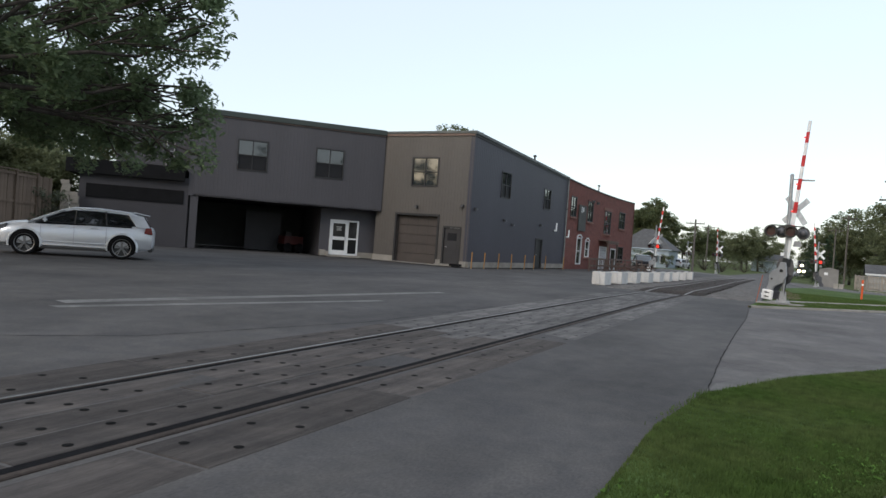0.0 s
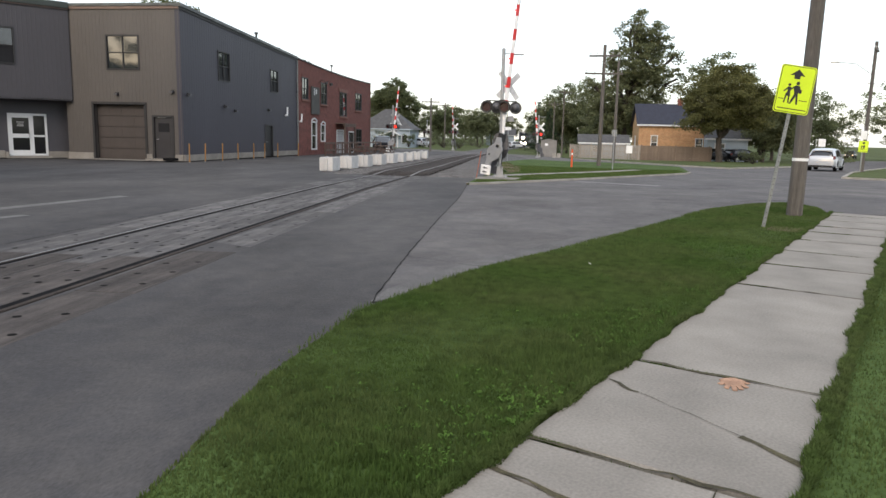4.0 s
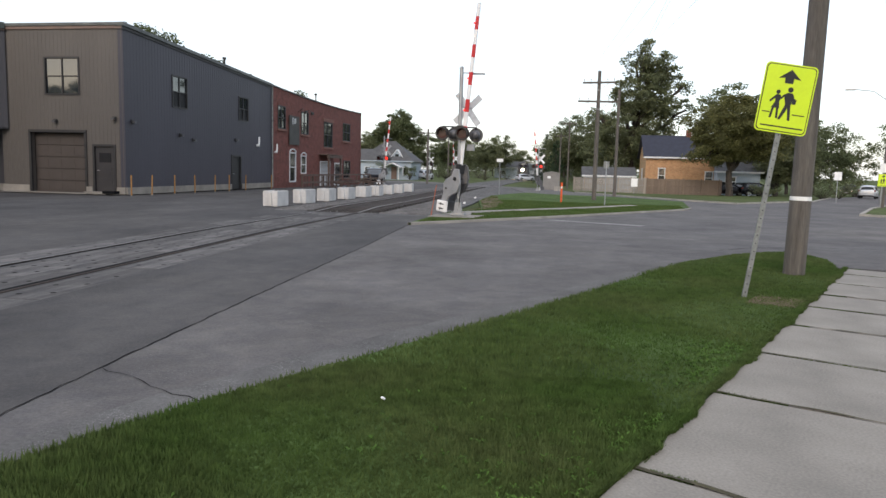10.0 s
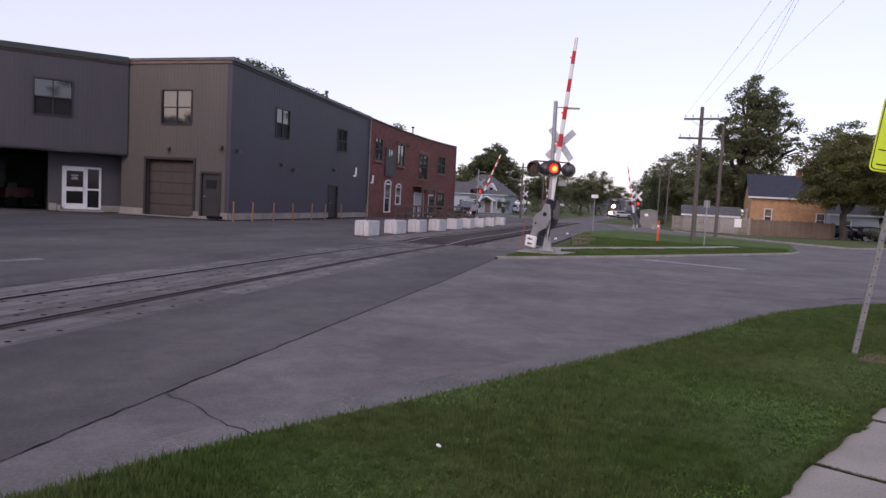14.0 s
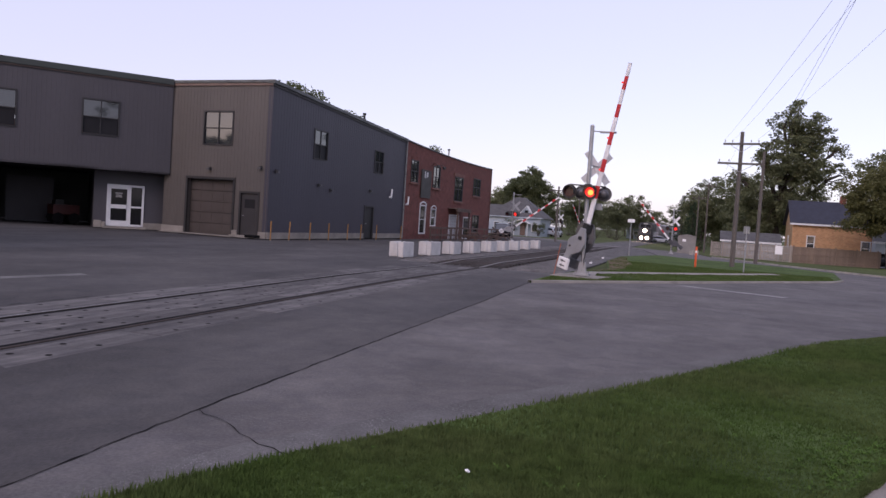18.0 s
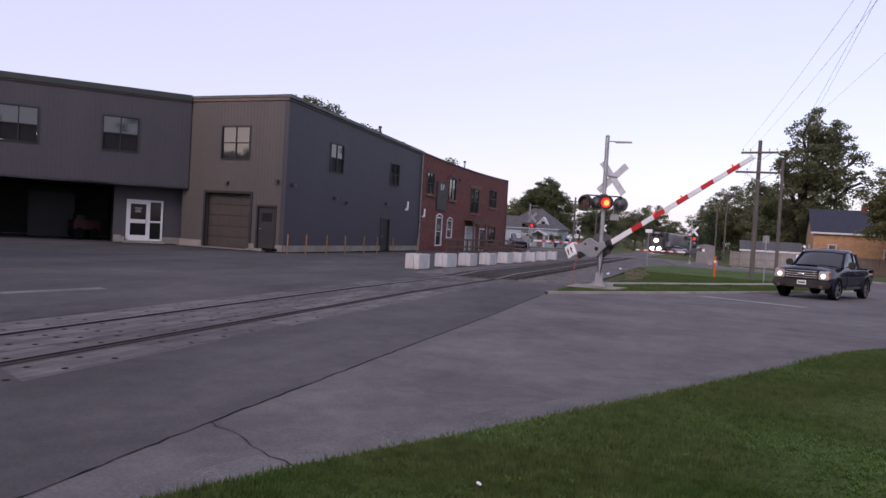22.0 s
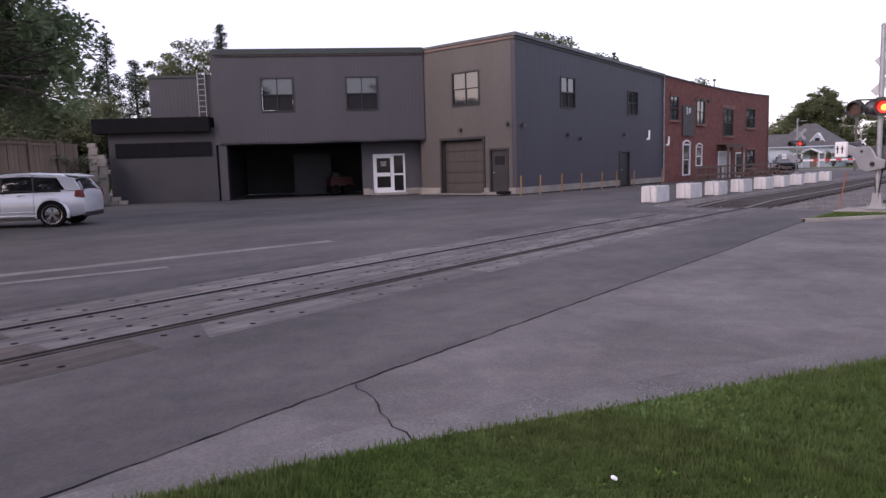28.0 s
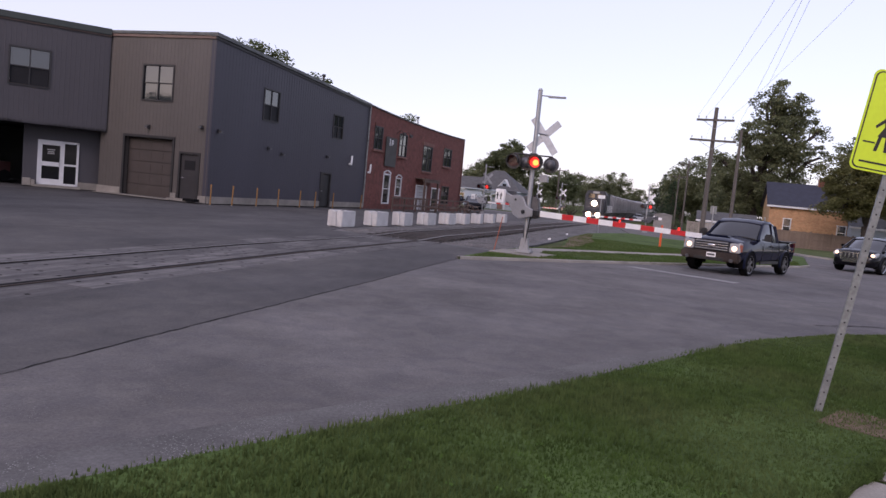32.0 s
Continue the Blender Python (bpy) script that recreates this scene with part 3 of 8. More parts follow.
# path across the island and concrete pads
sheet("footpath", PATH_STRIP, 0.066, 0.05, CONCRETE, "narrow concrete footpath across the grass island", "path")
sheet("signal_pad", [(-2.66, 26.6), (-1.2, 26.5), (-1.0, 28.3), (-2.66, 28.2)], 0.085, 0.1, CONCRETE, "concrete pad under the crossing signal", "pad")
sheet("bare_patch", BARE, 0.064, 0.0, DIRT, "bare worn earth beside the track", "earth")
sheet("bare_patch", [(3.7, 13.1), (4.5, 12.8), (4.7, 13.4), (4.0, 13.7)], 0.054, 0.02, DIRT, "bare earth round the leaning sign post", "earth")
sheet("roadside_walk", [(18.6, 41.0), (20.6, 40.0), (26.5, 54.0), (36, 73), (34.2, 73.6), (24.6, 54.6)], 0.05, 0.05, CONCRETE, "pale concrete pavement across the side street", "pavement")
sheet("worn_line", [(-10.6, 5.0), (-10.35, 5.0), (-8.78, 11.4), (-9.0, 11.45)], 0.004, 0.0, ROAD_PAINT, "faded white line on the asphalt", "road marking")
sheet("worn_line", [(-11.2, 5.5), (-10.8, 5.4), (-9.4, 15.3), (-9.7, 15.4)], 0.004, 0.0, ROAD_PAINT, "faded white line on the asphalt", "road marking")
sheet("stop_line", [(0.95, 28.4), (3.9, 26.9), (4.15, 27.3), (1.25, 28.8)], 0.002, 0.0, STOP_PAINT, "faded white stop line before the crossing", "road marking")


sheet("worn_edge", [(-1.55, 6.5), (-1.52, 7.1), (-0.98, 8.62), (0.02, 10.66), (1.2, 12.84), (2.2, 14.9), (3.32, 17.08), (3.62, 16.95), (2.6, 14.75), (1.6, 12.65), (0.45, 10.45), (-0.6, 8.4), (-1.2, 6.95)], 0.0005, 0.0, AGGREGATE, "pale worn asphalt with bare aggregate beside the verge", "asphalt")
sheet("asphalt_patch", [(-13.6, 24.2), (-12.6, 24.0), (-12.2, 28.6), (-13.6, 29.2), (-14.2, 27.0)], 0.003, 0.0, TAR_PATCH, "darker patch in the yard's asphalt", "asphalt")
sheet("asphalt_patch", [(-11.6, 16.6), (-10.9, 16.9), (-10.6, 18.3), (-11.3, 18.4)], 0.003, 0.0, TAR_PATCH, "darker patch in the yard's asphalt", "asphalt")


def crack(pts, w, label, mat=TAR, z=0.003):
    bm = bm_new()
    rnd = random.Random(len(pts) * 7 + int(pts[0][0] * 100))
    line = []
    for (x0, y0), (x1, y1) in zip(pts, pts[1:]):
        k = max(2, int(math.hypot(x1 - x0, y1 - y0) / 0.12))
        for i in range(k):
            u = i / k
            line.append((x0 + (x1 - x0) * u + rnd.uniform(-0.014, 0.014), y0 + (y1 - y0) * u + rnd.uniform(-0.02, 0.02)))
    line.append(pts[-1])
    prev = None
    for i, (x, y) in enumerate(line):
        a = line[max(0, i - 1)]
        b = line[min(len(line) - 1, i + 1)]
        d = Vector((b[0] - a[0], b[1] - a[1], 0)).normalized()
        n = Vector((-d.y, d.x, 0)) * w * rnd.uniform(0.2, 1.0) / 2
        v = (bm.verts.new((x - n.x, y - n.y, z)), bm.verts.new((x + n.x, y + n.y, z)))
        if prev:
            bm.faces.new((prev[0], v[0], v[1], prev[1]))
        prev = v
    bmesh.ops.recalc_face_normals(bm, faces=bm.faces[:])
    tagged(new("crack", mesh_of(bm, "crack", mat)), label, "crack", kind="structure")


crack(SEAM[3:9], 0.017, "dark open seam between two asphalt surfaces")
crack([(-1.71, 9.04), (-1.37, 8.92), (-1.02, 8.69), (-0.66, 8.55)], 0.014, "dark crack in the pale asphalt")
crack([(-1.53, 6.5), (-1.1, 6.9), (-0.7, 8.3), (-0.1, 9.3)], 0.03, "open joint between asphalt and verge")
crack([(4.7, 19.6), (5.6, 20.4), (7.0, 21.0), (9.0, 21.2)], 0.05, "dark crack across the street corner")
crack([(-9.8, 1.0), (-7.6, 4.2), (-6.9, 8.0), (-7.0, 13.5)], 0.025, "fine crack in the dark asphalt beside the track")
crack([(-12.0, 17.0), (-10.0, 19.5), (-7.2, 20.2)], 0.03, "fine crack in the dark asphalt")
crack([(0.2, 25.3), (0.8, 25.9), (1.8, 26.0)], 0.05, "tarred crack in the street")

# pavement slabs
SLABS = empty("pavement", pose(0, 0, 0), "pale concrete pavement slabs with grassy joints", "pavement", kind="structure")
d_w = Vector((0.427, 0.904, 0))
n_w = Vector((d_w.y, -d_w.x, 0))
rnd = random.Random(5)
edge0 = Vector((-2.12, -0.61, 0))
cuts_w = [-4.6, -3.1, -1.55, 0.0, 1.45, 3.27, 4.4, 4.78, 6.3, 9.5, 11.05, 12.4, 13.8, 15.05, 16.1, 17.3, 18.5, 19.3]
skew = {6: -0.22, 4: 0.05, 9: -0.04, 12: 0.05}  # how far a joint runs askew from one edge to the other
WALK_W = 1.22
for i in range(len(cuts_w) - 1):
    a, b = cuts_w[i] + rnd.uniform(0.007, 0.018), cuts_w[i + 1] - rnd.uniform(0.007, 0.018)
    mid = (a + b) / 2
    bm = bm_new()
    prism(bm, [(a - mid + skew.get(i, 0), -WALK_W / 2), (b - mid + skew.get(i + 1, 0), -WALK_W / 2), (b - mid, WALK_W / 2), (a - mid, WALK_W / 2)], "z", -0.05, 0.05)
    soften(bm, 0.012, 1)
    c = edge0 + d_w * mid + n_w * (WALK_W / 2 + 0.02)
    s = part("slab", bm, CONCRETE, SLABS)
    s.matrix_basis = pose(c.x, c.y, 0.015 + rnd.uniform(-0.003, 0.003), rnd.uniform(-0.2, 0.2), rnd.uniform(-0.1, 0.1), math.degrees(math.atan2(d_w.y, d_w.x)))
    if i > 1:
        p, q = edge0 + d_w * cuts_w[i], edge0 + d_w * (cuts_w[i] + skew.get(i, 0)) + n_w * (WALK_W + 0.02)
        crack([(p.x, p.y), (q.x, q.y)], 0.042, "mossy dirt filling a joint between two slabs", JOINT_DIRT, 0.0715)
for pts, w in (([(0.42, 4.63), (0.5, 4.5), (0.57, 4.42)], 0.035), ([(0.57, 4.42), (0.8, 4.14), (1.0, 3.88)], 0.006), ([(1.0, 3.88), (1.1, 3.72), (1.2, 3.57)], 0.05), ([(0.74, 3.29), (0.63, 3.05), (0.52, 2.78)], 0.03)):
    crack(pts, w, "dirt-filled crack across a pavement slab", JOINT_DIRT, 0.0715)
sheet("joint_soil", [tuple((edge0 - d_w * 4.55)[:2]), tuple((edge0 + d_w * 19.3)[:2]), tuple((edge0 + d_w * 19.3 + n_w * 1.66)[:2]), tuple((edge0 - d_w * 4.55 + n_w * 1.66)[:2])], 0.04, 0.1, GRASS, "soil and grass in the pavement joints", "soil")
def paint_mark(name, hub, tips, w, mat, label):
    """Short sprayed strokes that run out from one spot."""
    bm = bm_new()
    for i, (x, y) in enumerate(tips):
        dx, dy = x - hub[0], y - hub[1]
        L = math.hypot(dx, dy)
        r = math.degrees(math.atan2(dy, dx))
        for k in range(3):
            f = (k + 0.5) / 3
            box(bm, (hub[0] + dx * f, hub[1] + dy * f, 0.0705 + 0.0003 * i + 0.0001 * k), (L / 3 * 1.15, w * (1.0, 1.25, 0.8)[k], 0.004), r + (4, -5, 3)[k])
    tagged(new(name, mesh_of(bm, name, mat)), label, "paint mark", kind="structure")


paint_mark("paint_mark", (-0.09, 2.285), ((-0.205, 2.222), (-0.165, 2.13), (-0.06, 2.15)), 0.026, SPRAY_ORANGE, "orange survey arrow sprayed on the pavement")
paint_mark("paint_mark", (1.17, 4.78), ((1.09, 4.74), (1.07, 4.67), (1.09, 4.6), (1.13, 4.57), (1.17, 4.59), (1.21, 4.63), (1.24, 4.7)), 0.034, SPRAY_PALE, "faded orange survey paint across a pavement joint")

# ---- workshop building ----
def frame_of(a, b):
    """A frame whose x runs along the wall from a to b, and whose -y looks out of it."""
    (x0, y0), (x1, y1) = a, b
    return pose(x0, y0, 0, 0, 0, math.degrees(math.atan2(y1 - y0, x1 - x0))), math.hypot(x1 - x0, y1 - y0)


def wall_mesh(length, top0, top1, openings, thick, z0=0.0, sag=0.0):
    """A wall along +x with openings (s0, s1, z0, z1) cut through it."""
    bm = bm_new()
    cuts = sorted({0.0, length, *[o[0] for o in openings], *[o[1] for o in openings], *([length * k / 8 for k in range(1, 8)] if sag else [])})
    def top(s):
        return top0 + (top1 - top0) * s / length - 4 * sag * (s / length) * (1 - s / length)
    for a, b in zip(cuts, cuts[1:]):
        if b - a < 1e-4:
            continue
        mid = (a + b) / 2
        holes = sorted((o[2], o[3]) for o in openings if o[0] - 1e-4 < mid < o[1] + 1e-4)
        z, spans = z0, []
        for h0, h1 in holes:
            if h0 > z + 1e-4:
                spans.append((z, h0, False))
            z = h1
        spans.append((z, None, True))
        for lo, hi, is_top in spans:
            pts = [(a, lo), (b, lo), (b, top(b) if is_top else hi), (a, top(a) if is_top else hi)]
            prism(bm, pts, "y", 0, thick)
    return bm


def ribs(length, top0, top1, openings, step, w, d, z0=0.0):
    """Raised ribs of the steel cladding, one every step metres, broken at the openings."""
    bm = bm_new()
    k = int(length / step)
    for i in range(k + 1):
        s = 0.04 + i * step
        if s > length - 0.02:
            break
        t = top0 + (top1 - top0) * s / length
        spans, z = [], z0
        for o in sorted(openings, key=lambda q: q[2]):
            if o[0] - 0.05 < s < o[1] + 0.05:
                spans.append((z, o[2] - 0.06))
                z = o[3] + 0.06
        spans.append((z, t))
        for lo, hi in spans:
            if hi - lo > 0.05:
                prism(bm, [(s - w, 0.0), (s - w * 0.5, -d), (s + w * 0.5, -d), (s + w, 0.0)], "z", lo, hi)
    return bm


def window(parent, s0, s1, z0, z1, frame_mat, halves=2, bars=1, depth=0.12, name="window", lower_dark=False, glass=None, fw=0.07):
    """A framed window in a wall's own frame: frame, panes and bars."""
    w = empty(name, pose(s0, 0, z0), "", "")
    w.parent = parent
    W, H = s1 - s0, z1 - z0
    bm = bm_new()
    for c, s in (((W / 2, 0.02, fw / 2), (W, depth, fw)), ((W / 2, 0.02, H - fw / 2), (W, depth, fw)), ((fw / 2, 0.02, H / 2), (fw, depth, H - 2 * fw)), ((W - fw / 2, 0.02, H / 2), (fw, depth, H - 2 * fw))):
        box(bm, c, s)
    part("window_frame", bm, frame_mat, w)
    for i in range(halves):
        for j in range(bars + 1):
            pw, ph = (W - 2 * fw) / halves, (H - 2 * fw) / (bars + 1)
            bm = bm_new()
            box(bm, (fw + pw * (i + 0.5), 0.05 - 0.012 * j, fw + ph * (j + 0.5)), (pw - 0.03, 0.012, ph - 0.03))
            part("pane", bm, SCREEN if lower_dark and j == 0 else glass or GLASS, w)
    bm = bm_new()
    for i in range(1, halves):
        box(bm, (fw + (W - 2 * fw) * i / halves, 0.03, H / 2), (0.05, 0.07, H - 2 * fw))
    for j in range(1, bars + 1):
        box(bm, (W / 2, 0.034, fw + (H - 2 * fw) * j / (bars + 1)), (W - 2 * fw, 0.075, 0.05))
    part("glazing_bar", bm, frame_mat, w)
    return w


def plain_door(parent, s0, s1, z0, z1, mat, name="door", glass=True):
    W, H = s1 - s0, z1 - z0
    d = empty(name, pose(s0, 0, z0), "", "")
    d.parent = parent
    bm = bm_new()
    for c, s in (((0.05, 0.04, H / 2), (0.1, 0.16, H)), ((W - 0.05, 0.04, H / 2), (0.1, 0.16, H)), ((W / 2, 0.04, H - 0.05), (W - 0.2, 0.16, 0.1))):
        box(bm, c, s)
    part("door_frame", bm, DARK_TRIM, d)
    bm = bm_new()
    box(bm, (W / 2, 0.08, H / 2 - 0.05), (W - 0.21, 0.05, H - 0.11))
    for zz in (0.45, 0.95):
        box(bm, (W / 2, 0.052, zz), (W * 0.55, 0.012, 0.32))
    leaf = part("door_leaf", bm, mat, d)
    if glass:
        bm = bm_new()
        box(bm, (W / 2, 0.052, H * 0.72), (W * 0.5, 0.02, H * 0.2))
        part("pane", bm, SCREEN, d)
    bm = bm_new()
    rod(bm, (W * 0.2, 0.05, H * 0.45), (W * 0.2, -0.02, H * 0.45), 0.015)
    box(bm, (W * 0.23, -0.02, H * 0.45), (0.12, 0.02, 0.025))
    part("door_handle", bm, GALV, d)
    return d


DOOR_DARK = material("dark_door", (0.03, 0.028, 0.03), 0.5, vary=0.1, scale=2, fine=40, bump=0.1)
J0 = (-24.2, 34.2)
WING0 = (-31.30, 26.17)
BASE_H = 0.32

# bronze front
front = empty("wall_front", pose(-24.6, 34.27, 0), "ribbed bronze-brown steel front with a garage door", "wall", kind="structure")
FL = 24.6 - 18.27
F_OPEN = [(2.33, 4.13, 4.48, 6.2), (1.5, 4.3, 0.0, 2.8), (4.68, 5.86, 0.1, 2.27)]
part("cladding", wall_mesh(FL, 7.62, 7.60, F_OPEN, 0.25), STEEL_BROWN, front)
part("cladding_rib", ribs(FL, 7.4, 7.4, F_OPEN, 0.2, 0.02, 0.009, BASE_H), STEEL_BROWN, front)
window(front, *F_OPEN[0], DARK_TRIM)
plain_door(front, *F_OPEN[2], DOOR_DARK)
gd = empty("garage_door", pose(1.5, 0.0, 0), "", "")
gd.parent = front
for i in range(5):
    bm = bm_new()
    box(bm, (1.4, 0.3, 0.28 + i * 0.55), (2.8, 0.05, 0.535))
    soften(bm, 0.012, 1)
    for k in range(4):
        box(bm, (0.36 + k * 0.69, 0.272, 0.28 + i * 0.55), (0.6, 0.012, 0.36))
    part("panel", bm, GARAGE_BROWN, gd)
bm = bm_new()
for c, s in (((-0.04, 0.0, 1.4), (0.12, 0.1, 2.8)), ((2.84, 0.0, 1.4), (0.12, 0.1, 2.8)), ((1.4, 0.0, 2.84), (3.0, 0.1, 0.12))):
    box(bm, c, s)
part("door_frame", bm, DARK_TRIM, gd)
# added dark board stops bright sky showing through the panel gaps
bm = bm_new()
box(bm, (1.4, 0.36, 1.42), (3.1, 0.04, 2.9))
part("backing", bm, DARK_TRIM, gd)
bm = bm_new()
box(bm, (FL / 2 + 0.15, -0.04, 7.5), (FL - 0.3, 0.05, 0.13))
part("eave_board", bm, CAP_RED, front, "weathered reddish board under the roof edge")
bm = bm_new()
box(bm, (FL / 2 + 0.15, 0.08, 7.64), (FL - 0.3, 0.38, 0.13))
part("roof_cap", bm, CAP_WORN, front)
bm = bm_new()
for a, b in ((0.0, 1.4), (4.35, 4.66), (5.9, FL)):
    box(bm, ((a + b) / 2, -0.02, BASE_H / 2), (b - a, 0.12, BASE_H))
part("foundation", bm, CONCRETE, front)

# charcoal side
side = empty("wall_side", pose(-18.262, 34.262, 0, 0, 0, 90), "ribbed charcoal steel side wall along the yard", "wall", kind="structure")
SL = 50.8 - 34.27
S_OPEN = [(4.0, 5.5, 4.31, 5.95), (11.5, 12.85, 4.17, 5.65), (10.45, 11.8, 0.0, 2.07)]
part("cladding", wall_mesh(SL, 7.60, 6.86, S_OPEN, 0.25), STEEL_BLUE, side)
part("cladding_rib", ribs(SL, 7.5, 6.76, S_OPEN, 0.25, 0.02, 0.006, BASE_H), STEEL_BLUE, side)
for o in S_OPEN[:2]:
    window(side, *o, DARK_TRIM, lower_dark=True)
plain_door(side, *S_OPEN[2], BLACK, glass=False)
bm = bm_new()
prism(bm, [(-0.1, 7.55), (SL, 6.81), (SL, 6.97), (-0.1, 7.71)], "y", -0.12, 0.3)
part("roof_cap", bm, CAP_WORN, side)
bm = bm_new()
prism(bm, [(-0.1, 7.42), (SL, 6.68), (SL, 6.8), (-0.1, 7.54)], "y", -0.05, -0.012)
part("eave_board", bm, DARK_TRIM, side)
bm = bm_new()
for a, b in ((0, 10.4), (11.85, SL)):
    box(bm, ((a + b) / 2, -0.02, BASE_H / 2), (b - a, 0.12, BASE_H))
part("foundation", bm, CONCRETE, side)

# wing that juts out over the carport
m_w, WL = frame_of(WING0, J0)
wing = empty("wall_wing", m_w, "ribbed grey steel upper storey over an open carport", "wall", kind="structure")
W_OPEN = [(2.2, 3.9, 4.53, 6.29), (6.58, 8.28, 4.53, 6.29)]
part("cladding", wall_mesh(WL, 7.70, 7.70, W_OPEN, 0.25, 2.88), STEEL_GREY, wing)
part("cladding_rib", ribs(WL, 7.5, 7.5, W_OPEN, 0.2, 0.02, 0.007, 2.9), STEEL_GREY, wing)
for o in W_OPEN:
    window(wing, *o, DARK_TRIM, lower_dark=True)
bm = bm_new()
prism(bm, [(-0.1, 7.45), (WL, 7.46), (WL, 7.74), (-0.1, 7.74)], "y", -0.1, 0.28)
part("roof_cap", bm, CAP_GREEN, wing)
bm = bm_new()
prism(bm, [(0.0, 7.36), (WL, 7.37), (WL, 7.45), (0.0, 7.44)], "y", -0.06, -0.012)
part("eave_board", bm, EAVE_BROWN, wing, "thin brown board under the green roof edge")
# dark soffit, carport walls and panel put the interior's deep shade into their colour
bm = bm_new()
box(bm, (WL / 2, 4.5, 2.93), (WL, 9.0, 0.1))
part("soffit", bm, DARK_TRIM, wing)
bm = bm_new()
box(bm, (-0.12, 4.5, 5.28), (0.24, 9.0, 4.8))
part("end_wall", bm, STEEL_GREY, wing)
bm = bm_new()
box(bm, (0.1, 0.3, 1.44), (0.4, 0.5, 2.88))
part("pier", bm, STEEL_GREY, wing)
# walls and panel toned dark for the carport's shade
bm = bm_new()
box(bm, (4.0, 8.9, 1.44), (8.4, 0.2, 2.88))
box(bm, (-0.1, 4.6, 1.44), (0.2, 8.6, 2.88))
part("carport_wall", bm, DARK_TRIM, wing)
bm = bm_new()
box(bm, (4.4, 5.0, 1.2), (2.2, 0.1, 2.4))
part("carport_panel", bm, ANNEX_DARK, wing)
# recessed wall with the glazed door; darker grey cladding stands in for its shade
bm = bm_new()
box(bm, (7.4, 5.0, 1.45), (0.2, 7.8, 2.9))
part("carport_partition", bm, STEEL_GREY, wing)
for name, a, b, lo, hi in (("door_jamb_wall", 7.3, 7.9, 0, 2.9), ("recessed_wall", 9.65, WL + 1.0, 0, 2.9), ("door_head_wall", 7.9, 9.65, 2.22, 2.9)):
    bm = bm_new()
    box(bm, ((a + b) / 2, 1.1, (lo + hi) / 2), (b - a, 0.2, hi - lo))
    part(name, bm, STEEL_GREY, wing)
bm = bm_new()
box(bm, (10.4, 0.95, 0.16), (1.5, 0.12, 0.32))
part("foundation", bm, CONCRETE, wing)
for c, sz in (((7.5, 0.85, 0.18), (0.35, 0.35, 0.36)), ((7.76, 0.72, 0.15), (0.16, 0.28, 0.3))):
    bm = bm_new()
    box(bm, c, sz)
    soften(bm, 0.02, 1)
    part("footing_block", bm, CONCRETE, wing)
ed = empty("entrance_door", pose(7.9, 1.0, 0.1), "", "")
ed.parent = wing
bm = bm_new()
for c, s in (((0.05, 0, 1.06), (0.1, 0.14, 2.12)), ((1.08, 0, 1.06), (0.1, 0.14, 2.12)), ((1.7, 0, 1.06), (0.1, 0.14, 2.12)), ((0.875, 0, 2.07), (1.75, 0.14, 0.1)), ((0.875, 0, 0.05), (1.75, 0.14, 0.1)), ((1.39, 0, 1.0), (0.52, 0.12, 0.09)), ((0.565, 0, 1.0), (0.93, 0.1, 0.2)), ((0.145, 0.0, 1.06), (0.09, 0.1, 1.92)), ((0.985, 0, 1.06), (0.09, 0.1, 1.92)), ((0.565, 0, 1.96), (0.75, 0.1, 0.12)), ((0.565, 0, 0.19), (0.75, 0.1, 0.18))):
    box(bm, c, s)
part("door_frame", bm, WHITE_FRAME, ed)
for c, s in (((0.565, 0.01, 1.5), (0.75, 0.02, 0.8)), ((0.565, 0.01, 0.59), (0.75, 0.02, 0.62)), ((1.39, 0.01, 1.53), (0.52, 0.02, 0.98)), ((1.39, 0.01, 0.52), (0.52, 0.02, 0.86))):
    bm = bm_new()
    box(bm, c, s)
    part("pane", bm, DARK_GLASS, ed)
for dz, w in ((0.0, 0.34), (-0.1, 0.26), (-0.18, 0.3)):
    bm = bm_new()
    box(bm, (0.56, -0.006, 1.68 + dz), (w, 0.004, 0.05))
    part("notice_bar", bm, CABINET_GREY, ed)
bm = bm_new()
rod(bm, (0.93, -0.09, 0.85), (0.93, -0.09, 1.2), 0.014, n=8)
part("pull_handle", bm, GALV, ed)

# roof and back of the workshop
bm = bm_new()
for pts in ([(-18.5, 34.5), (-24.0, 34.5), (-31.5, 26.4), (-45, 40), (-45, 51), (-18.5, 51)],):
    vs = [bm.verts.new((x, y, 7.3 - 0.044 * max(0, y - 34.3))) for x, y in pts]
    bm.faces.new(vs)
tagged(new("roof", mesh_of(bm, "roof", DARK_TRIM)), "flat dark roof of the workshop", "roof", kind="structure")

# low annex beside the carport
m_a, AL = frame_of((-35.3, 22.17), (-31.45, 26.02))
annex = empty("wall_annex", m_a, "low charcoal annex with a dark fascia", "wall", kind="structure")
bm = bm_new()
box(bm, (AL / 2, 3.0, 1.9), (AL, 6.0, 3.8))
part("cladding", bm, ANNEX_DARK, annex)
bm = bm_new()
box(bm, (2.3, 2.9, 3.98), (5.85, 6.5, 0.74))
part("fascia", bm, MATT_BLACK, annex)
bm = bm_new()
box(bm, (2.78, -0.03, 2.73), (4.86, 0.06, 0.72))
part("band", bm, MATT_BLACK, annex)
bm = bm_new()
box(bm, (3.58, 5.0, 5.55), (4.65, 4.0, 2.4))
block = part("upper_block", bm, STEEL_GREY, annex)
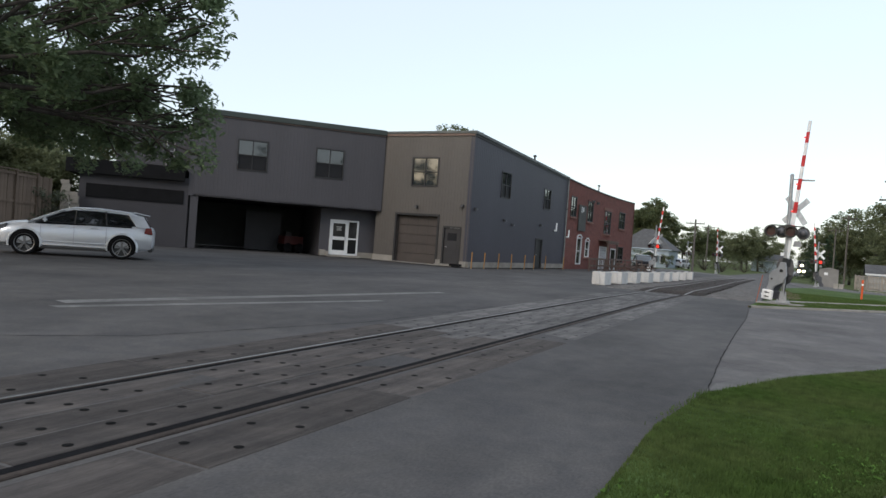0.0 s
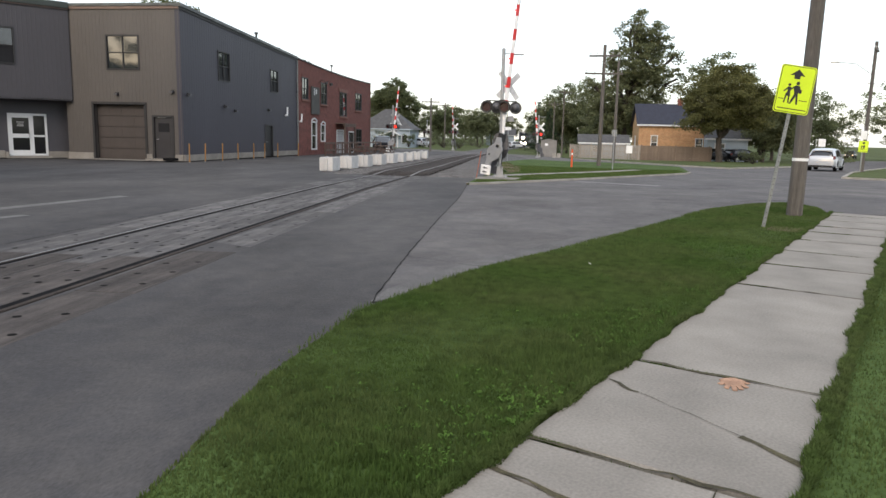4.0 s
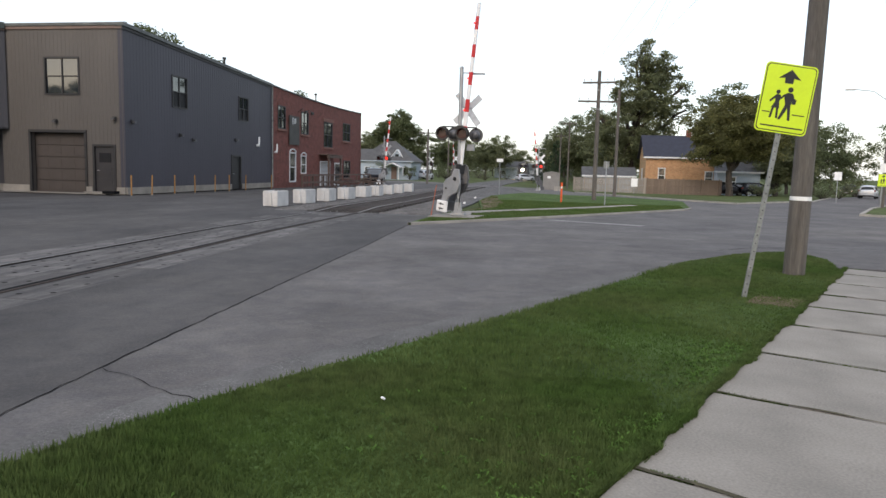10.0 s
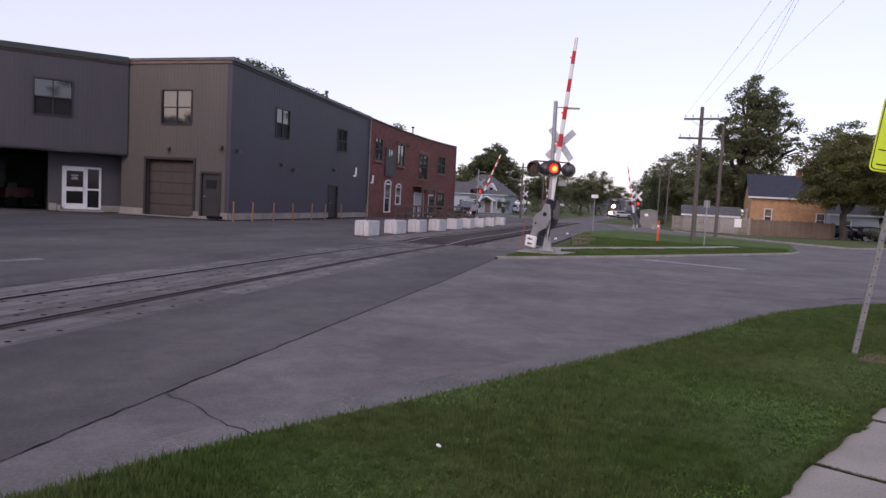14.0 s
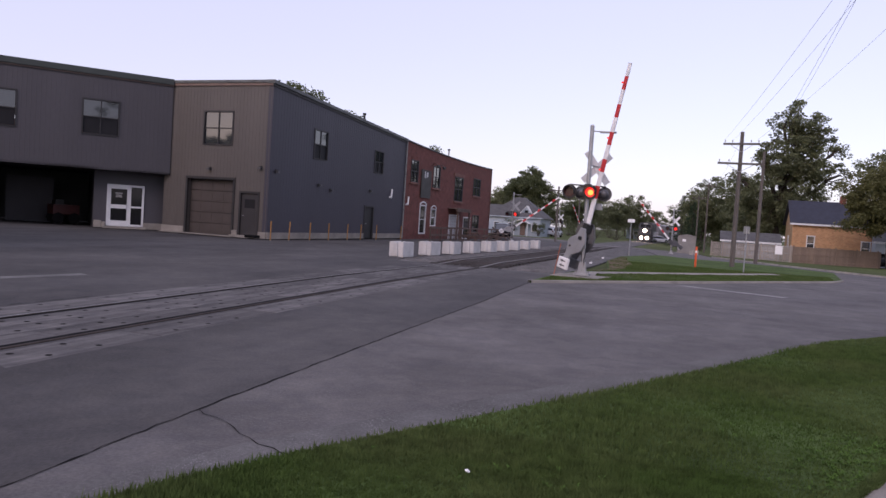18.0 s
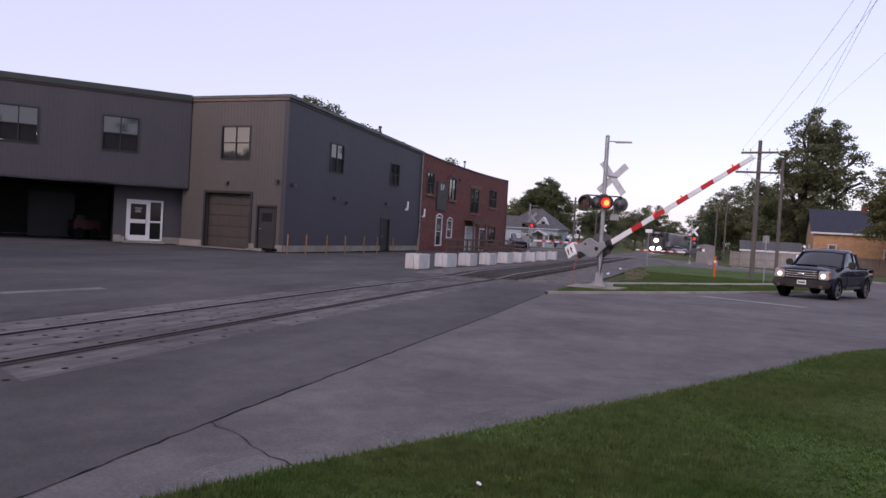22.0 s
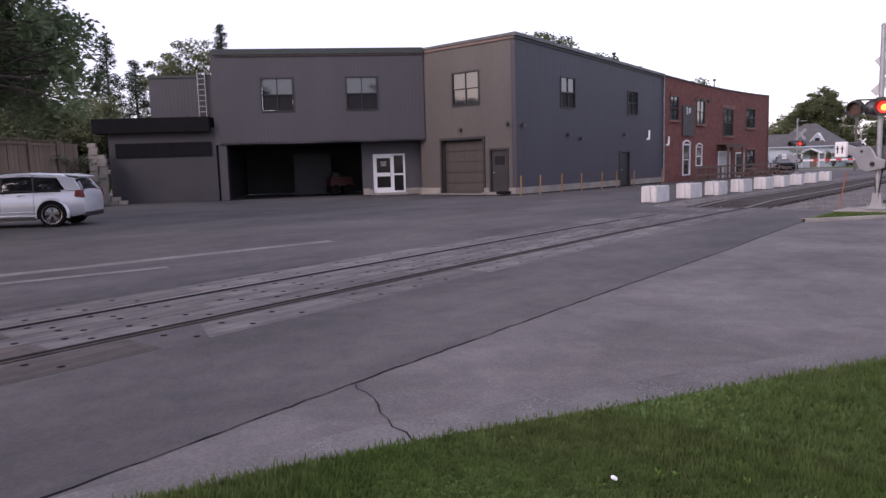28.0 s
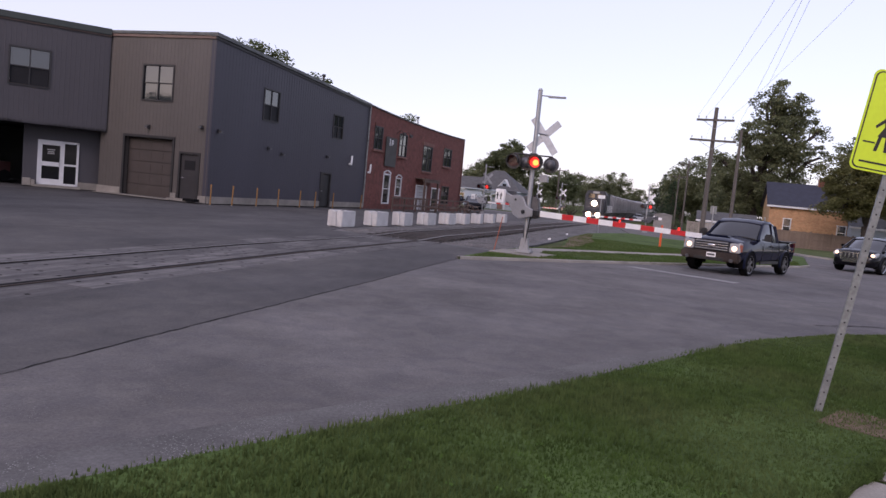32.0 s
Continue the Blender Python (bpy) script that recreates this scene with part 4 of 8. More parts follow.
part("cladding_rib", ribs(4.5, 2.35, 2.35, (), 0.2, 0.02, 0.009, 0.0), STEEL_GREY, block).matrix_basis = pose(1.3, 3.0, 4.38)
bm = bm_new()
box(bm, (3.58, 5.0, 6.8), (4.75, 4.1, 0.14))
part("roof_cap", bm, CAP_GREEN, block)

# brick workshop beyond
brick = empty("wall_brick", pose(-18.27, 50.8, 0, 0, 0, 90), "old red brick workshop with tall windows", "wall", kind="structure")
BL = 72.2 - 50.8
B_OPEN = [(1.0, 2.4, 4.05, 5.68), (5.45, 7.0, 3.9, 5.63), (10.6, 12.8, 3.1, 5.2), (15.7, 17.9, 3.82, 5.45), (3.1, 4.4, 0.3, 2.5), (5.4, 6.55, 0.92, 2.3), (9.7, 12.2, -0.1, 1.95), (13.4, 15.4, -0.15, 1.85), (16.0, 18.0, 0.5, 2.1)]
part("brickwork", wall_mesh(BL, 6.86, 6.66, B_OPEN, 0.35, -0.5, 0.18), BRICK, brick)
for o in B_OPEN[:4] + [B_OPEN[5], B_OPEN[8]]:
    window(brick, *o, WHITE_FRAME if o == B_OPEN[5] else DARK_TRIM, halves=1 if o == B_OPEN[5] else 2, glass=DARK_GLASS if o[2] < 3 else None)
for o in (B_OPEN[4], B_OPEN[7]):
    window(brick, *o, WHITE_FRAME, name="glazed_door", glass=DARK_GLASS, fw=0.1, halves=1)
roller = empty("roller_door", pose(B_OPEN[6][0], 0, B_OPEN[6][2]), "", "")
roller.parent = brick
bm = bm_new()
for c, sz in (((0.05, 0.02, 1.02), (0.1, 0.12, 2.05)), ((2.45, 0.02, 1.02), (0.1, 0.12, 2.05)), ((1.25, 0.02, 2.0), (2.3, 0.12, 0.1))):
    box(bm, c, sz)
part("door_frame", bm, WHITE_FRAME, roller)
for k in range(8):
    bm = bm_new()
    box(bm, (1.25, 0.08, 0.13 + k * 0.24), (2.3, 0.04, 0.225))
    soften(bm, 0.01, 1)
    part("slat", bm, PALE_DOOR, roller)
bm = bm_new()
tops = [(BL * k / 12, 6.86 - 0.2 * k / 12 - 0.72 * (k / 12) * (1 - k / 12)) for k in range(13)]
prism(bm, [(a, z + 0.1) for a, z in tops[::-1]] + [(a, z + 0.01) for a, z in tops], "y", -0.06, 0.4)
part("roof_cap", bm, DARK_TRIM, brick)
bm = bm_new()
box(bm, (BL, 8, 3.2), (0.35, 16, 7.0))
part("end_wall", bm, BRICK, brick)
bm = bm_new()
vs = [bm.verts.new(p) for p in ((-18.5, 50.8, 6.6), (-45, 50.8, 6.6), (-45, 72.2, 6.4), (-18.5, 72.2, 6.4))]
bm.faces.new(vs)
tagged(new("roof", mesh_of(bm, "roof", DARK_TRIM)), "flat dark roof of the brick workshop", "roof", kind="structure")
bm = bm_new()
box(bm, (-44.9, 56, 3.2), (0.3, 33, 7.0))
tagged(new("wall_back", mesh_of(bm, "wall_back", BRICK)), "plain brick back wall", "wall", kind="structure")

# ---- fittings on the workshop ----
def wall_thing(name, label, category, m, parts, group=""):
    t = empty(name, m, label, category, group)
    for pn, bm, mat in parts:
        part(pn, bm, mat, t)
    return t


def bm_boxes(*items):
    bm = bm_new()
    for c, s in items:
        box(bm, c, s)
    return bm


def bm_rods(*items):
    bm = bm_new()
    for a, b, r in items:
        rod(bm, a, b, r, n=8)
    return bm


def bulkhead(m, label):
    wall_thing("wall_lamp", label, "wall lamp", m, [("plate", bm_boxes(((0, -0.03, 0), (0.16, 0.06, 0.16))), BLACK), ("lamp_head", bm_boxes(((0, -0.12, -0.02), (0.18, 0.13, 0.1))), LAMP_BACK)], "wall lamps")


bulkhead(pose(-21.75, 34.25, 3.3), "small grey flood lamp above the garage door")
bulkhead(pose(-18.75, 34.25, 3.45), "small grey flood lamp near the wall's corner")
bulkhead(pose(-18.24, 34.8, 3.35, 0, 0, 90), "small grey flood lamp on the charcoal wall")
bulkhead(pose(-18.24, 38.95, 2.95, 0, 0, 90), "small grey lamp on the charcoal wall")
bulkhead(pose(-18.24, 40.25, 2.75, 0, 0, 90), "small grey lamp on the charcoal wall")
bulkhead(pose(-18.24, 45.3, 3.0, 0, 0, 90), "small dark lamp over the side door")


def vent_pipe(x, y, z, label):
    wall_thing("vent_pipe", label, "vent pipe", pose(x, y, z, 0, 0, 90), [("elbow", bm_rods(((0, 0, -0.2), (0, -0.16, -0.2), 0.06), ((0, -0.16, -0.22), (0.05, -0.16, 0.36), 0.06), ((-0.2, -0.17, -0.16), (0.02, -0.16, -0.21), 0.055)), WHITE)], "vent pipes")


vent_pipe(-18.24, 48.3, 2.95, "white plastic vent pipe on the charcoal wall")
vent_pipe(-18.24, 51.2, 2.6, "white plastic vent pipe on the brick wall")
for x, y, z, h, lab in ((-19.2, 45.85, 7.0, 0.85, "black stub vent on the workshop roof"), (-18.4, 47.7, 6.75, 0.35, "pale vent pipe on the roof edge"), (-19, 61.5, 6.5, 0.85, "pale vent pipe on the brick parapet")):
    wall_thing("roof_vent", lab, "roof vent", pose(x, y, z), [("pipe", bm_rods(((0, 0, -0.2), (0, 0, h), 0.07)), GALV if "pale" in lab else BLACK), ("cap", bm_rods(((0, 0, h), (0, 0, h + 0.12), 0.12)), BLACK)], "roof vents")
# white arched heads over the narrow door and window
for o in (B_OPEN[4], B_OPEN[5]):
    bm = bm_new()
    mid, half = (o[0] + o[1]) / 2, (o[1] - o[0]) / 2
    for i in range(9):
        u = (i + 0.5) / 9 * 2 - 1
        box(bm, (mid + u * half, -0.03, o[3] + 0.02 + 0.2 * (1 - u * u)), (half * 0.235, 0.08, 0.09), tilt=pose(0, 0, 0, 0, u * 20, 0))
    part("arched_head", bm, WHITE_FRAME, brick)
# downpipe where cladding meets brick
wall_thing("downpipe", "grey metal downpipe between cladding and brick", "downpipe", pose(-18.2, 50.75, 0), [("pipe", bm_rods(((0, 0, 0.1), (0, 0, 6.8), 0.05)), POST_STEEL), ("bracket", bm_boxes(((0, 0, 2.0), (0.14, 0.1, 0.04))), DARK_TRIM), ("bracket", bm_boxes(((0, 0, 4.5), (0.14, 0.1, 0.04))), DARK_TRIM)])
# sign board and gooseneck lamps on the brick wall
wall_thing("sign_board", "faded grey-green painted board on the brick wall", "sign board", pose(-18.22, 54.7, 3.0, 0, 0, 90), [("board", bm_boxes(((0, -0.03, 1.08), (1.9, 0.06, 2.1))), material("faded_board", (0.062, 0.062, 0.058), 0.8, vary=0.2, scale=1.5, fine=20)), ("figure_bar", bm_boxes(((-0.35, -0.068, 1.75), (0.12, 0.012, 0.5)), ((0.0, -0.068, 1.75), (0.12, 0.012, 0.4)), ((0.2, -0.068, 1.8), (0.1, 0.012, 0.35))), WHITE_FRAME)])
for y in (55.6, 56.9):
    wall_thing("gooseneck_lamp", "black gooseneck lamp over the painted board", "wall lamp", pose(-18.25, y, 5.5, 0, 0, 90), [("arm", bm_rods(((0, 0, 0), (0, -0.35, 0.25), 0.02), ((0, -0.35, 0.25), (0, -0.6, 0.1), 0.02)), BLACK), ("shade", bm_rods(((0, -0.62, 0.08), (0, -0.66, -0.1), 0.14)), BLACK)], "gooseneck lamps")
# sills and lintels
for o in B_OPEN[:4] + [B_OPEN[5], B_OPEN[8]]:
    bm = bm_boxes((((o[0] + o[1]) / 2, -0.05, o[2] - 0.06), (o[1] - o[0] + 0.25, 0.14, 0.12)))
    part("sill", bm, MORTAR, brick)
    bm = bm_new()
    k = 7
    w = (o[1] - o[0]) / k
    for i in range(k):
        u = (i + 0.5) / k - 0.5
        box(bm, (o[0] + w * (i + 0.5), -0.012, o[3] + 0.08 + 0.1 * (0.25 - u * u)), (w - 0.02, 0.05, 0.26), tilt=pose(0, 0, 0, 0, u * 24, 0))
    part("arch", bm, BRICK, brick)
part("lintel", bm_boxes(((11.7, -0.03, 5.35), (2.7, 0.1, 0.26))), MORTAR, brick)
# porch over the white doors
wall_thing("timber_porch", "rough timber porch over the white doors", "porch", pose(-17.5, 62.0, gz(62, -17.5), 0, 0, 90), [("post", bm_boxes(((-1.5, 0, 1.2), (0.14, 0.14, 2.4))), DARK_WOOD), ("post", bm_boxes(((1.6, 0, 1.2), (0.14, 0.14, 2.4))), DARK_WOOD), ("beam", bm_boxes(((0.05, 0, 2.42), (3.6, 0.16, 0.2))), DARK_WOOD), ("canopy", bm_boxes(((0.05, 0.35, 2.58), (3.6, 0.9, 0.08))), DARK_WOOD)])
# deck railing and benches in front of the brick wall
rail_t = empty("deck_railing", pose(-16.4, 51.6, gz(55, -16.4), 0, 0, 90), "weathered wooden railing along the brick workshop", "railing")
for i in range(9):
    part("railing_post", bm_boxes(((i * 2.2, 0, 0.5), (0.1, 0.1, 1.05))), DARK_WOOD, rail_t)
for z in (0.45, 0.98):
    part("railing_bar", bm_boxes(((8.8, -0.03, z), (17.7, 0.05, 0.12))), DARK_WOOD, rail_t)
for i in range(60):
    if i % 4:
        part("baluster", bm_boxes(((0.25 + i * 0.29, 0.02, 0.5), (0.06, 0.03, 0.9))), DARK_WOOD, rail_t) if i < 24 else None


def picnic_table(m):
    t = empty("picnic_table", m, "weathered wooden picnic table on the deck", "table", "picnic tables")
    for k in range(4):
        part("top_plank", bm_boxes(((0, -0.3 + k * 0.19, 0.74), (1.8, 0.17, 0.04))), DARK_WOOD, t)
    for s in (-0.65, 0.65):
        part("bench_plank", bm_boxes(((0, s, 0.44), (1.8, 0.25, 0.04))), DARK_WOOD, t)
        part("leg", bm_rods(((s, -0.6, 0), (s, -0.15, 0.72), 0.04), ((s, 0.6, 0), (s, 0.15, 0.72), 0.04), ((s, -0.7, 0.4), (s, 0.7, 0.4), 0.035)), DARK_WOOD, t)
    return t


pt = picnic_table(pose(-15.3, 58.0, gz(58, -15.3), 0, 0, 85))
copy_thing(pt, pose(-15.2, 63.5, gz(63.5, -15.2), 0, 0, 95))
copy_thing(pt, pose(-15.4, 67.5, gz(67.5, -15.4), 0, 0, 88))
# steel ladder on the annex
lad = empty("wall_ladder", m_a @ pose(4.15, 2.98, 4.35), "pale steel ladder up the wall above the annex", "ladder")
for s in (-0.2, 0.2):
    part("stile", bm_rods(((s, -0.1, 0), (s, -0.1, 2.75), 0.025)), GALV, lad)
for i in range(9):
    part("rung", bm_rods(((-0.2, -0.1, 0.2 + i * 0.3), (0.2, -0.1, 0.2 + i * 0.3), 0.018)), GALV, lad)
# rubble and steps at the doors
wall_thing("door_step", "worn pale concrete step before the glazed door", "step", m_w @ pose(8.75, 0.75, 0.0), [("slab", bm_boxes(((0, 0, 0.04), (2.0, 0.5, 0.1))), CONCRETE)])
wall_thing("door_step", "worn pale concrete step before the dark door", "step", pose(-19.33, 34.0, 0.0), [("slab", bm_boxes(((0, 0, 0.05), (1.5, 0.5, 0.11))), CONCRETE)])
wall_thing("door_mat", "black rubber mat lying on the step", "mat", pose(-18.7, 33.75, 0.05), [("mat_body", bm_boxes(((0, 0, 0.05), (0.6, 0.4, 0.12))), RUBBER)])
wall_thing("door_apron", "pale cracked concrete apron before the garage", "apron", pose(-22.0, 34.0, 0.0), [("slab", bm_boxes(((0, -0.1, 0.012), (4.4, 0.7, 0.03))), CONCRETE)])
wall_thing("parked_cart", "dark red machine standing in the shadowy carport", "machine", m_w @ pose(6.0, 3.6, 0.0, 0, 0, 20), [("body", bm_boxes(((0, 0, 0.75), (1.3, 0.8, 0.5))), material("dark_red_paint", (0.05, 0.007, 0.006), 0.5, vary=0.1, scale=3, fine=30)), *[("wheel", bm_rods(((x, y0, 0.3), (x, y0 + 0.12, 0.3), 0.3)), RUBBER) for x in (-0.4, 0.4) for y0 in (-0.42, 0.3)], ("seat", bm_boxes(((-0.3, 0, 1.1), (0.4, 0.5, 0.3))), BLACK)])
# street furniture behind the walker's block row
for x, y in ((-3.39, 40.11), (-3.88, 48.38)):
    wall_thing("plastic_bag", "scrap of white litter on the ballast", "litter", pose(x, y, gz(y, x) - 0.01), [("scrap", bm_boxes(((0, 0, 0.04), (0.12, 0.09, 0.06)), ((0.03, 0.03, 0.07), (0.06, 0.07, 0.05))), WHITE)], "litter on the ballast")

# ---- railway ----
RAIL_ANG = math.degrees(math.atan(0.045))
GAUGE = 1.505
RAIL_TOP = material("worn_rail_top", (0.22, 0.2, 0.19), 0.5, 0.7, vary=0.15, scale=2, fine=30, bump=0.05)


def lift(y):
    """The open track stands proud of its ballast past the crossing."""
    return 0.075 * min(1.0, max(0.0, (y - 28.0) / 3.0))


def track_point(y, off, z):
    a = math.atan2(rail_x(y + 0.5) - rail_x(y - 0.5), 1.0)
    return (rail_x(y) + off * math.cos(a), y - off * math.sin(a), gz(y, -5) + z + lift(y))


def rail_bar(name, off, ys, w, z0, z1, mat, parent):
    bm = bm_new()
    prev = None
    for y in ys:
        q = [track_point(y, off + sx * w / 2, z) for sx, z in ((-1, z0), (1, z0), (1, z1), (-1, z1))]
        v = [bm.verts.new(p) for p in q]
        if prev:
            for i in range(4):
                bm.faces.new((prev[i], prev[(i + 1) % 4], v[(i + 1) % 4], v[i]))
        prev = v
    bmesh.ops.recalc_face_normals(bm, faces=bm.faces[:])
    return part(name, bm, mat, parent)


YS_NEAR = [-30, -10, 0, 10, 20, 28.0]
YS_FAR = [28.0, 29.5, 31, 40, 50, 60, 70, 80, 90, 100] + list(range(106, 345, 8))
for off in (-GAUGE / 2, GAUGE / 2):
    r = empty("rail", pose(0, 0, 0), "steel rail with rusty sides, polished head toned for its sky glint", "rail", "rails of the track")
    # right head takes the dark steel, as it mirrors no sky
    rail_bar("head", off + (-0.008 if off < 0 else 0.008), YS_NEAR, 0.03, 0.008, 0.0115, RAIL_HEAD if off < 0 else RAIL, r)
    rail_bar("web", off, YS_NEAR, 0.068, -0.1, 0.0085, RAIL, r)
    rail_bar("head", off, YS_FAR, 0.06, 0.006, 0.03, RAIL_TOP, r)
    rail_bar("web", off, YS_FAR, 0.045, -0.09, 0.008, RAIL, r)
    rail_bar("flangeway", off + (0.062 if off < 0 else -0.08), YS_NEAR, 0.05 if off < 0 else 0.09, 0.0, 0.0055, RUBBER, r)

bm = bm_new()
box(bm, (0, 0, 0), (2.6, 0.23, 0.16))
soften(bm, 0.015, 1)
tie_me = mesh_of(bm, "tie", TIE)
ties = empty("track_ties", pose(0, 0, 0), "dark creosoted wooden ties under the open track", "track", kind="structure")
y = 28.4
rnd = random.Random(2)
while y < 130:
    if not 90 < y < 102:
        p = track_point(y, rnd.uniform(-0.05, 0.05), -0.085)
        a = math.degrees(math.atan2(rail_x(y + 0.5) - rail_x(y - 0.5), 1.0))
        shared("tie", tie_me, ties, pose(*p, 0, 0, -a + rnd.uniform(-1, 1)))
    y += 0.56

# crossing panels with lag holes
panels = empty("crossing_surface", pose(0, 0, 0), "worn concrete crossing panels with dark lag holes beside the rails", "crossing panel", kind="structure")


def panel_mesh(w, length, rows, name, mat):
    bm = bm_new()
    box(bm, (0, 0, -0.04), (w, length, 0.08))
    soften(bm, 0.01, 1)
    me = mesh_of(bm, name, mat)
    bm = bm_new()
    k = int(length / 0.62)
    for i in range(k):
        for r in rows:
            y = -length / 2 + 0.3 + i * 0.62 + (0.1 if r > 0 else -0.05)
            bmesh.ops.create_circle(bm, cap_ends=True, segments=10, radius=0.035, matrix=Matrix.Translation((r, y, 0.0032)))
            bmesh.ops.create_circle(bm, cap_ends=True, segments=8, radius=0.014, matrix=Matrix.Translation((r + 0.005, y, 0.0045)))
    bmesh.ops.recalc_face_normals(bm, faces=bm.faces[:])
    for f in bm.faces:
        if f.normal.z < 0:
            f.normal_flip()
    return me, mesh_of(bm, name + "_holes", TAR)


LEN = 2.44
KINDS = {}
for tone, mat in (("dark", PANEL_CONCRETE), ("pale", PANEL_PALE)):
    KINDS["field", tone] = panel_mesh(0.6, LEN - 0.012, (-0.15, 0.16), "field_panel", mat)
    KINDS["gauge", tone] = panel_mesh(0.41, LEN - 0.012, (-0.11, 0.1), "gauge_panel", mat)
PALE_FROM = 6.0
rnd = random.Random(11)
y = -9.0
while y < 26.5:
    for kind, off in (("field", -GAUGE / 2 - 0.39), ("gauge", -0.42), ("gauge", 0.0), ("gauge", 0.42), ("field", GAUGE / 2 + 0.39)):
        me, holes = KINDS[kind, "dark" if y < PALE_FROM + rnd.uniform(-2, 2) else "pale"]
        p = track_point(y + LEN / 2 + (0.6 if off > 0.5 else -0.5 if off == 0.0 else 0.0), off, 0.003 + rnd.uniform(-0.003, 0.003))
        m = pose(*p, rnd.uniform(-0.08, 0.08), rnd.uniform(-0.2, 0.2), RAIL_ANG + rnd.uniform(-0.1, 0.1))
        s = shared("crossing_panel", me, panels, m)
        h = new("lag_hole", holes)
        h.parent = s
        h["kind"] = "stuff"
    y += LEN

# ---- concrete blocks along the track ----
def concrete_block():
    b = empty("concrete_block", pose(0, 0, 0), "pale weathered concrete barrier block with a lifting groove", "concrete block", "row of barrier blocks")
    bm = bm_new()
    prism(bm, [(-0.3, 0.0), (0.3, 0.0), (0.3, 0.6), (0.09, 0.6), (0.05, 0.54), (-0.05, 0.54), (-0.09, 0.6), (-0.3, 0.6)], "y", -0.54, 0.54)
    soften(bm, 0.025, 2)
    part("block_body", bm, BLOCK_CONCRETE, b)
    bm = bm_new()
    prism(bm, [(-0.11, 0.02), (0.11, 0.02), (0.07, 0.56), (-0.07, 0.56)], "y", -0.62, -0.538)
    soften(bm, 0.015, 1)
    part("key", bm, BLOCK_CONCRETE, b)
    bm = bm_new()
    for s in (-0.18, 0.18):
        rod(bm, (0, s, 0.53), (0, s * 0.55, 0.6), 0.012, n=6)
    rod(bm, (0, -0.1, 0.6), (0, 0.1, 0.6), 0.012, n=6)
    part("lifting_eye", bm, RAIL, b)
    return b


rnd = random.Random(4)
first = concrete_block()
BLOCKS = [(-9.52, 30.75), (-9.54, 33.9), (-9.5, 36.7), (-9.52, 39.9), (-9.58, 43.3), (-9.56, 46.0), (-9.6, 49.1), (-9.68, 52.4), (-9.78, 56.0)]
for i, (x, y) in enumerate(BLOCKS):
    m = pose(x, y, gz(y, x), 0, 0, 2 + rnd.uniform(-6, 6))
    if i == 0:
        first.matrix_basis = m
    else:
        copy_thing(first, m)
rnd = random.Random(8)
vs, fs = [], []
for i in range(9000):
    y = rnd.uniform(28.8, 93)
    y = 28.8 + (y - 28.8) * rnd.random()
    x = rail_x(y) + rnd.uniform(-3.0, 3.2)
    if abs(abs(x - rail_x(y)) - GAUGE / 2) < 0.1:
        continue
    s = rnd.uniform(0.012, 0.03)
    z = gz(y, x) - 0.02
    k = len(vs)
    vs += [(x - s, y - s * 0.6, z), (x + s, y - s * 0.4, z), (x, y + s, z), (x + s * 0.2, y, z + s * 1.1)]
    fs += [(k, k + 1, k + 3), (k + 1, k + 2, k + 3), (k + 2, k, k + 3)]
me = bpy.data.meshes.new("ballast_stones")
me.from_pydata(vs, [], fs)
me.materials.append(GRAVEL)
tagged(new("ballast_stones", me), "loose grey ballast stones between the rails", "ballast", kind="stuff")


def bollard():
    b = empty("bollard", pose(0, 0, 0), "thin weathered yellow steel bollard by the wall", "bollard", "bollards along the wall")
    bm = bm_new()
    rod(bm, (0, 0, -0.05), (0, 0, 0.92), 0.032, n=12)
    bmesh.ops.create_uvsphere(bm, u_segments=10, v_segments=6, radius=0.032, matrix=Matrix.Translation((0, 0, 0.92)))
    part("post", bm, YELLOW, b, smooth=True)
    bm = bm_new()
    rod(bm, (0, 0, -0.03), (0, 0, 0.03), 0.055, n=12)
    part("collar", bm, CONCRETE, b)
    return b


first = bollard()
for i, (x, y) in enumerate([(-17.8, 33.95), (-17.75, 35.5), (-17.75, 37.5), (-17.75, 39.5), (-17.75, 41.7), (-17.75, 43.4), (-17.75, 45.6), (-17.75, 49.5)]):
    m = pose(x, y, gz(y, x), rnd.uniform(-2, 2), rnd.uniform(-2, 2), 0)
    if i == 0:
        first.matrix_basis = m
    else:
        copy_thing(first, m)

# ---- crossing signals ----
def disc(bm, c, r, d, n=18):
    """A round plate whose axis is y."""
    rod(bm, (c[0], c[1] - d / 2, c[2]), (c[0], c[1] + d / 2, c[2]), r, n=n)


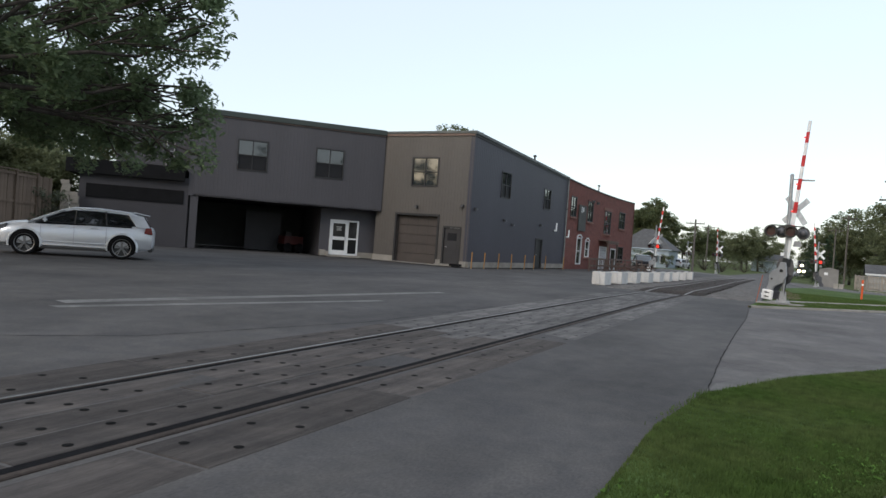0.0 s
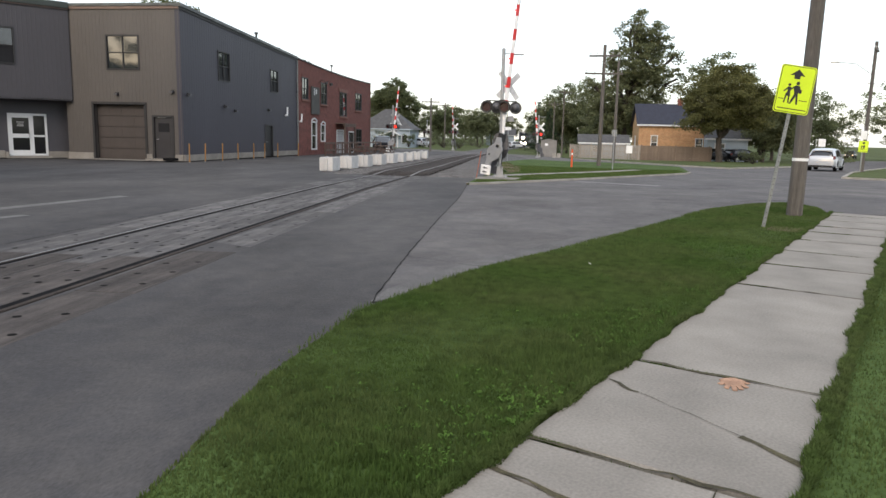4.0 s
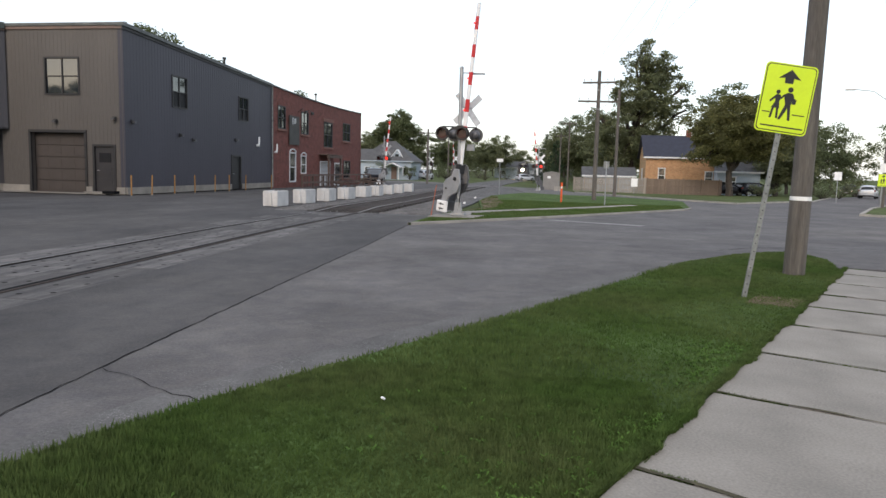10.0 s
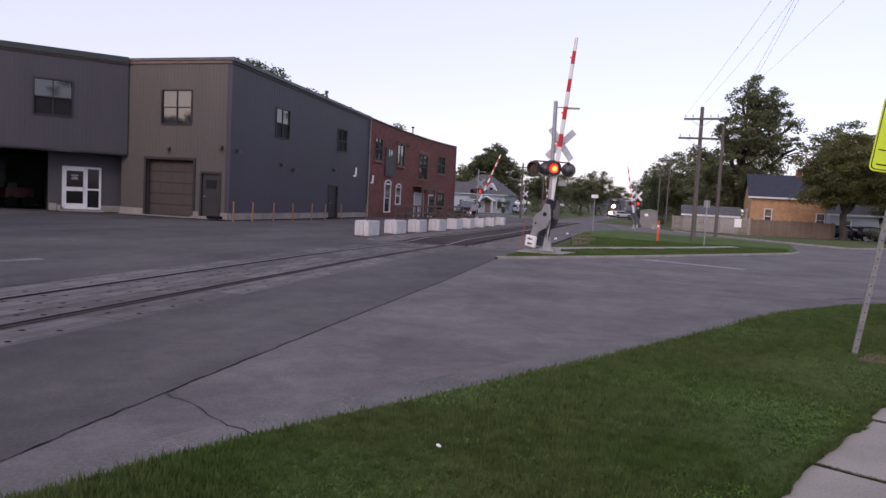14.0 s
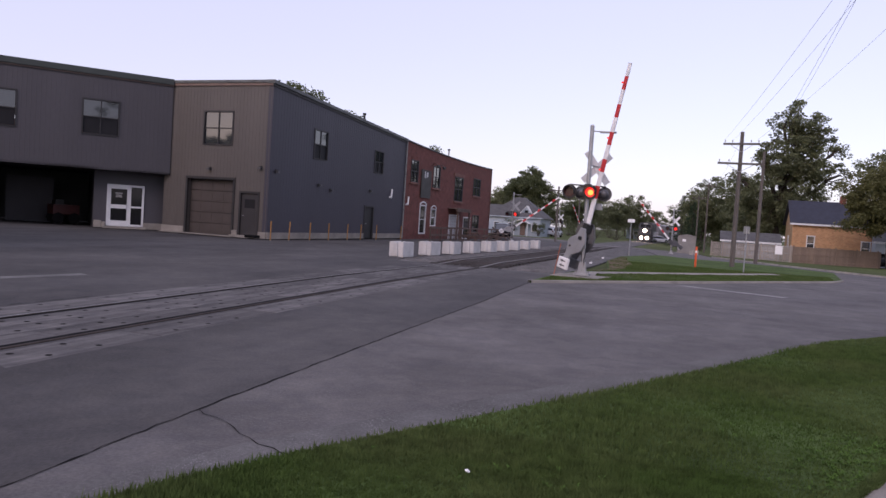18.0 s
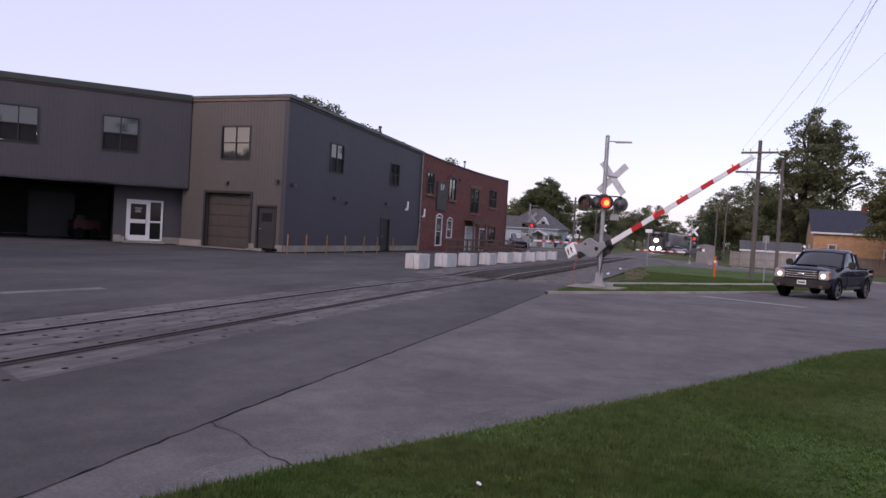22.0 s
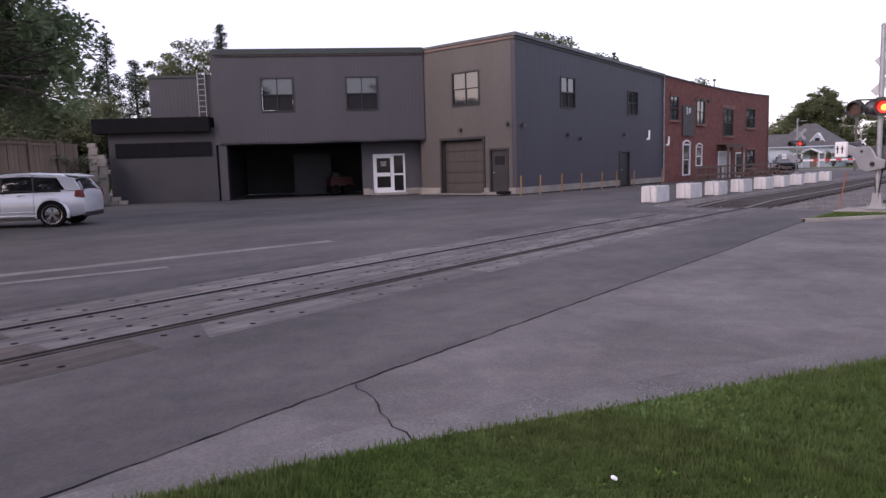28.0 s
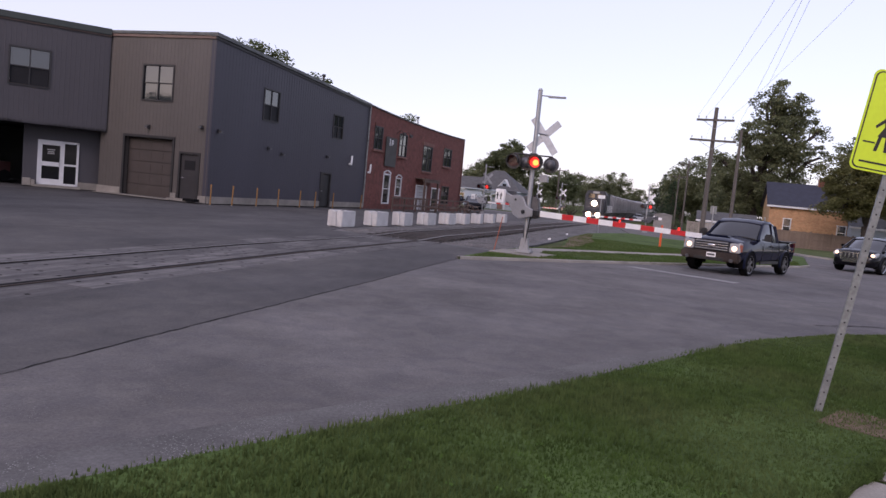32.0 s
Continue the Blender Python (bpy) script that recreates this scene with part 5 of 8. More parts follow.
def signal_lamp(parent, x, y, z, lit, facing=-1, shutter=False):
    """A round flasher: background, hood, lens. It looks along y * facing."""
    lamp = empty("flasher", pose(x, y, z, 0, 0, 0 if facing < 0 else 180), "", "")
    lamp.parent = parent
    bm = bm_new()
    disc(bm, (0, 0.02, 0), 0.23, 0.03, 24)
    bmesh.ops.create_uvsphere(bm, u_segments=16, v_segments=8, radius=0.15, matrix=Matrix.Translation((0, 0.15, 0)) @ Matrix.Diagonal((1, 0.9, 1, 1)))
    part("background", bm, BLACK if facing < 0 else LAMP_BACK, lamp, smooth=True)
    bm = bm_new()
    k = 14
    prev = None
    for i in range(k + 1):
        a = radians(-20 + 220 * i / k)
        q = [(0.17 * math.cos(a), yy, 0.17 * math.sin(a)) for yy in (0.0, -0.26 if 0.25 < i / k < 0.75 else -0.2)] + [(0.158 * math.cos(a), yy, 0.158 * math.sin(a)) for yy in (-0.26 if 0.25 < i / k < 0.75 else -0.2, 0.0)]
        v = [bm.verts.new(p) for p in q]
        if prev:
            for j in range(4):
                bm.faces.new((prev[j], prev[(j + 1) % 4], v[(j + 1) % 4], v[j]))
        prev = v
    bmesh.ops.recalc_face_normals(bm, faces=bm.faces[:])
    part("hood", bm, BLACK, lamp, smooth=True)
    bm = bm_new()
    disc(bm, (0, -0.002, 0), 0.15, 0.014, 24)
    part("lens", bm, LAMP_ON if lit else LAMP_OFF, lamp, "lit red lens" if lit else "dark red lens", smooth=True)
    if lit and shutter:
        # glowing disc laid on the lens as its bright orange heart
        bm = bm_new()
        disc(bm, (0.02, -0.0105, -0.01), 0.085, 0.003, 20)
        part("bulb", bm, LAMP_CORE, lamp, "glowing orange disc added as the lit lens's bright heart")
    # added vane; hiding the always-lit lens stands in for switching it off
    if shutter:
        bm = bm_new()
        disc(bm, (0, -0.018, -0.155), 0.156, 0.008, 24)
        vane = part("vane", bm, LAMP_OFF, lamp, "dark vane added to blink the always lit lens")
        vane.matrix_basis = pose(0, 0, 0.155)
        return lamp, vane
    return lamp


def crossing_signal(m, turn, lit, label, vanes=False, with_arm=True, rear=False):
    s = empty("crossing_signal", m, label, "crossing signal")
    bm = bm_new()
    rod(bm, (0, 0, 0.1), (0, 0, 4.7), 0.065, n=16)
    rod(bm, (0, 0, 4.7), (0, 0, 4.76), 0.075, 0.04, n=16)
    part("mast", bm, GALV, s, smooth=True)
    bm = bm_new()
    prism(bm, [(-0.17, 0.0), (0.17, 0.0), (0.13, 0.08), (0.09, 0.42), (-0.09, 0.42), (-0.13, 0.08)], "y", -0.11, 0.11)
    box(bm, (0, 0, 0.03), (0.46, 0.46, 0.06))
    for a in (-0.18, 0.18):
        for b in (-0.18, 0.18):
            rod(bm, (a, b, 0.05), (a, b, 0.13), 0.022, n=6)
    part("mast_base", bm, ALU_PAINT, s)
    bm = bm_new()
    rod(bm, (0, 0, 4.56), (0.72, 0.05, 4.54), 0.018, n=8)
    box(bm, (0.5, 0.04, 4.53), (0.5, 0.1, 0.045))
    part("top_bracket", bm, ALU_PAINT, s)
    buck = empty("crossbuck", pose(0.22, 0.16, 3.42, 0, 0, turn) @ pose(0, 0, 0, 0, 4 if vanes else 0, 0), "", "")
    buck.parent = s
    for a, yy in ((48, 0.0), (-48, 0.03)):
        bm = bm_new()
        box(bm, (0, yy, 0), (1.22, 0.012, 0.21), tilt=pose(0, 0, 0, 0, a, 0))
        part("blade", bm, BUCK_BACK if vanes else ALU_PAINT if rear else WHITE, buck)
    bm = bm_new()
    rod(bm, (-0.3, -0.02, 0.05), (0.1, -0.02, 0.05), 0.02, n=8)
    part("clamp", bm, GALV, buck)
    bm = bm_new()
    rod(bm, (-0.58, 0.0, 2.86), (0.55, 0.05, 2.83), 0.022, n=8)
    rod(bm, (-0.55, -0.06, 2.64), (-0.56, -0.02, 2.86), 0.02, n=8)
    rod(bm, (0.5, 0.1, 2.64), (0.5, 0.05, 2.84), 0.02, n=8)
    box(bm, (0, 0, 2.84), (0.2, 0.2, 0.1))
    rod(bm, (0.12, -0.1, 2.64), (0.05, 0, 2.84), 0.02, n=8)
    part("cross_arm", bm, BLACK, s)
    out = []
    if vanes:
        out.append(signal_lamp(s, -0.56, -0.12, 2.63, True, -1, True)[1])
        out.append(signal_lamp(s, 0.1, -0.2, 2.63, True, -1, True)[1])
    else:
        signal_lamp(s, -0.5, -0.12, 2.63, False)
        signal_lamp(s, 0.3, -0.12, 2.63, lit)
    signal_lamp(s, -0.2, 0.16, 2.62, False, 1)
    signal_lamp(s, 0.5, 0.2, 2.6, False, 1)
    bm = bm_new()
    prism(bm, [(-0.1, 0.0), (0.16, 0.0), (0.13, 0.2), (-0.07, 0.2)], "y", 0.1, 0.3)
    for v in bm.verts:
        v.co += Vector((0.3, 0, 2.1))
    part("bell_box", bm, ALU_PAINT, s)
    # mechanism and arm
    bm = bm_new()
    prism(bm, [(-0.26, 1.0), (0.26, 1.0), (0.3, 1.2), (0.24, 1.62), (-0.2, 1.66), (-0.3, 1.4)], "y", 0.08, 0.42)
    soften(bm, 0.03, 2)
    part("gate_mechanism", bm, LAMP_BACK, s)
    bm = bm_new()
    for k in range(6):
        rod(bm, (0.05 + 0.012 * k, -0.1, 0.5 + 0.1 * k), (0.06 + 0.012 * (k + 1), -0.12, 0.5 + 0.1 * (k + 1)), 0.018, n=6)
    rod(bm, (0.04, -0.09, 0.12), (0.05, -0.1, 0.5), 0.018, n=6)
    rod(bm, (-0.06, -0.08, 0.8), (0.0, -0.1, 0.15), 0.012, n=6)
    part("conduit", bm, BLACK, s)
    if not with_arm:
        return s, out, None
    arm = empty("gate_arm", pose(0, 0, 1.18, 0, 0, -30), "", "")
    arm.parent = s
    plate = [(0.32, -0.1), (0.32, 0.1), (0.08, 0.17), (-0.08, 0.4), (-0.2, 0.47), (-0.55, 0.44), (-0.95, 0.55), (-1.06, 0.38), (-0.8, 0.26), (-0.62, 0.2), (-0.42, -0.12), (-0.15, -0.22)]
    # rear arm and weight get a dark tone in place of their shade
    for y0, y1, paint in ((-0.2, -0.13, ALU_PAINT), (0.2, 0.27, LAMP_BACK)):
        bm = bm_new()
        prism(bm, plate, "y", y0, y1)
        soften(bm, 0.015, 1)
        part("counterweight_arm", bm, paint, arm)
    bm = bm_new()
    box(bm, (-0.95, 0.24, 0.38), (0.32, 0.12, 0.4))
    soften(bm, 0.02, 1)
    part("counterweight", bm, LAMP_BACK, arm)
    bm = bm_new()
    box(bm, (-0.95, -0.24, 0.38), (0.36, 0.1, 0.42))
    soften(bm, 0.02, 1)
    cw = part("counterweight", bm, WHITE, arm, "white counterweight with two slots")
    for dx in (-0.075, 0.075):
        bm = bm_new()
        box(bm, (-0.95 + dx, -0.292, 0.38), (0.035, 0.012, 0.2))
        box(bm, (-0.95 + dx, -0.292, 0.41), (0.09, 0.012, 0.025))
        part("slot", bm, BLACK, cw)
    bm = bm_new()
    for q in ((0.0, 0.0), (-0.35, 0.33)):
        rod(bm, (q[0], -0.215, q[1]), (q[0], -0.19, q[1]), 0.035, n=10)
    part("bolt_head", bm, BLACK, arm)
    bm = bm_new()
    rod(bm, (0, -0.24, 0), (0, 0.3, 0), 0.06, n=12)
    box(bm, (0.33, 0.03, 0.0), (0.3, 0.3, 0.16))
    part("arm_hub", bm, BLACK, arm)
    x, k = 0.45, 0
    bounds = [0.45, 1.3, 1.7, 2.15, 2.55, 3.0, 3.4, 3.85, 4.25, 4.7, 5.1, 5.5]
    for a, b in zip(bounds, bounds[1:]):
        bm = bm_new()
        t0, t1 = 0.085 - 0.03 * a / 5.5, 0.085 - 0.03 * b / 5.5
        vs = [bm.verts.new(p) for p in ((a, -0.02, -t0), (a, 0.02, -t0), (a, 0.02, t0), (a, -0.02, t0), (b, -0.02, -t1), (b, 0.02, -t1), (b, 0.02, t1), (b, -0.02, t1))]
        for q in ((0, 1, 2, 3), (7, 6, 5, 4), (0, 4, 5, 1), (1, 5, 6, 2), (2, 6, 7, 3), (3, 7, 4, 0)):
            bm.faces.new([vs[i] for i in q])
        bmesh.ops.recalc_face_normals(bm, faces=bm.faces[:])
        part("arm_stripe", bm, RED_STRIPE if k % 2 else WHITE, arm)
        k += 1
    for xx in (3.2, 4.9, 2.2):
        bm = bm_new()
        rod(bm, (xx, 0, 0.05), (xx, 0, 0.125), 0.026, n=10)
        part("arm_lamp", bm, LAMP_ON, arm, "lit red arm lamp", smooth=True)
    return s, out, arm


near_signal, near_vanes, near_arm = crossing_signal(pose(-1.82, 27.41, 0.03), 30, True, "silver crossing signal with striped gate arm and red flashers", True)
far_signal, _, far_arm = crossing_signal(pose(-1.3, 82.2, gz(82.2, -1.3)), 0, True, "distant crossing signal with lowered striped gate")
s3, _, a3 = crossing_signal(pose(-15.9, 72.3, gz(72.3, -15.9)), 15, True, "distant crossing signal near the pale house", rear=True)
s4, _, a4 = crossing_signal(pose(-13.9, 104, gz(104, -13.9)), 15, False, "distant crossing signal across the track")
crossing_signal(pose(-21.4, 125, gz(125, -21.4)), 20, False, "distant crossing signal without an arm among the bushes", with_arm=False)


def danger_stake():
    b = empty("marker_stake", pose(-2.7, 27.3, -0.05), "thin faded orange stake leaning beside the signal", "stake")
    bm = bm_new()
    rod(bm, (0, 0, 0), (0.16, 0.05, 1.05), 0.014, n=8)
    part("stake", bm, FADED_ORANGE, b)


danger_stake()

# ---- poles, signs and wires ----
def utility_pole(m, h, r, label, arms=(), band=False, group=""):
    p = empty("utility_pole", m, label, "utility pole", group)
    bm = bm_new()
    rod(bm, (0, 0, -0.1), (0, 0, h), r, r * 0.72, n=16)
    part("pole", bm, POLE_WOOD, p, smooth=True)
    for z, w, turn in arms:
        a = empty("crossarm", pose(0, -r, z, 0, 0, turn), "", "")
        a.parent = p
        bm = bm_new()
        box(bm, (0, 0, 0), (w, 0.1, 0.12))
        part("beam", bm, POLE_WOOD, a)
        for x in (-w / 2 + 0.1, -w / 4, w / 4, w / 2 - 0.1):
            bm = bm_new()
            rod(bm, (x, 0, 0.06), (x, 0, 0.16), 0.015, n=6)
            rod(bm, (x, 0, 0.14), (x, 0, 0.24), 0.045, 0.03, n=8)
            part("insulator", bm, CABINET_GREY, a)
        bm = bm_new()
        for s in (-1, 1):
            rod(bm, (0, 0.02, -0.5), (s * w * 0.3, 0.02, -0.05), 0.014, n=6)
        part("brace", bm, GALV, a)
    if band:
        bm = bm_new()
        rod(bm, (0, 0, 1.14), (0, 0, 1.2), r * 0.99, n=18)
        part("band", bm, WHITE, p, "pale plastic band")
    return p


utility_pole(pose(5.06, 15.9, 0.03, 0, 0.7, 0), 9.5, 0.155, "weathered wooden utility pole beside the school sign", (), True)
utility_pole(pose(3.5, 52.0, gz(52.0, 3)), 8.35, 0.15, "tall weathered pole with two crossarms", ((7.6, 2.1, -8), (6.4, 2.6, 5)), group="poles along the track")
utility_pole(pose(5.85, 67.6, gz(67.6, 3)), 9.1, 0.15, "plain weathered wooden pole", (), group="poles along the track")
for x, y, h in ((2.0, 118, 10.6), (0.6, 134, 9.6), (-0.2, 160, 9.5), (-14.6, 88, 6.5), (-19, 130, 8.0)):
    utility_pole(pose(x, y, gz(y, x)), h, 0.14, "distant wooden pole with a crossarm", ((h - 0.5, 2.2, 0),), group="poles along the track")
for x, y, h, lean in ((22.2, 55.4, 9.1, 0.5), (32.6, 75.0, 9.4, 0.8), (42, 95, 9.4, 0.5)):
    p = utility_pole(pose(x, y, gz(y, x), 0, lean, 0), h, 0.15, "wooden street pole with a lamp bracket", ((h - 0.6, 1.8, 60),), group="poles along the street")
    bm = bm_new()
    rod(bm, (0, 0, h - 2.3), (-1.0, 0.4, h - 1.5), 0.03, n=8)
    rod(bm, (-1.0, 0.4, h - 1.5), (-2.0, 0.8, h - 1.35), 0.03, n=8)
    box(bm, (-2.25, 0.9, h - 1.36), (0.6, 0.2, 0.1), -22)
    part("street_lamp", bm, GALV, p)


def wire(a, b, sag, r=0.005):
    bm = bm_new()
    prev = Vector(a)
    for i in range(1, 13):
        u = i / 12
        q = Vector(a).lerp(Vector(b), u) - Vector((0, 0, 4 * sag * u * (1 - u)))
        rod(bm, prev, q, r, n=4)
        prev = q
    tagged(new("overhead_wire", mesh_of(bm, "overhead_wire", BLACK)), "thin black overhead wire strung between poles", "wire", "overhead wires")


z1 = gz(52, 3) + 0.55
for k, (dx, zz) in enumerate(((-0.9, 7.25), (-0.4, 7.25), (0.9, 7.25))):
    wire((3.4 + dx, 51.8, z1 + zz), (8.2 + dx * 1.3, -8, 10.5), 0.8)
wire((4.5, 51.8, z1 + 6.15), (5.1, 15.9, 9.2), 0.4)
wire((5.1, 15.9, 9.3), (22.2, 55.2, 8.4), 0.5)
wire((5.1, 15.9, 9.0), (5.85, 67.6, 8.4), 0.5)
wire((5.1, 15.9, 9.3), (9, -20, 9.5), 0.4)
wire((3.4, 51.8, z1 + 7.25), (2.0, 118, 9.0), 1.0)
wire((22.2, 55.4, 8.4), (32.6, 75, 8.4), 0.3)


def school_sign(m, label):
    s = empty("school_sign", m, label, "road sign")
    bm = bm_new()
    L = 2.75
    prism(bm, [(-0.028, -0.012), (0.028, -0.012), (0.028, 0.012), (0.018, 0.012), (0.018, -0.002), (-0.018, -0.002), (-0.018, 0.012), (-0.028, 0.012)], "z", -0.1, L)
    part("post", bm, POST_STEEL, s)
    bm = bm_new()
    for i in range(26):
        rod(bm, (0, -0.0135, 0.08 + i * 0.1), (0, -0.0125, 0.08 + i * 0.1), 0.008, n=6)
    part("post_hole", bm, BLACK, s)["kind"] = "stuff"
    plate = empty("plate", pose(0, -0.035, 2.0), "", "")
    plate.parent = s
    W, H = 0.6, 0.8
    def slab(name, pts, d, y, mat):
        bm = bm_new()
        prism(bm, pts, "y", y - d, y)
        return part(name, bm, mat, plate)
    def rounded(w, h, r, cx=0, cz=H / 2):
        out = []
        for sx, sz, a0 in ((1, -1, -90), (1, 1, 0), (-1, 1, 90), (-1, -1, 180)):
            for i in range(5):
                a = radians(a0 + 90 * i / 4)
                out.append((cx + sx * (w / 2 - r) + r * math.cos(a), cz + sz * (h / 2 - r) + r * math.sin(a)))
        return out
    slab("panel", rounded(W, H, 0.05), 0.004, 0.02, YELLOW_GREEN)
    slab("border", rounded(W - 0.03, H - 0.03, 0.045), 0.002, 0.0158, BLACK)
    slab("field", rounded(W - 0.05, H - 0.05, 0.04), 0.002, 0.0134, YELLOW_GREEN)
    slab("arrow", [(-0.135, 0.625), (-0.06, 0.637), (-0.055, 0.575), (0.04, 0.575), (0.045, 0.637), (0.125, 0.625), (0.0, 0.735)], 0.002, 0.011, BLACK)
    slab("line", [(-0.24, 0.065), (0.25, 0.065), (0.25, 0.08), (-0.24, 0.08)], 0.002, 0.011, BLACK)
    slab("line", [(-0.25, 0.222), (-0.16, 0.222), (-0.16, 0.234), (-0.25, 0.234)], 0.002, 0.011, BLACK)
    slab("line", [(0.1, 0.222), (0.24, 0.222), (0.24, 0.234), (0.1, 0.234)], 0.002, 0.011, BLACK)
    # two walking figures of the road sign, as plain shapes
    for cx, cz, r in ((0.03, 0.506, 0.031), (-0.105, 0.468, 0.025)):
        slab("symbol", [(cx + r * math.cos(radians(a)), cz + r * math.sin(radians(a))) for a in range(0, 360, 30)], 0.002, 0.011, BLACK)
    for pts in (
        [(-0.035, 0.44), (0.0, 0.33), (0.06, 0.33), (0.07, 0.36), (0.085, 0.43), (0.06, 0.47), (0.0, 0.47)],
        [(0.072, 0.345), (0.112, 0.345), (0.118, 0.4), (0.078, 0.42)],
        [(-0.06, 0.155), (-0.03, 0.155), (0.015, 0.25), (0.042, 0.335), (0.0, 0.335), (-0.035, 0.23)],
        [(0.055, 0.155), (0.085, 0.155), (0.072, 0.25), (0.06, 0.335), (0.02, 0.335), (0.042, 0.24)],
        [(-0.08, 0.395), (-0.055, 0.39), (-0.005, 0.45), (-0.03, 0.452)],
        [(-0.155, 0.28), (-0.06, 0.28), (-0.075, 0.36), (-0.06, 0.4), (-0.07, 0.435), (-0.11, 0.442), (-0.135, 0.425), (-0.12, 0.36)],
        [(-0.16, 0.165), (-0.135, 0.165), (-0.12, 0.285), (-0.145, 0.285)],
        [(-0.085, 0.165), (-0.06, 0.165), (-0.07, 0.285), (-0.095, 0.285)],
        [(-0.19, 0.36), (-0.178, 0.342), (-0.12, 0.4), (-0.133, 0.424)],
    ):
        slab("symbol", pts, 0.002, 0.0106, BLACK)
    return s


school_sign(pose(3.77, 13.46, 0.04, 0, 7.5, 6), "fluorescent yellow-green school crossing sign on a leaning steel post")
school_sign(pose(21.8, 54.6, gz(54.6) - 0.6, 0, 1, -20), "distant fluorescent school crossing sign on a post")


def small_sign(m, w, h, z, mat, label, post_h):
    s = empty("road_sign", m, label, "road sign")
    bm = bm_new()
    rod(bm, (0, 0, -0.05), (0, 0, post_h), 0.03, n=8)
    part("post", bm, GALV, s)
    bm = bm_new()
    box(bm, (0, -0.04, z), (w, 0.015, h))
    soften(bm, 0.004, 1)
    part("plate", bm, mat, s)


small_sign(pose(-3.4, 59.5, gz(59.5, -3.4)), 0.5, 0.25, 2.6, WHITE, "small white sign on a thin steel post", 2.75)
small_sign(pose(3.75, 43.7, gz(43.7), 0, 0, 180), 0.3, 0.38, 2.2, POST_STEEL, "back of a small road sign on a steel post", 2.35)
small_sign(pose(9.2, 86.0, gz(86.0)), 0.7, 0.9, 1.2, WHITE, "white notice board by the fence", 1.6)
small_sign(pose(24.5, 70, gz(70)), 0.6, 0.7, 2.2, WHITE, "white road sign on a post by the street", 2.6)
small_sign(pose(21.9, 54.9, gz(54.9), 0, 0, 10), 0.45, 0.6, 2.6, WHITE, "white parking sign above the school sign", 3.2)
bm = bm_new()
rod(bm, (0, 0, -0.05), (0, 0, 1.18), 0.055, n=12)
mk = empty("marker_post", pose(1.42, 45.7, gz(45.7)), "orange plastic marker post on the grass", "marker post")
part("post", bm, ORANGE, mk, smooth=True)
bm = bm_new()
box(bm, (0, 0, 0.9), (0.08, 0.115, 0.12))
part("plate", bm, WHITE, mk)


def cabinet():
    c = empty("signal_cabinet", pose(-0.1, 97, gz(97)), "grey metal signal cabinet beside the far crossing", "cabinet")
    bm = bm_new()
    box(bm, (0, 0, 1.1), (2.1, 1.6, 2.1))
    soften(bm, 0.03, 1)
    part("body", bm, BUNGALOW_GREY, c)
    bm = bm_new()
    prism(bm, [(-1.15, 2.15), (1.15, 2.15), (0.0, 2.35)], "y", -0.88, 0.88)
    part("roof", bm, BUNGALOW_GREY, c)
    bm = bm_new()
    box(bm, (-0.3, -0.805, 1.1), (0.8, 0.012, 1.8))
    part("door", bm, BUNGALOW_GREY, c)
    bm = bm_new()
    box(bm, (-0.3, -0.815, 1.6), (0.4, 0.01, 0.3))
    part("notice", bm, WHITE, c)
    bm = bm_new()
    box(bm, (0, 0, 0.0), (2.3, 1.8, 0.14))
    part("plinth", bm, CONCRETE, c)


cabinet()
for x in (0.62, 1.14):
    junction = empty("junction_box", pose(x, 88, gz(88)), "small pale utility box on the grass beside the cabinet", "utility box", "utility boxes")
    bm = bm_new()
    box(bm, (0, 0, 0.24), (0.44, 0.36, 0.5))
    soften(bm, 0.02, 1)
    part("body", bm, KERB_STONE, junction)
    bm = bm_new()
    box(bm, (0, 0, 0.51), (0.48, 0.4, 0.04))
    part("lid", bm, KERB_STONE, junction)

# ---- vehicles ----
def loft(bm, rings):
    """A skin over rings of equal point count, closed at both ends."""
    prev = None
    for ring in rings:
        v = [bm.verts.new(p) for p in ring]
        if prev:
            k = len(v)
            for i in range(k):
                bm.faces.new((prev[i], prev[(i + 1) % k], v[(i + 1) % k], v[i]))
        else:
            bm.faces.new(v[::-1])
        prev = v
    bm.faces.new(prev)
    bmesh.ops.recalc_face_normals(bm, faces=bm.faces[:])


def body_ring(x, w, z0, z1, wt=None, crown=0.03):
    """A body section at x: half width w, from z0 up to z1, where it is wt wide."""
    wt = w if wt is None else wt
    h = z1 - z0
    half = [(w * 0.86, z0), (w * 0.97, z0 + h * 0.12), (w, z0 + h * 0.45), (w * 0.985, z0 + h * 0.72), (wt * 0.96, z1 - 0.03), (wt * 0.8, z1), (wt * 0.35, z1 + crown)]
    return [(x, y, z) for y, z in half] + [(x, -y, z) for y, z in half[::-1]]


def glass_ring(x, wb, wt, z0, z1, crown=0.04):
    half = [(wb, z0), (wb * 0.6 + wt * 0.4, z0 + (z1 - z0) * 0.4), (wt * 1.02, z1 - 0.07), (wt * 0.92, z1), (wt * 0.4, z1 + crown)]
    return [(x, y, z) for y, z in half] + [(x, -y, z) for y, z in half[::-1]]


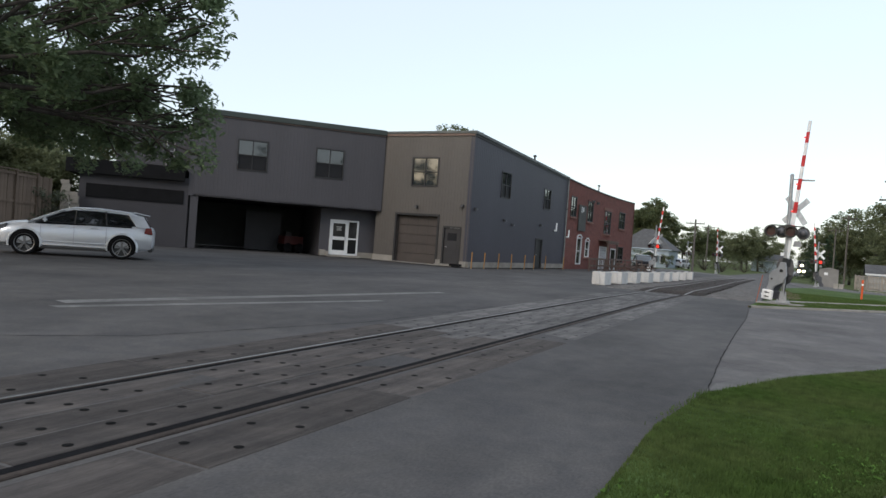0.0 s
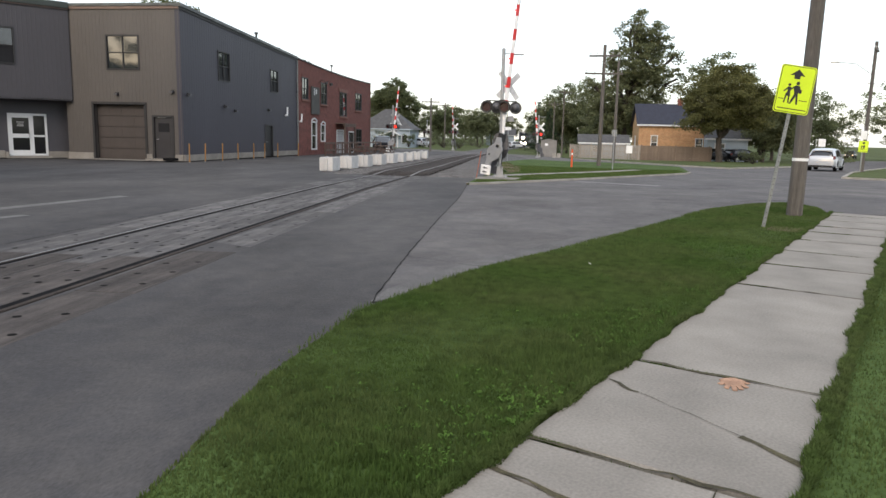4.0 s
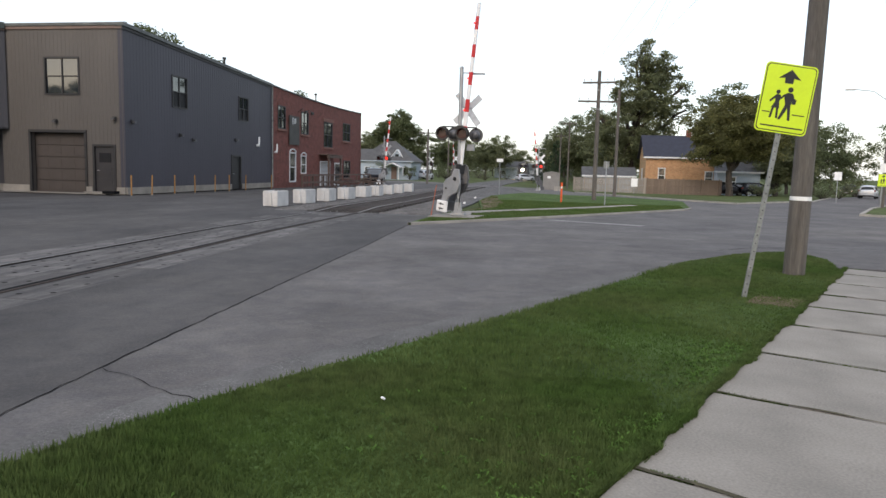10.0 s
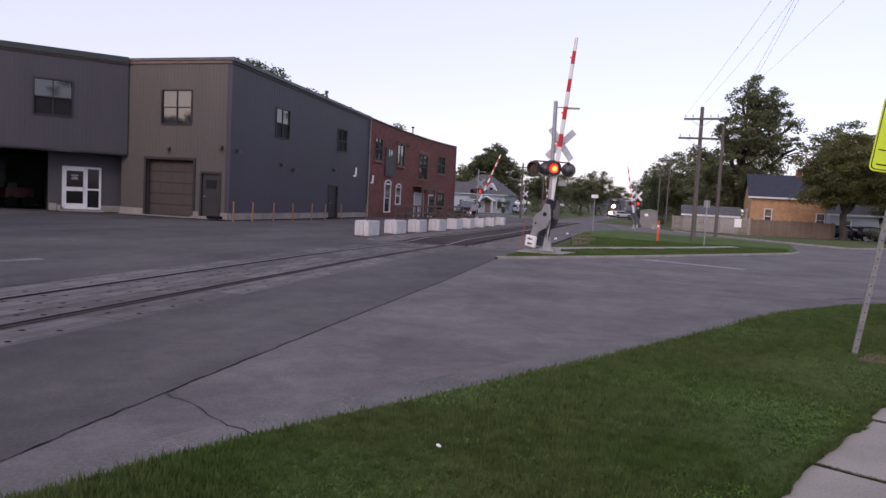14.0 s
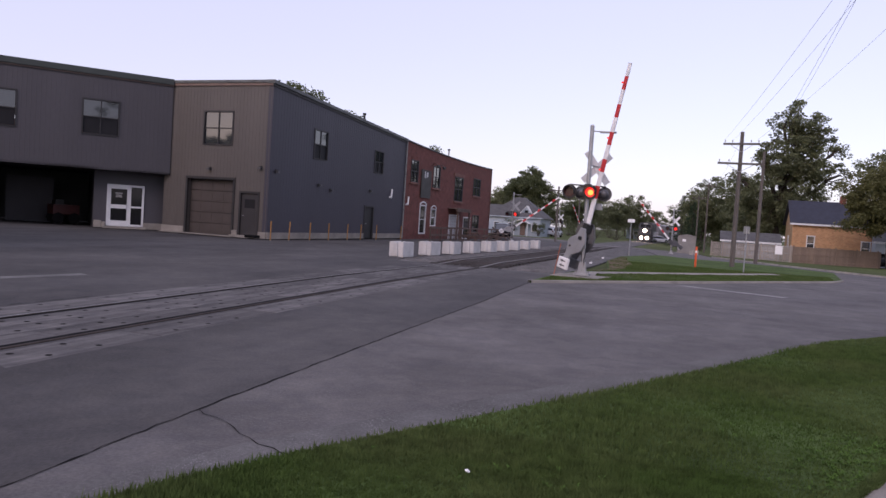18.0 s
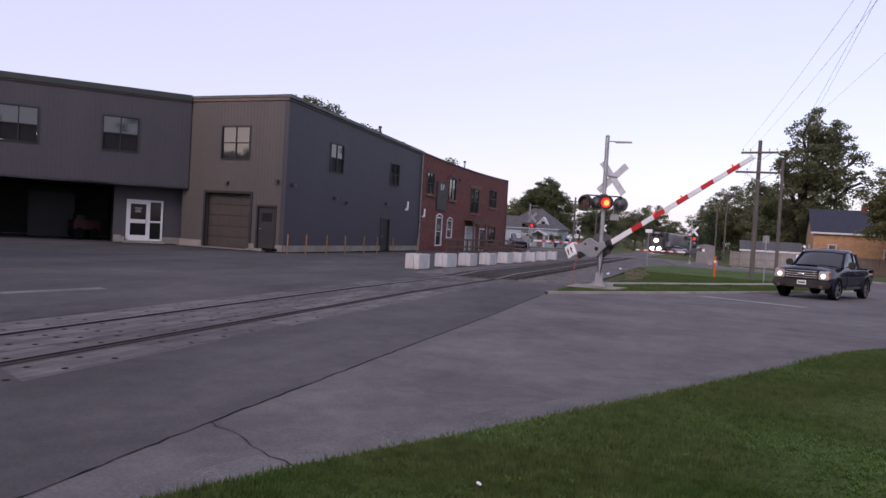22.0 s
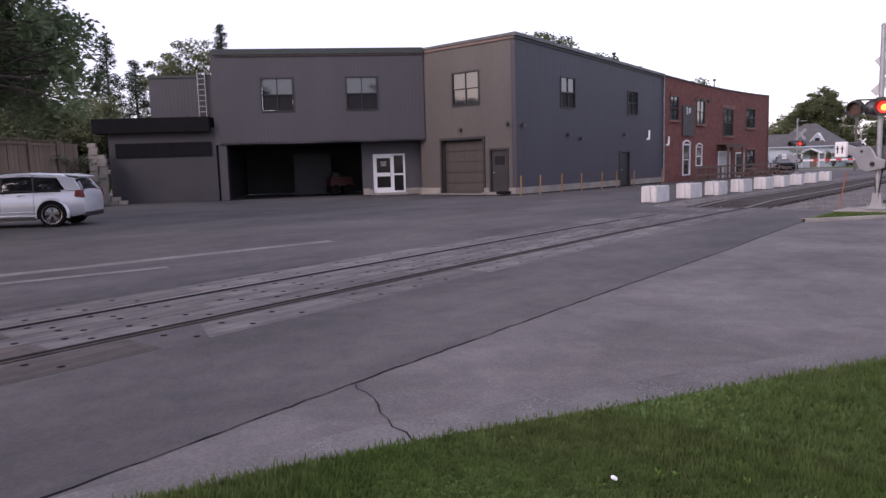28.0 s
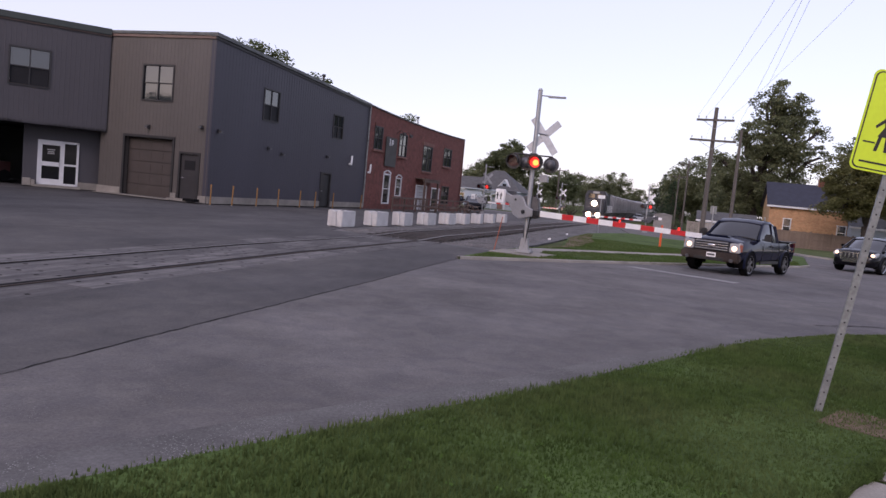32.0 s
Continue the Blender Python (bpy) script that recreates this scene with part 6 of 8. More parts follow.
def wheel(parent, x, y, r, w, rim_mat, spokes=5):
    side = 1 if y > 0 else -1
    wl = empty("wheel", pose(x, y, r), "", "")
    wl.parent = parent
    bm = bm_new()
    prof = [(r * 0.76, -w / 2), (r * 0.93, -w / 2), (r, -w / 2 + 0.04), (r, w / 2 - 0.04), (r * 0.93, w / 2), (r * 0.76, w / 2)]
    n = 28
    rows = [[bm.verts.new((q * math.cos(2 * math.pi * i / n), yy, q * math.sin(2 * math.pi * i / n))) for q, yy in prof] for i in range(n)]
    for i in range(n):
        for j in range(len(prof)):
            bm.faces.new((rows[i][j], rows[i][(j + 1) % len(prof)], rows[(i + 1) % n][(j + 1) % len(prof)], rows[(i + 1) % n][j]))
    bmesh.ops.recalc_face_normals(bm, faces=bm.faces[:])
    part("tyre", bm, RUBBER, wl, smooth=True)
    bm = bm_new()
    rod(bm, (0, side * w * 0.1, 0), (0, side * w * 0.2, 0), r * 0.74, n=24)
    part("brake_disc", bm, BLACK, wl)
    bm = bm_new()
    for i in range(spokes):
        a = 360 * i / spokes
        for da in (-8, 8):
            q = pose(0, 0, 0, 0, a + da, 0)
            box(bm, q @ Vector((0, side * w * 0.36, r * 0.42)), (r * 0.09, 0.025, r * 0.68), tilt=q)
    rod(bm, (0, side * w * 0.28, 0), (0, side * w * 0.42, 0), r * 0.16, n=14)
    k = 28
    for i in range(k):
        a0, a1 = 2 * math.pi * i / k, 2 * math.pi * (i + 1) / k
        vs = [bm.verts.new((q * math.sin(a), side * yy, q * math.cos(a))) for a, q, yy in ((a0, r * 0.7, w * 0.44), (a1, r * 0.7, w * 0.44), (a1, r * 0.79, w * 0.5), (a0, r * 0.79, w * 0.5))]
        bm.faces.new(vs)
    part("rim", bm, rim_mat, wl)
    return wl


def wheel_arches(body, xs, r, mat, half=0.965, hub=0.38):
    """A dark wheel well behind each tyre and the rounded lip of the wing over it."""
    for x in xs:
        for side in (1, -1):
            bm = bm_new()
            n = 22
            prev = None
            for i in range(n + 1):
                a = radians(-18 + 216 * i / n)
                v = [bm.verts.new((x + q * math.cos(a), side * yy, hub + q * math.sin(a))) for q, yy in ((r * 0.5, half + 0.002), (r, half + 0.004), (r, half - 0.3), (r * 0.5, half - 0.3))]
                if prev:
                    for j in range(4):
                        bm.faces.new((prev[j], prev[(j + 1) % 4], v[(j + 1) % 4], v[j]))
                prev = v
            bmesh.ops.recalc_face_normals(bm, faces=bm.faces[:])
            part("wheel_well", bm, RUBBER, body)
            bm = bm_new()
            prev = None
            for i in range(n + 1):
                a = radians(-14 + 208 * i / n)
                v = [bm.verts.new((x + q * math.cos(a), side * yy, hub + q * math.sin(a))) for q, yy in ((r, half - 0.02), (r * 1.01, half + 0.022), (r * 1.05, half + 0.022), (r * 1.16, half - 0.03))]
                if prev:
                    for j in range(3):
                        bm.faces.new((prev[j], prev[j + 1], v[j + 1], v[j]))
                prev = v
            bmesh.ops.recalc_face_normals(bm, faces=bm.faces[:])
            part("wheel_arch", bm, mat, body, smooth=True)


def suv(m, paint, label, rim=CHROME, name="suv", lit=False, category="car"):
    """A five-door crossover, front along +x."""
    c = empty(name, m, label, category)
    bm = bm_new()
    loft(bm, [body_ring(x, w, z0, z1, wt) for x, w, z0, z1, wt in ((-2.36, 0.7, 0.5, 0.95, 0.68), (-2.3, 0.84, 0.36, 1.07, 0.8), (-1.95, 0.94, 0.3, 1.14, 0.88), (-0.6, 0.96, 0.26, 1.12, 0.9), (0.6, 0.96, 0.26, 1.08, 0.9), (1.0, 0.955, 0.26, 1.07, 0.89), (1.5, 0.95, 0.27, 1.06, 0.87), (1.9, 0.93, 0.28, 1.01, 0.83), (2.18, 0.88, 0.29, 0.93, 0.76), (2.32, 0.78, 0.3, 0.8, 0.66), (2.4, 0.6, 0.36, 0.66, 0.5))])
    body = part("body", bm, paint, c, smooth=True)
    bm = bm_new()
    loft(bm, [glass_ring(x, wb, wt, z0, z1) for x, wb, wt, z0, z1 in ((-2.22, 0.8, 0.7, 1.05, 1.12), (-1.98, 0.84, 0.67, 1.05, 1.45), (-1.6, 0.88, 0.67, 1.05, 1.54), (-0.6, 0.9, 0.71, 1.05, 1.6), (0.1, 0.9, 0.71, 1.03, 1.58), (0.6, 0.89, 0.68, 1.02, 1.43), (1.05, 0.88, 0.74, 1.01, 1.19), (1.35, 0.86, 0.8, 1.0, 1.04))])
    part("cabin_glass", bm, CAR_GLASS, c, smooth=True)
    bm = bm_new()
    loft(bm, [[(x, sg * w, z) for sg, w, z in ((1, wt * 1.03, zt - 0.07), (1, wt * 0.96, zt + 0.012), (1, wt * 0.4, zt + 0.05), (-1, wt * 0.4, zt + 0.05), (-1, wt * 0.96, zt + 0.012), (-1, wt * 1.03, zt - 0.07))] for x, wt, zt in ((-2.02, 0.68, 1.43), (-1.6, 0.7, 1.54), (-0.6, 0.74, 1.6), (0.1, 0.74, 1.58), (0.42, 0.72, 1.5))])
    part("roof", bm, paint, c, smooth=True)
    for sg in (1, -1):
        for p, q, r in (((1.36, 0.86, 1.03), (0.36, 0.73, 1.5), 0.045), ((0.02, 0.905, 1.06), (0.0, 0.74, 1.52), 0.022), ((-0.92, 0.9, 1.08), (-0.86, 0.74, 1.54), 0.022)):
            bm = bm_new()
            rod(bm, (p[0], sg * p[1], p[2]), (q[0], sg * q[1], q[2]), r, n=8)
            part("pillar", bm, BLACK if r < 0.03 else paint, c)
        bm = bm_new()
        quarter = [(-2.25, 0.83, 1.06), (-1.82, 0.89, 1.09), (-1.5, 0.735, 1.54), (-2.0, 0.68, 1.46)]
        loft(bm, [[(x, sg * (y + d), z) for x, y, z in quarter] for d in (-0.06, 0.014)])
        soften(bm, 0.012, 1)
        part("rear_pillar", bm, paint, c)
        bm = bm_new()
        box(bm, (-0.15, sg * 0.905, 1.095), (3.0, 0.02, 0.016))
        part("belt_trim", bm, BLACK, c)
    bm = bm_new()
    prism(bm, [(-2.17, 1.48), (-1.7, 1.56), (-1.7, 1.595), (-2.15, 1.515)], "y", -0.6, 0.6)
    soften(bm, 0.01, 1)
    part("spoiler", bm, paint, c)
    for s in (1, -1):
        bm = bm_new()
        box(bm, (0.86, s * 1.01, 1.15), (0.12, 0.2, 0.14))
        soften(bm, 0.04, 2)
        part("wing_mirror", bm, paint, c, smooth=True)
        for x in (-0.55, 0.4):
            bm = bm_new()
            box(bm, (x, s * 0.962, 0.97), (0.2, 0.03, 0.032))
            soften(bm, 0.01, 1)
            part("door_handle", bm, paint, c)
        for x in (0.98, 0.03, -0.92):
            bm = bm_new()
            box(bm, (x, s * 0.958, 0.72), (0.007, 0.006, 0.62))
            part("door_seam", bm, LAMP_BACK, c)
        for z, w in ((0.47, 0.03), (0.36, 0.05)):
            bm = bm_new()
            box(bm, (0.0, s * 0.955, z), (1.9, 0.03, w))
            soften(bm, 0.01, 1)
            part("side_moulding", bm, paint, c)
        bm = bm_new()
        box(bm, (0.0, s * 0.94, 0.26), (1.95, 0.05, 0.07))
        part("sill", bm, BLACK, c)
        bm = bm_new()
        prism(bm, [(-2.33, 0.86), (-2.06, 0.9), (-2.1, 1.08), (-2.28, 1.1)], "y", s * 0.66, s * 0.925)
        soften(bm, 0.02, 1)
        part("tail_lamp", bm, TAIL_RED, c)
        bm = bm_new()
        prism(bm, [(1.95, 0.82), (2.28, 0.74), (2.25, 0.86), (1.92, 0.97)], "y", s * 0.6, s * 0.9)
        soften(bm, 0.02, 1)
        lamp = part("headlamp", bm, GALV if lit else LAMP_BACK, c)
        if lit:
            bm = bm_new()
            bmesh.ops.create_uvsphere(bm, u_segments=12, v_segments=8, radius=0.085, matrix=Matrix.Translation((2.26, s * 0.74, 0.84)) @ Matrix.Diagonal((0.5, 1.0, 0.8, 1)))
            part("lamp_bulb", bm, HEADLIGHT, lamp, "glowing headlamp", smooth=True)
    bm = bm_new()
    box(bm, (-2.27, 0, 0.36), (0.14, 1.5, 0.16))
    soften(bm, 0.03, 1)
    part("bumper", bm, BLACK, c)
    bm = bm_new()
    box(bm, (-2.31, 0, 0.88), (0.03, 0.36, 0.15))
    part("number_plate", bm, CAR_BLUE, c, "dark number plate")
    bm = bm_new()
    box(bm, (2.37, 0, 0.55), (0.08, 0.95, 0.24))
    soften(bm, 0.03, 1)
    grille = part("grille", bm, BLACK, c)
    if lit:
        bm = bm_new()
        prism(bm, [(-0.56, 0.52), (0.56, 0.52), (0.6, 0.92), (-0.6, 0.92)], "x", 2.2, 2.4)
        soften(bm, 0.03, 2)
        part("grille_surround", bm, CHROME, grille, "broad chrome grille")
        for k in range(6):
            bm = bm_new()
            box(bm, (2.405, -0.42 + k * 0.168, 0.72), (0.012, 0.09, 0.3))
            part("grille_slot", bm, BLACK, grille)
    for dz in (-0.06, 0.0, 0.06):
        bm = bm_new()
        box(bm, (2.415, 0, 0.55 + dz), (0.012, 0.9, 0.022))
        part("grille_bar", bm, CHROME, grille)
    wheel_arches(c, (1.41, -1.41), 0.43, paint)
    for x in (1.41, -1.41):
        for s in (0.86, -0.86):
            wheel(c, x, s, 0.385, 0.25, rim)
    return c


HEAD_SUV = math.degrees(math.atan2(-2.1, -1.85))
suv(pose(-22.58, 13.62, 0.0, 0, 0, HEAD_SUV), CAR_SILVER, "silver crossover parked in the yard beside the wooden fence", DARK_RIM)


def pickup(m):
    c = empty("pickup_truck", m, "dark blue pickup truck with lit headlamps waiting at the crossing", "pickup truck")
    bm = bm_new()
    loft(bm, [body_ring(x, w, z0, z1, wt, cr) for x, w, z0, z1, wt, cr in ((0.62, 0.985, 0.45, 1.21, 0.95, 0.05), (1.2, 0.99, 0.45, 1.21, 0.94, 0.06), (1.9, 0.99, 0.45, 1.19, 0.92, 0.06), (2.4, 0.975, 0.47, 1.15, 0.9, 0.05), (2.56, 0.95, 0.5, 1.1, 0.88, 0.02))])
    part("bonnet", bm, CAR_BLUE, c, smooth=True)
    bm = bm_new()
    prism(bm, [(-0.42, 1.2), (0.42, 1.2), (0.36, 1.285), (-0.36, 1.285)], "x", 0.95, 2.2)
    soften(bm, 0.035, 2)
    part("bonnet_bulge", bm, CAR_BLUE, c, smooth=True)
    bm = bm_new()
    loft(bm, [body_ring(x, 0.99, 0.45, 1.2, 0.95, 0.0) for x in (-0.9, 0.0, 0.65)])
    part("cab_body", bm, CAR_BLUE, c, smooth=True)
    bm = bm_new()
    loft(bm, [glass_ring(x, wb, wt, z0, z1) for x, wb, wt, z0, z1 in ((-0.92, 0.9, 0.74, 1.15, 1.2), (-0.84, 0.92, 0.74, 1.15, 1.76), (-0.3, 0.92, 0.76, 1.15, 1.86), (0.2, 0.92, 0.76, 1.15, 1.84), (0.45, 0.92, 0.76, 1.15, 1.72), (1.0, 0.91, 0.85, 1.15, 1.25))])
    part("cab_glass", bm, CAR_GLASS, c, smooth=True)
    bm = bm_new()
    loft(bm, [[(x, sg * w, z) for sg, w, z in ((1, wt, zt - 0.06), (1, wt * 0.93, zt + 0.012), (1, wt * 0.4, zt + 0.05), (-1, wt * 0.4, zt + 0.05), (-1, wt * 0.93, zt + 0.012), (-1, wt, zt - 0.06))] for x, wt, zt in ((-0.88, 0.77, 1.73), (-0.3, 0.79, 1.86), (0.2, 0.79, 1.84), (0.44, 0.78, 1.74))])
    part("cab_roof", bm, CAR_BLUE, c, smooth=True)
    for sg in (1, -1):
        for p, q, r in (((1.02, 0.9, 1.19), (0.4, 0.77, 1.74), 0.04), ((-0.8, 0.92, 1.15), (-0.8, 0.76, 1.74), 0.05), ((-0.28, 0.925, 1.15), (-0.28, 0.79, 1.8), 0.025)):
            bm = bm_new()
            rod(bm, (p[0], sg * p[1], p[2]), (q[0], sg * q[1], q[2]), r, n=8)
            part("pillar", bm, CAR_BLUE, c)
        bm = bm_new()
        box(bm, (0.72, sg * 1.13, 1.32), (0.12, 0.26, 0.25))
        soften(bm, 0.04, 2)
        mirror = part("wing_mirror", bm, BLACK, c, smooth=True)
        bm = bm_new()
        box(bm, (0.72, sg * 0.99, 1.24), (0.05, 0.12, 0.05))
        part("mirror_arm", bm, BLACK, mirror)
        bm = bm_new()
        box(bm, (-0.12, sg * 1.0, 1.03), (0.2, 0.03, 0.04))
        part("door_handle", bm, BLACK, c)
        for x in (0.66, -0.28, -0.9):
            bm = bm_new()
            box(bm, (x, sg * 0.99, 0.82), (0.008, 0.008, 0.66))
            part("door_seam", bm, BLACK, c)
        bm = bm_new()
        box(bm, (-1.72, sg * 0.95, 1.212), (1.62, 0.12, 0.045))
        soften(bm, 0.012, 1)
        part("bed_rail", bm, BLACK, c)
        bm = bm_new()
        prism(bm, [(2.4, 0.76), (2.62, 0.76), (2.59, 1.07), (2.38, 1.1)], "y", sg * 0.6, sg * 0.955)
        soften(bm, 0.025, 2)
        lamp = part("headlamp", bm, GALV, c, "clear headlamp with a lit bulb", smooth=True)
        bm = bm_new()
        bmesh.ops.create_uvsphere(bm, u_segments=12, v_segments=8, radius=0.09, matrix=Matrix.Translation((2.605, sg * 0.76, 0.89)) @ Matrix.Diagonal((0.4, 1.0, 1.0, 1)))
        part("lamp_bulb", bm, HEADLIGHT, lamp, "glowing headlamp", smooth=True)
        bm = bm_new()
        box(bm, (2.5, sg * 0.935, 0.92), (0.16, 0.06, 0.24))
        soften(bm, 0.015, 1)
        part("turn_lamp", bm, FADED_ORANGE, lamp, "amber side lamp")
        bm = bm_new()
        box(bm, (-2.58, sg * 0.9, 0.98), (0.04, 0.13, 0.36))
        part("tail_lamp", bm, TAIL_RED, c)
        bm = bm_new()
        box(bm, (0.0, sg * 0.985, 0.46), (1.7, 0.06, 0.1))
        part("sill", bm, BLACK, c)
        bm = bm_new()
        rod(bm, (2.7, sg * 0.74, 0.5), (2.745, sg * 0.74, 0.5), 0.06, n=14)
        part("fog_lamp", bm, LAMP_BACK, c, smooth=True)
    bm = bm_new()
    loft(bm, [body_ring(x, w, 0.52, 1.19, w * 0.97, 0.0) for x, w in ((-2.58, 0.94), (-2.5, 0.98), (-1.5, 0.99), (-0.95, 0.985))])
    part("bed", bm, CAR_BLUE, c, smooth=True)
    bm = bm_new()
    box(bm, (-1.72, 0, 1.2), (1.6, 1.72, 0.02))
    part("bed_cover", bm, BLACK, c)
    bm = bm_new()
    prism(bm, [(-0.6, 0.76), (0.6, 0.76), (0.58, 1.1), (-0.58, 1.1)], "x", 2.5, 2.61)
    soften(bm, 0.03, 2)
    grille = part("grille", bm, BLACK, c)
    for dz in (-0.12, -0.04, 0.04, 0.12):
        bm = bm_new()
        box(bm, (2.617, 0, 0.93 + dz), (0.03, 1.1, 0.03))
        soften(bm, 0.008, 1)
        part("grille_bar", bm, CHROME if dz in (-0.04, 0.04) else GALV, grille)
    bm = bm_new()
    bmesh.ops.create_uvsphere(bm, u_segments=12, v_segments=6, radius=0.085, matrix=Matrix.Translation((2.64, 0, 0.93)) @ Matrix.Diagonal((0.2, 1.35, 0.6, 1)))
    part("badge", bm, CHROME, c, smooth=True)
    bm = bm_new()
    prism(bm, [(-0.97, 0.44), (0.97, 0.44), (0.99, 0.68), (0.9, 0.74), (-0.9, 0.74), (-0.99, 0.68)], "x", 2.46, 2.73)
    soften(bm, 0.045, 2)
    bumper = part("bumper", bm, RAIL, c, "dark brownish bumper", smooth=True)
    bm = bm_new()
    box(bm, (2.735, 0, 0.5), (0.02, 1.0, 0.1))
    part("air_intake", bm, BLACK, bumper)
    bm = bm_new()
    box(bm, (2.745, 0.08, 0.63), (0.015, 0.31, 0.15))
    part("number_plate", bm, WHITE, c, "white number plate")
    bm = bm_new()
    box(bm, (2.755, 0.08, 0.63), (0.006, 0.24, 0.06))
    part("plate_bar", bm, LAMP_BACK, c)
    bm = bm_new()
    box(bm, (-2.62, 0, 0.57), (0.14, 1.8, 0.18))
    part("rear_bumper", bm, CHROME, c)
    for sg in (-0.4, 0.4):
        bm = bm_new()
        box(bm, (0.1, sg, 0.5), (4.8, 0.12, 0.14))
        part("chassis_rail", bm, BLACK, c)
    for x in (1.72, -1.62):
        for y in (0.88, -0.88):
            wheel(c, x, y, 0.4, 0.26, DARK_RIM, 6)
    wheel_arches(c, (1.72, -1.62), 0.455, CAR_BLUE, 0.992, 0.4)
    return c


STREET_HEAD = math.degrees(math.atan2(-0.866, -0.5))
TRUCK_HEAD = math.degrees(math.atan2(-0.907, -0.42)) - STREET_HEAD
TRUCK_END = Vector((4.42, 32.7, 0))
STREET_DIR = Vector((0.47, 0.883, 0))
truck = pickup(pose(*TRUCK_END, 0, 0, STREET_HEAD))
for piece in truck.children_recursive:  # a light, compact model
    if piece.data:
        piece.data.transform(Matrix.Scale(0.94, 4))
    piece.matrix_basis.translation = piece.matrix_basis.translation * 0.94
follower = suv(pose(10, 40, 0, 0, 0, STREET_HEAD), CAR_BLACK, "large black car with lit headlamps following the pickup", CHROME, "car", True)
sedan = suv(pose(30, 77, gz(77), 0, 0, 62), CAR_SILVER, "silver car driving away along the street", CHROME, "car")
parked = suv(pose(-17.7, 75.5, gz(75.5, -17.7), 0, 0, -73), CAR_BLACK, "black car parked beside the brick workshop", CHROME, "car")
for x, y, r, paint, lab in ((-22.6, 126.5, 78, CAR_SILVER, "silver car parked by the pale house"), (-34, 116, 170, CAR_BLUE, "dark car parked near the far houses"), (-8, 180, 30, CAR_SILVER, "distant pale car near the crossing"), (20, 92, 20, CAR_BLACK, "dark car in the driveway under the tree"), (23.5, 93, 25, CAR_BLACK, "dark car in the driveway beside the house")):
    suv(pose(x, y, gz(y, x), 0, 0, r), paint, lab, CHROME, "car")


# ---- train ----
def locomotive(m):
    c = empty("locomotive", m, "dark diesel locomotive with bright headlights", "locomotive")
    bm = bm_new()
    prism(bm, [(-1.3, 1.5), (1.3, 1.5), (1.3, 3.0), (1.15, 3.3), (-1.15, 3.3), (-1.3, 3.0)], "x", 6.8, 8.4)
    soften(bm, 0.12, 2)
    part("nose", bm, LOCO_DARK, c)
    bm = bm_new()
    prism(bm, [(-1.5, 1.5), (1.5, 1.5), (1.5, 3.9), (1.2, 4.5), (-1.2, 4.5), (-1.5, 3.9)], "x", 4.6, 6.9)
    soften(bm, 0.08, 2)
    part("cab", bm, LOCO_DARK, c)
    bm = bm_new()
    box(bm, (6.95, 0, 4.25), (0.12, 0.9, 0.28))
    part("number_board", bm, CABINET_GREY, c, "pale number board")
    for s in (-0.62, 0.62):
        bm = bm_new()
        box(bm, (6.91, s, 3.75), (0.04, 0.9, 0.6))
        part("windscreen", bm, GLASS, c)
    bm = bm_new()
    box(bm, (-2.0, 0, 3.0), (13.0, 1.9, 2.9))
    soften(bm, 0.1, 2)
    part("hood", bm, LOCO_DARK, c)
    bm = bm_new()
    box(bm, (0, 0, 1.4), (17.5, 3.0, 0.25))
    part("deck", bm, BLACK, c)
    bm = bm_new()
    prism(bm, [(-1.4, 0.25), (1.4, 0.25), (1.3, 1.3), (-1.3, 1.3)], "x", 8.5, 8.8)
    part("pilot", bm, LOCO_DARK, c)
    for x in (-5.5, 5.5):
        bm = bm_new()
        box(bm, (x, 0, 0.75), (4.2, 2.4, 0.5))
        for dx in (-1.5, 0, 1.5):
            for s in (-0.8, 0.8):
                rod(bm, (x + dx, s - 0.07, 0.5), (x + dx, s + 0.07, 0.5), 0.5, n=18)
        part("bogie", bm, BLACK, c)
    # lamp discs drawn oversize, so their bloom is part of the shape
    for p, r in (((8.45, 0.0, 2.7), 0.33), ((8.85, 0.62, 1.1), 0.3), ((8.85, -0.62, 1.1), 0.3)):
        bm = bm_new()
        rod(bm, (p[0] - 0.1, p[1], p[2]), (p[0] + 0.04, p[1], p[2]), r, n=16)
        part("headlight", bm, TRAIN_LAMP, c, "glaring train headlight, its disc enlarged for the bloom")
    bm = bm_new()
    for s in (-1.42, 1.42):
        rod(bm, (-8, s, 2.5), (4.5, s, 2.5), 0.03, n=6)
        for k in range(9):
            rod(bm, (-8 + k * 1.5, s, 1.5), (-8 + k * 1.5, s, 2.5), 0.025, n=6)
    part("handrail", bm, WHITE, c)
    return c


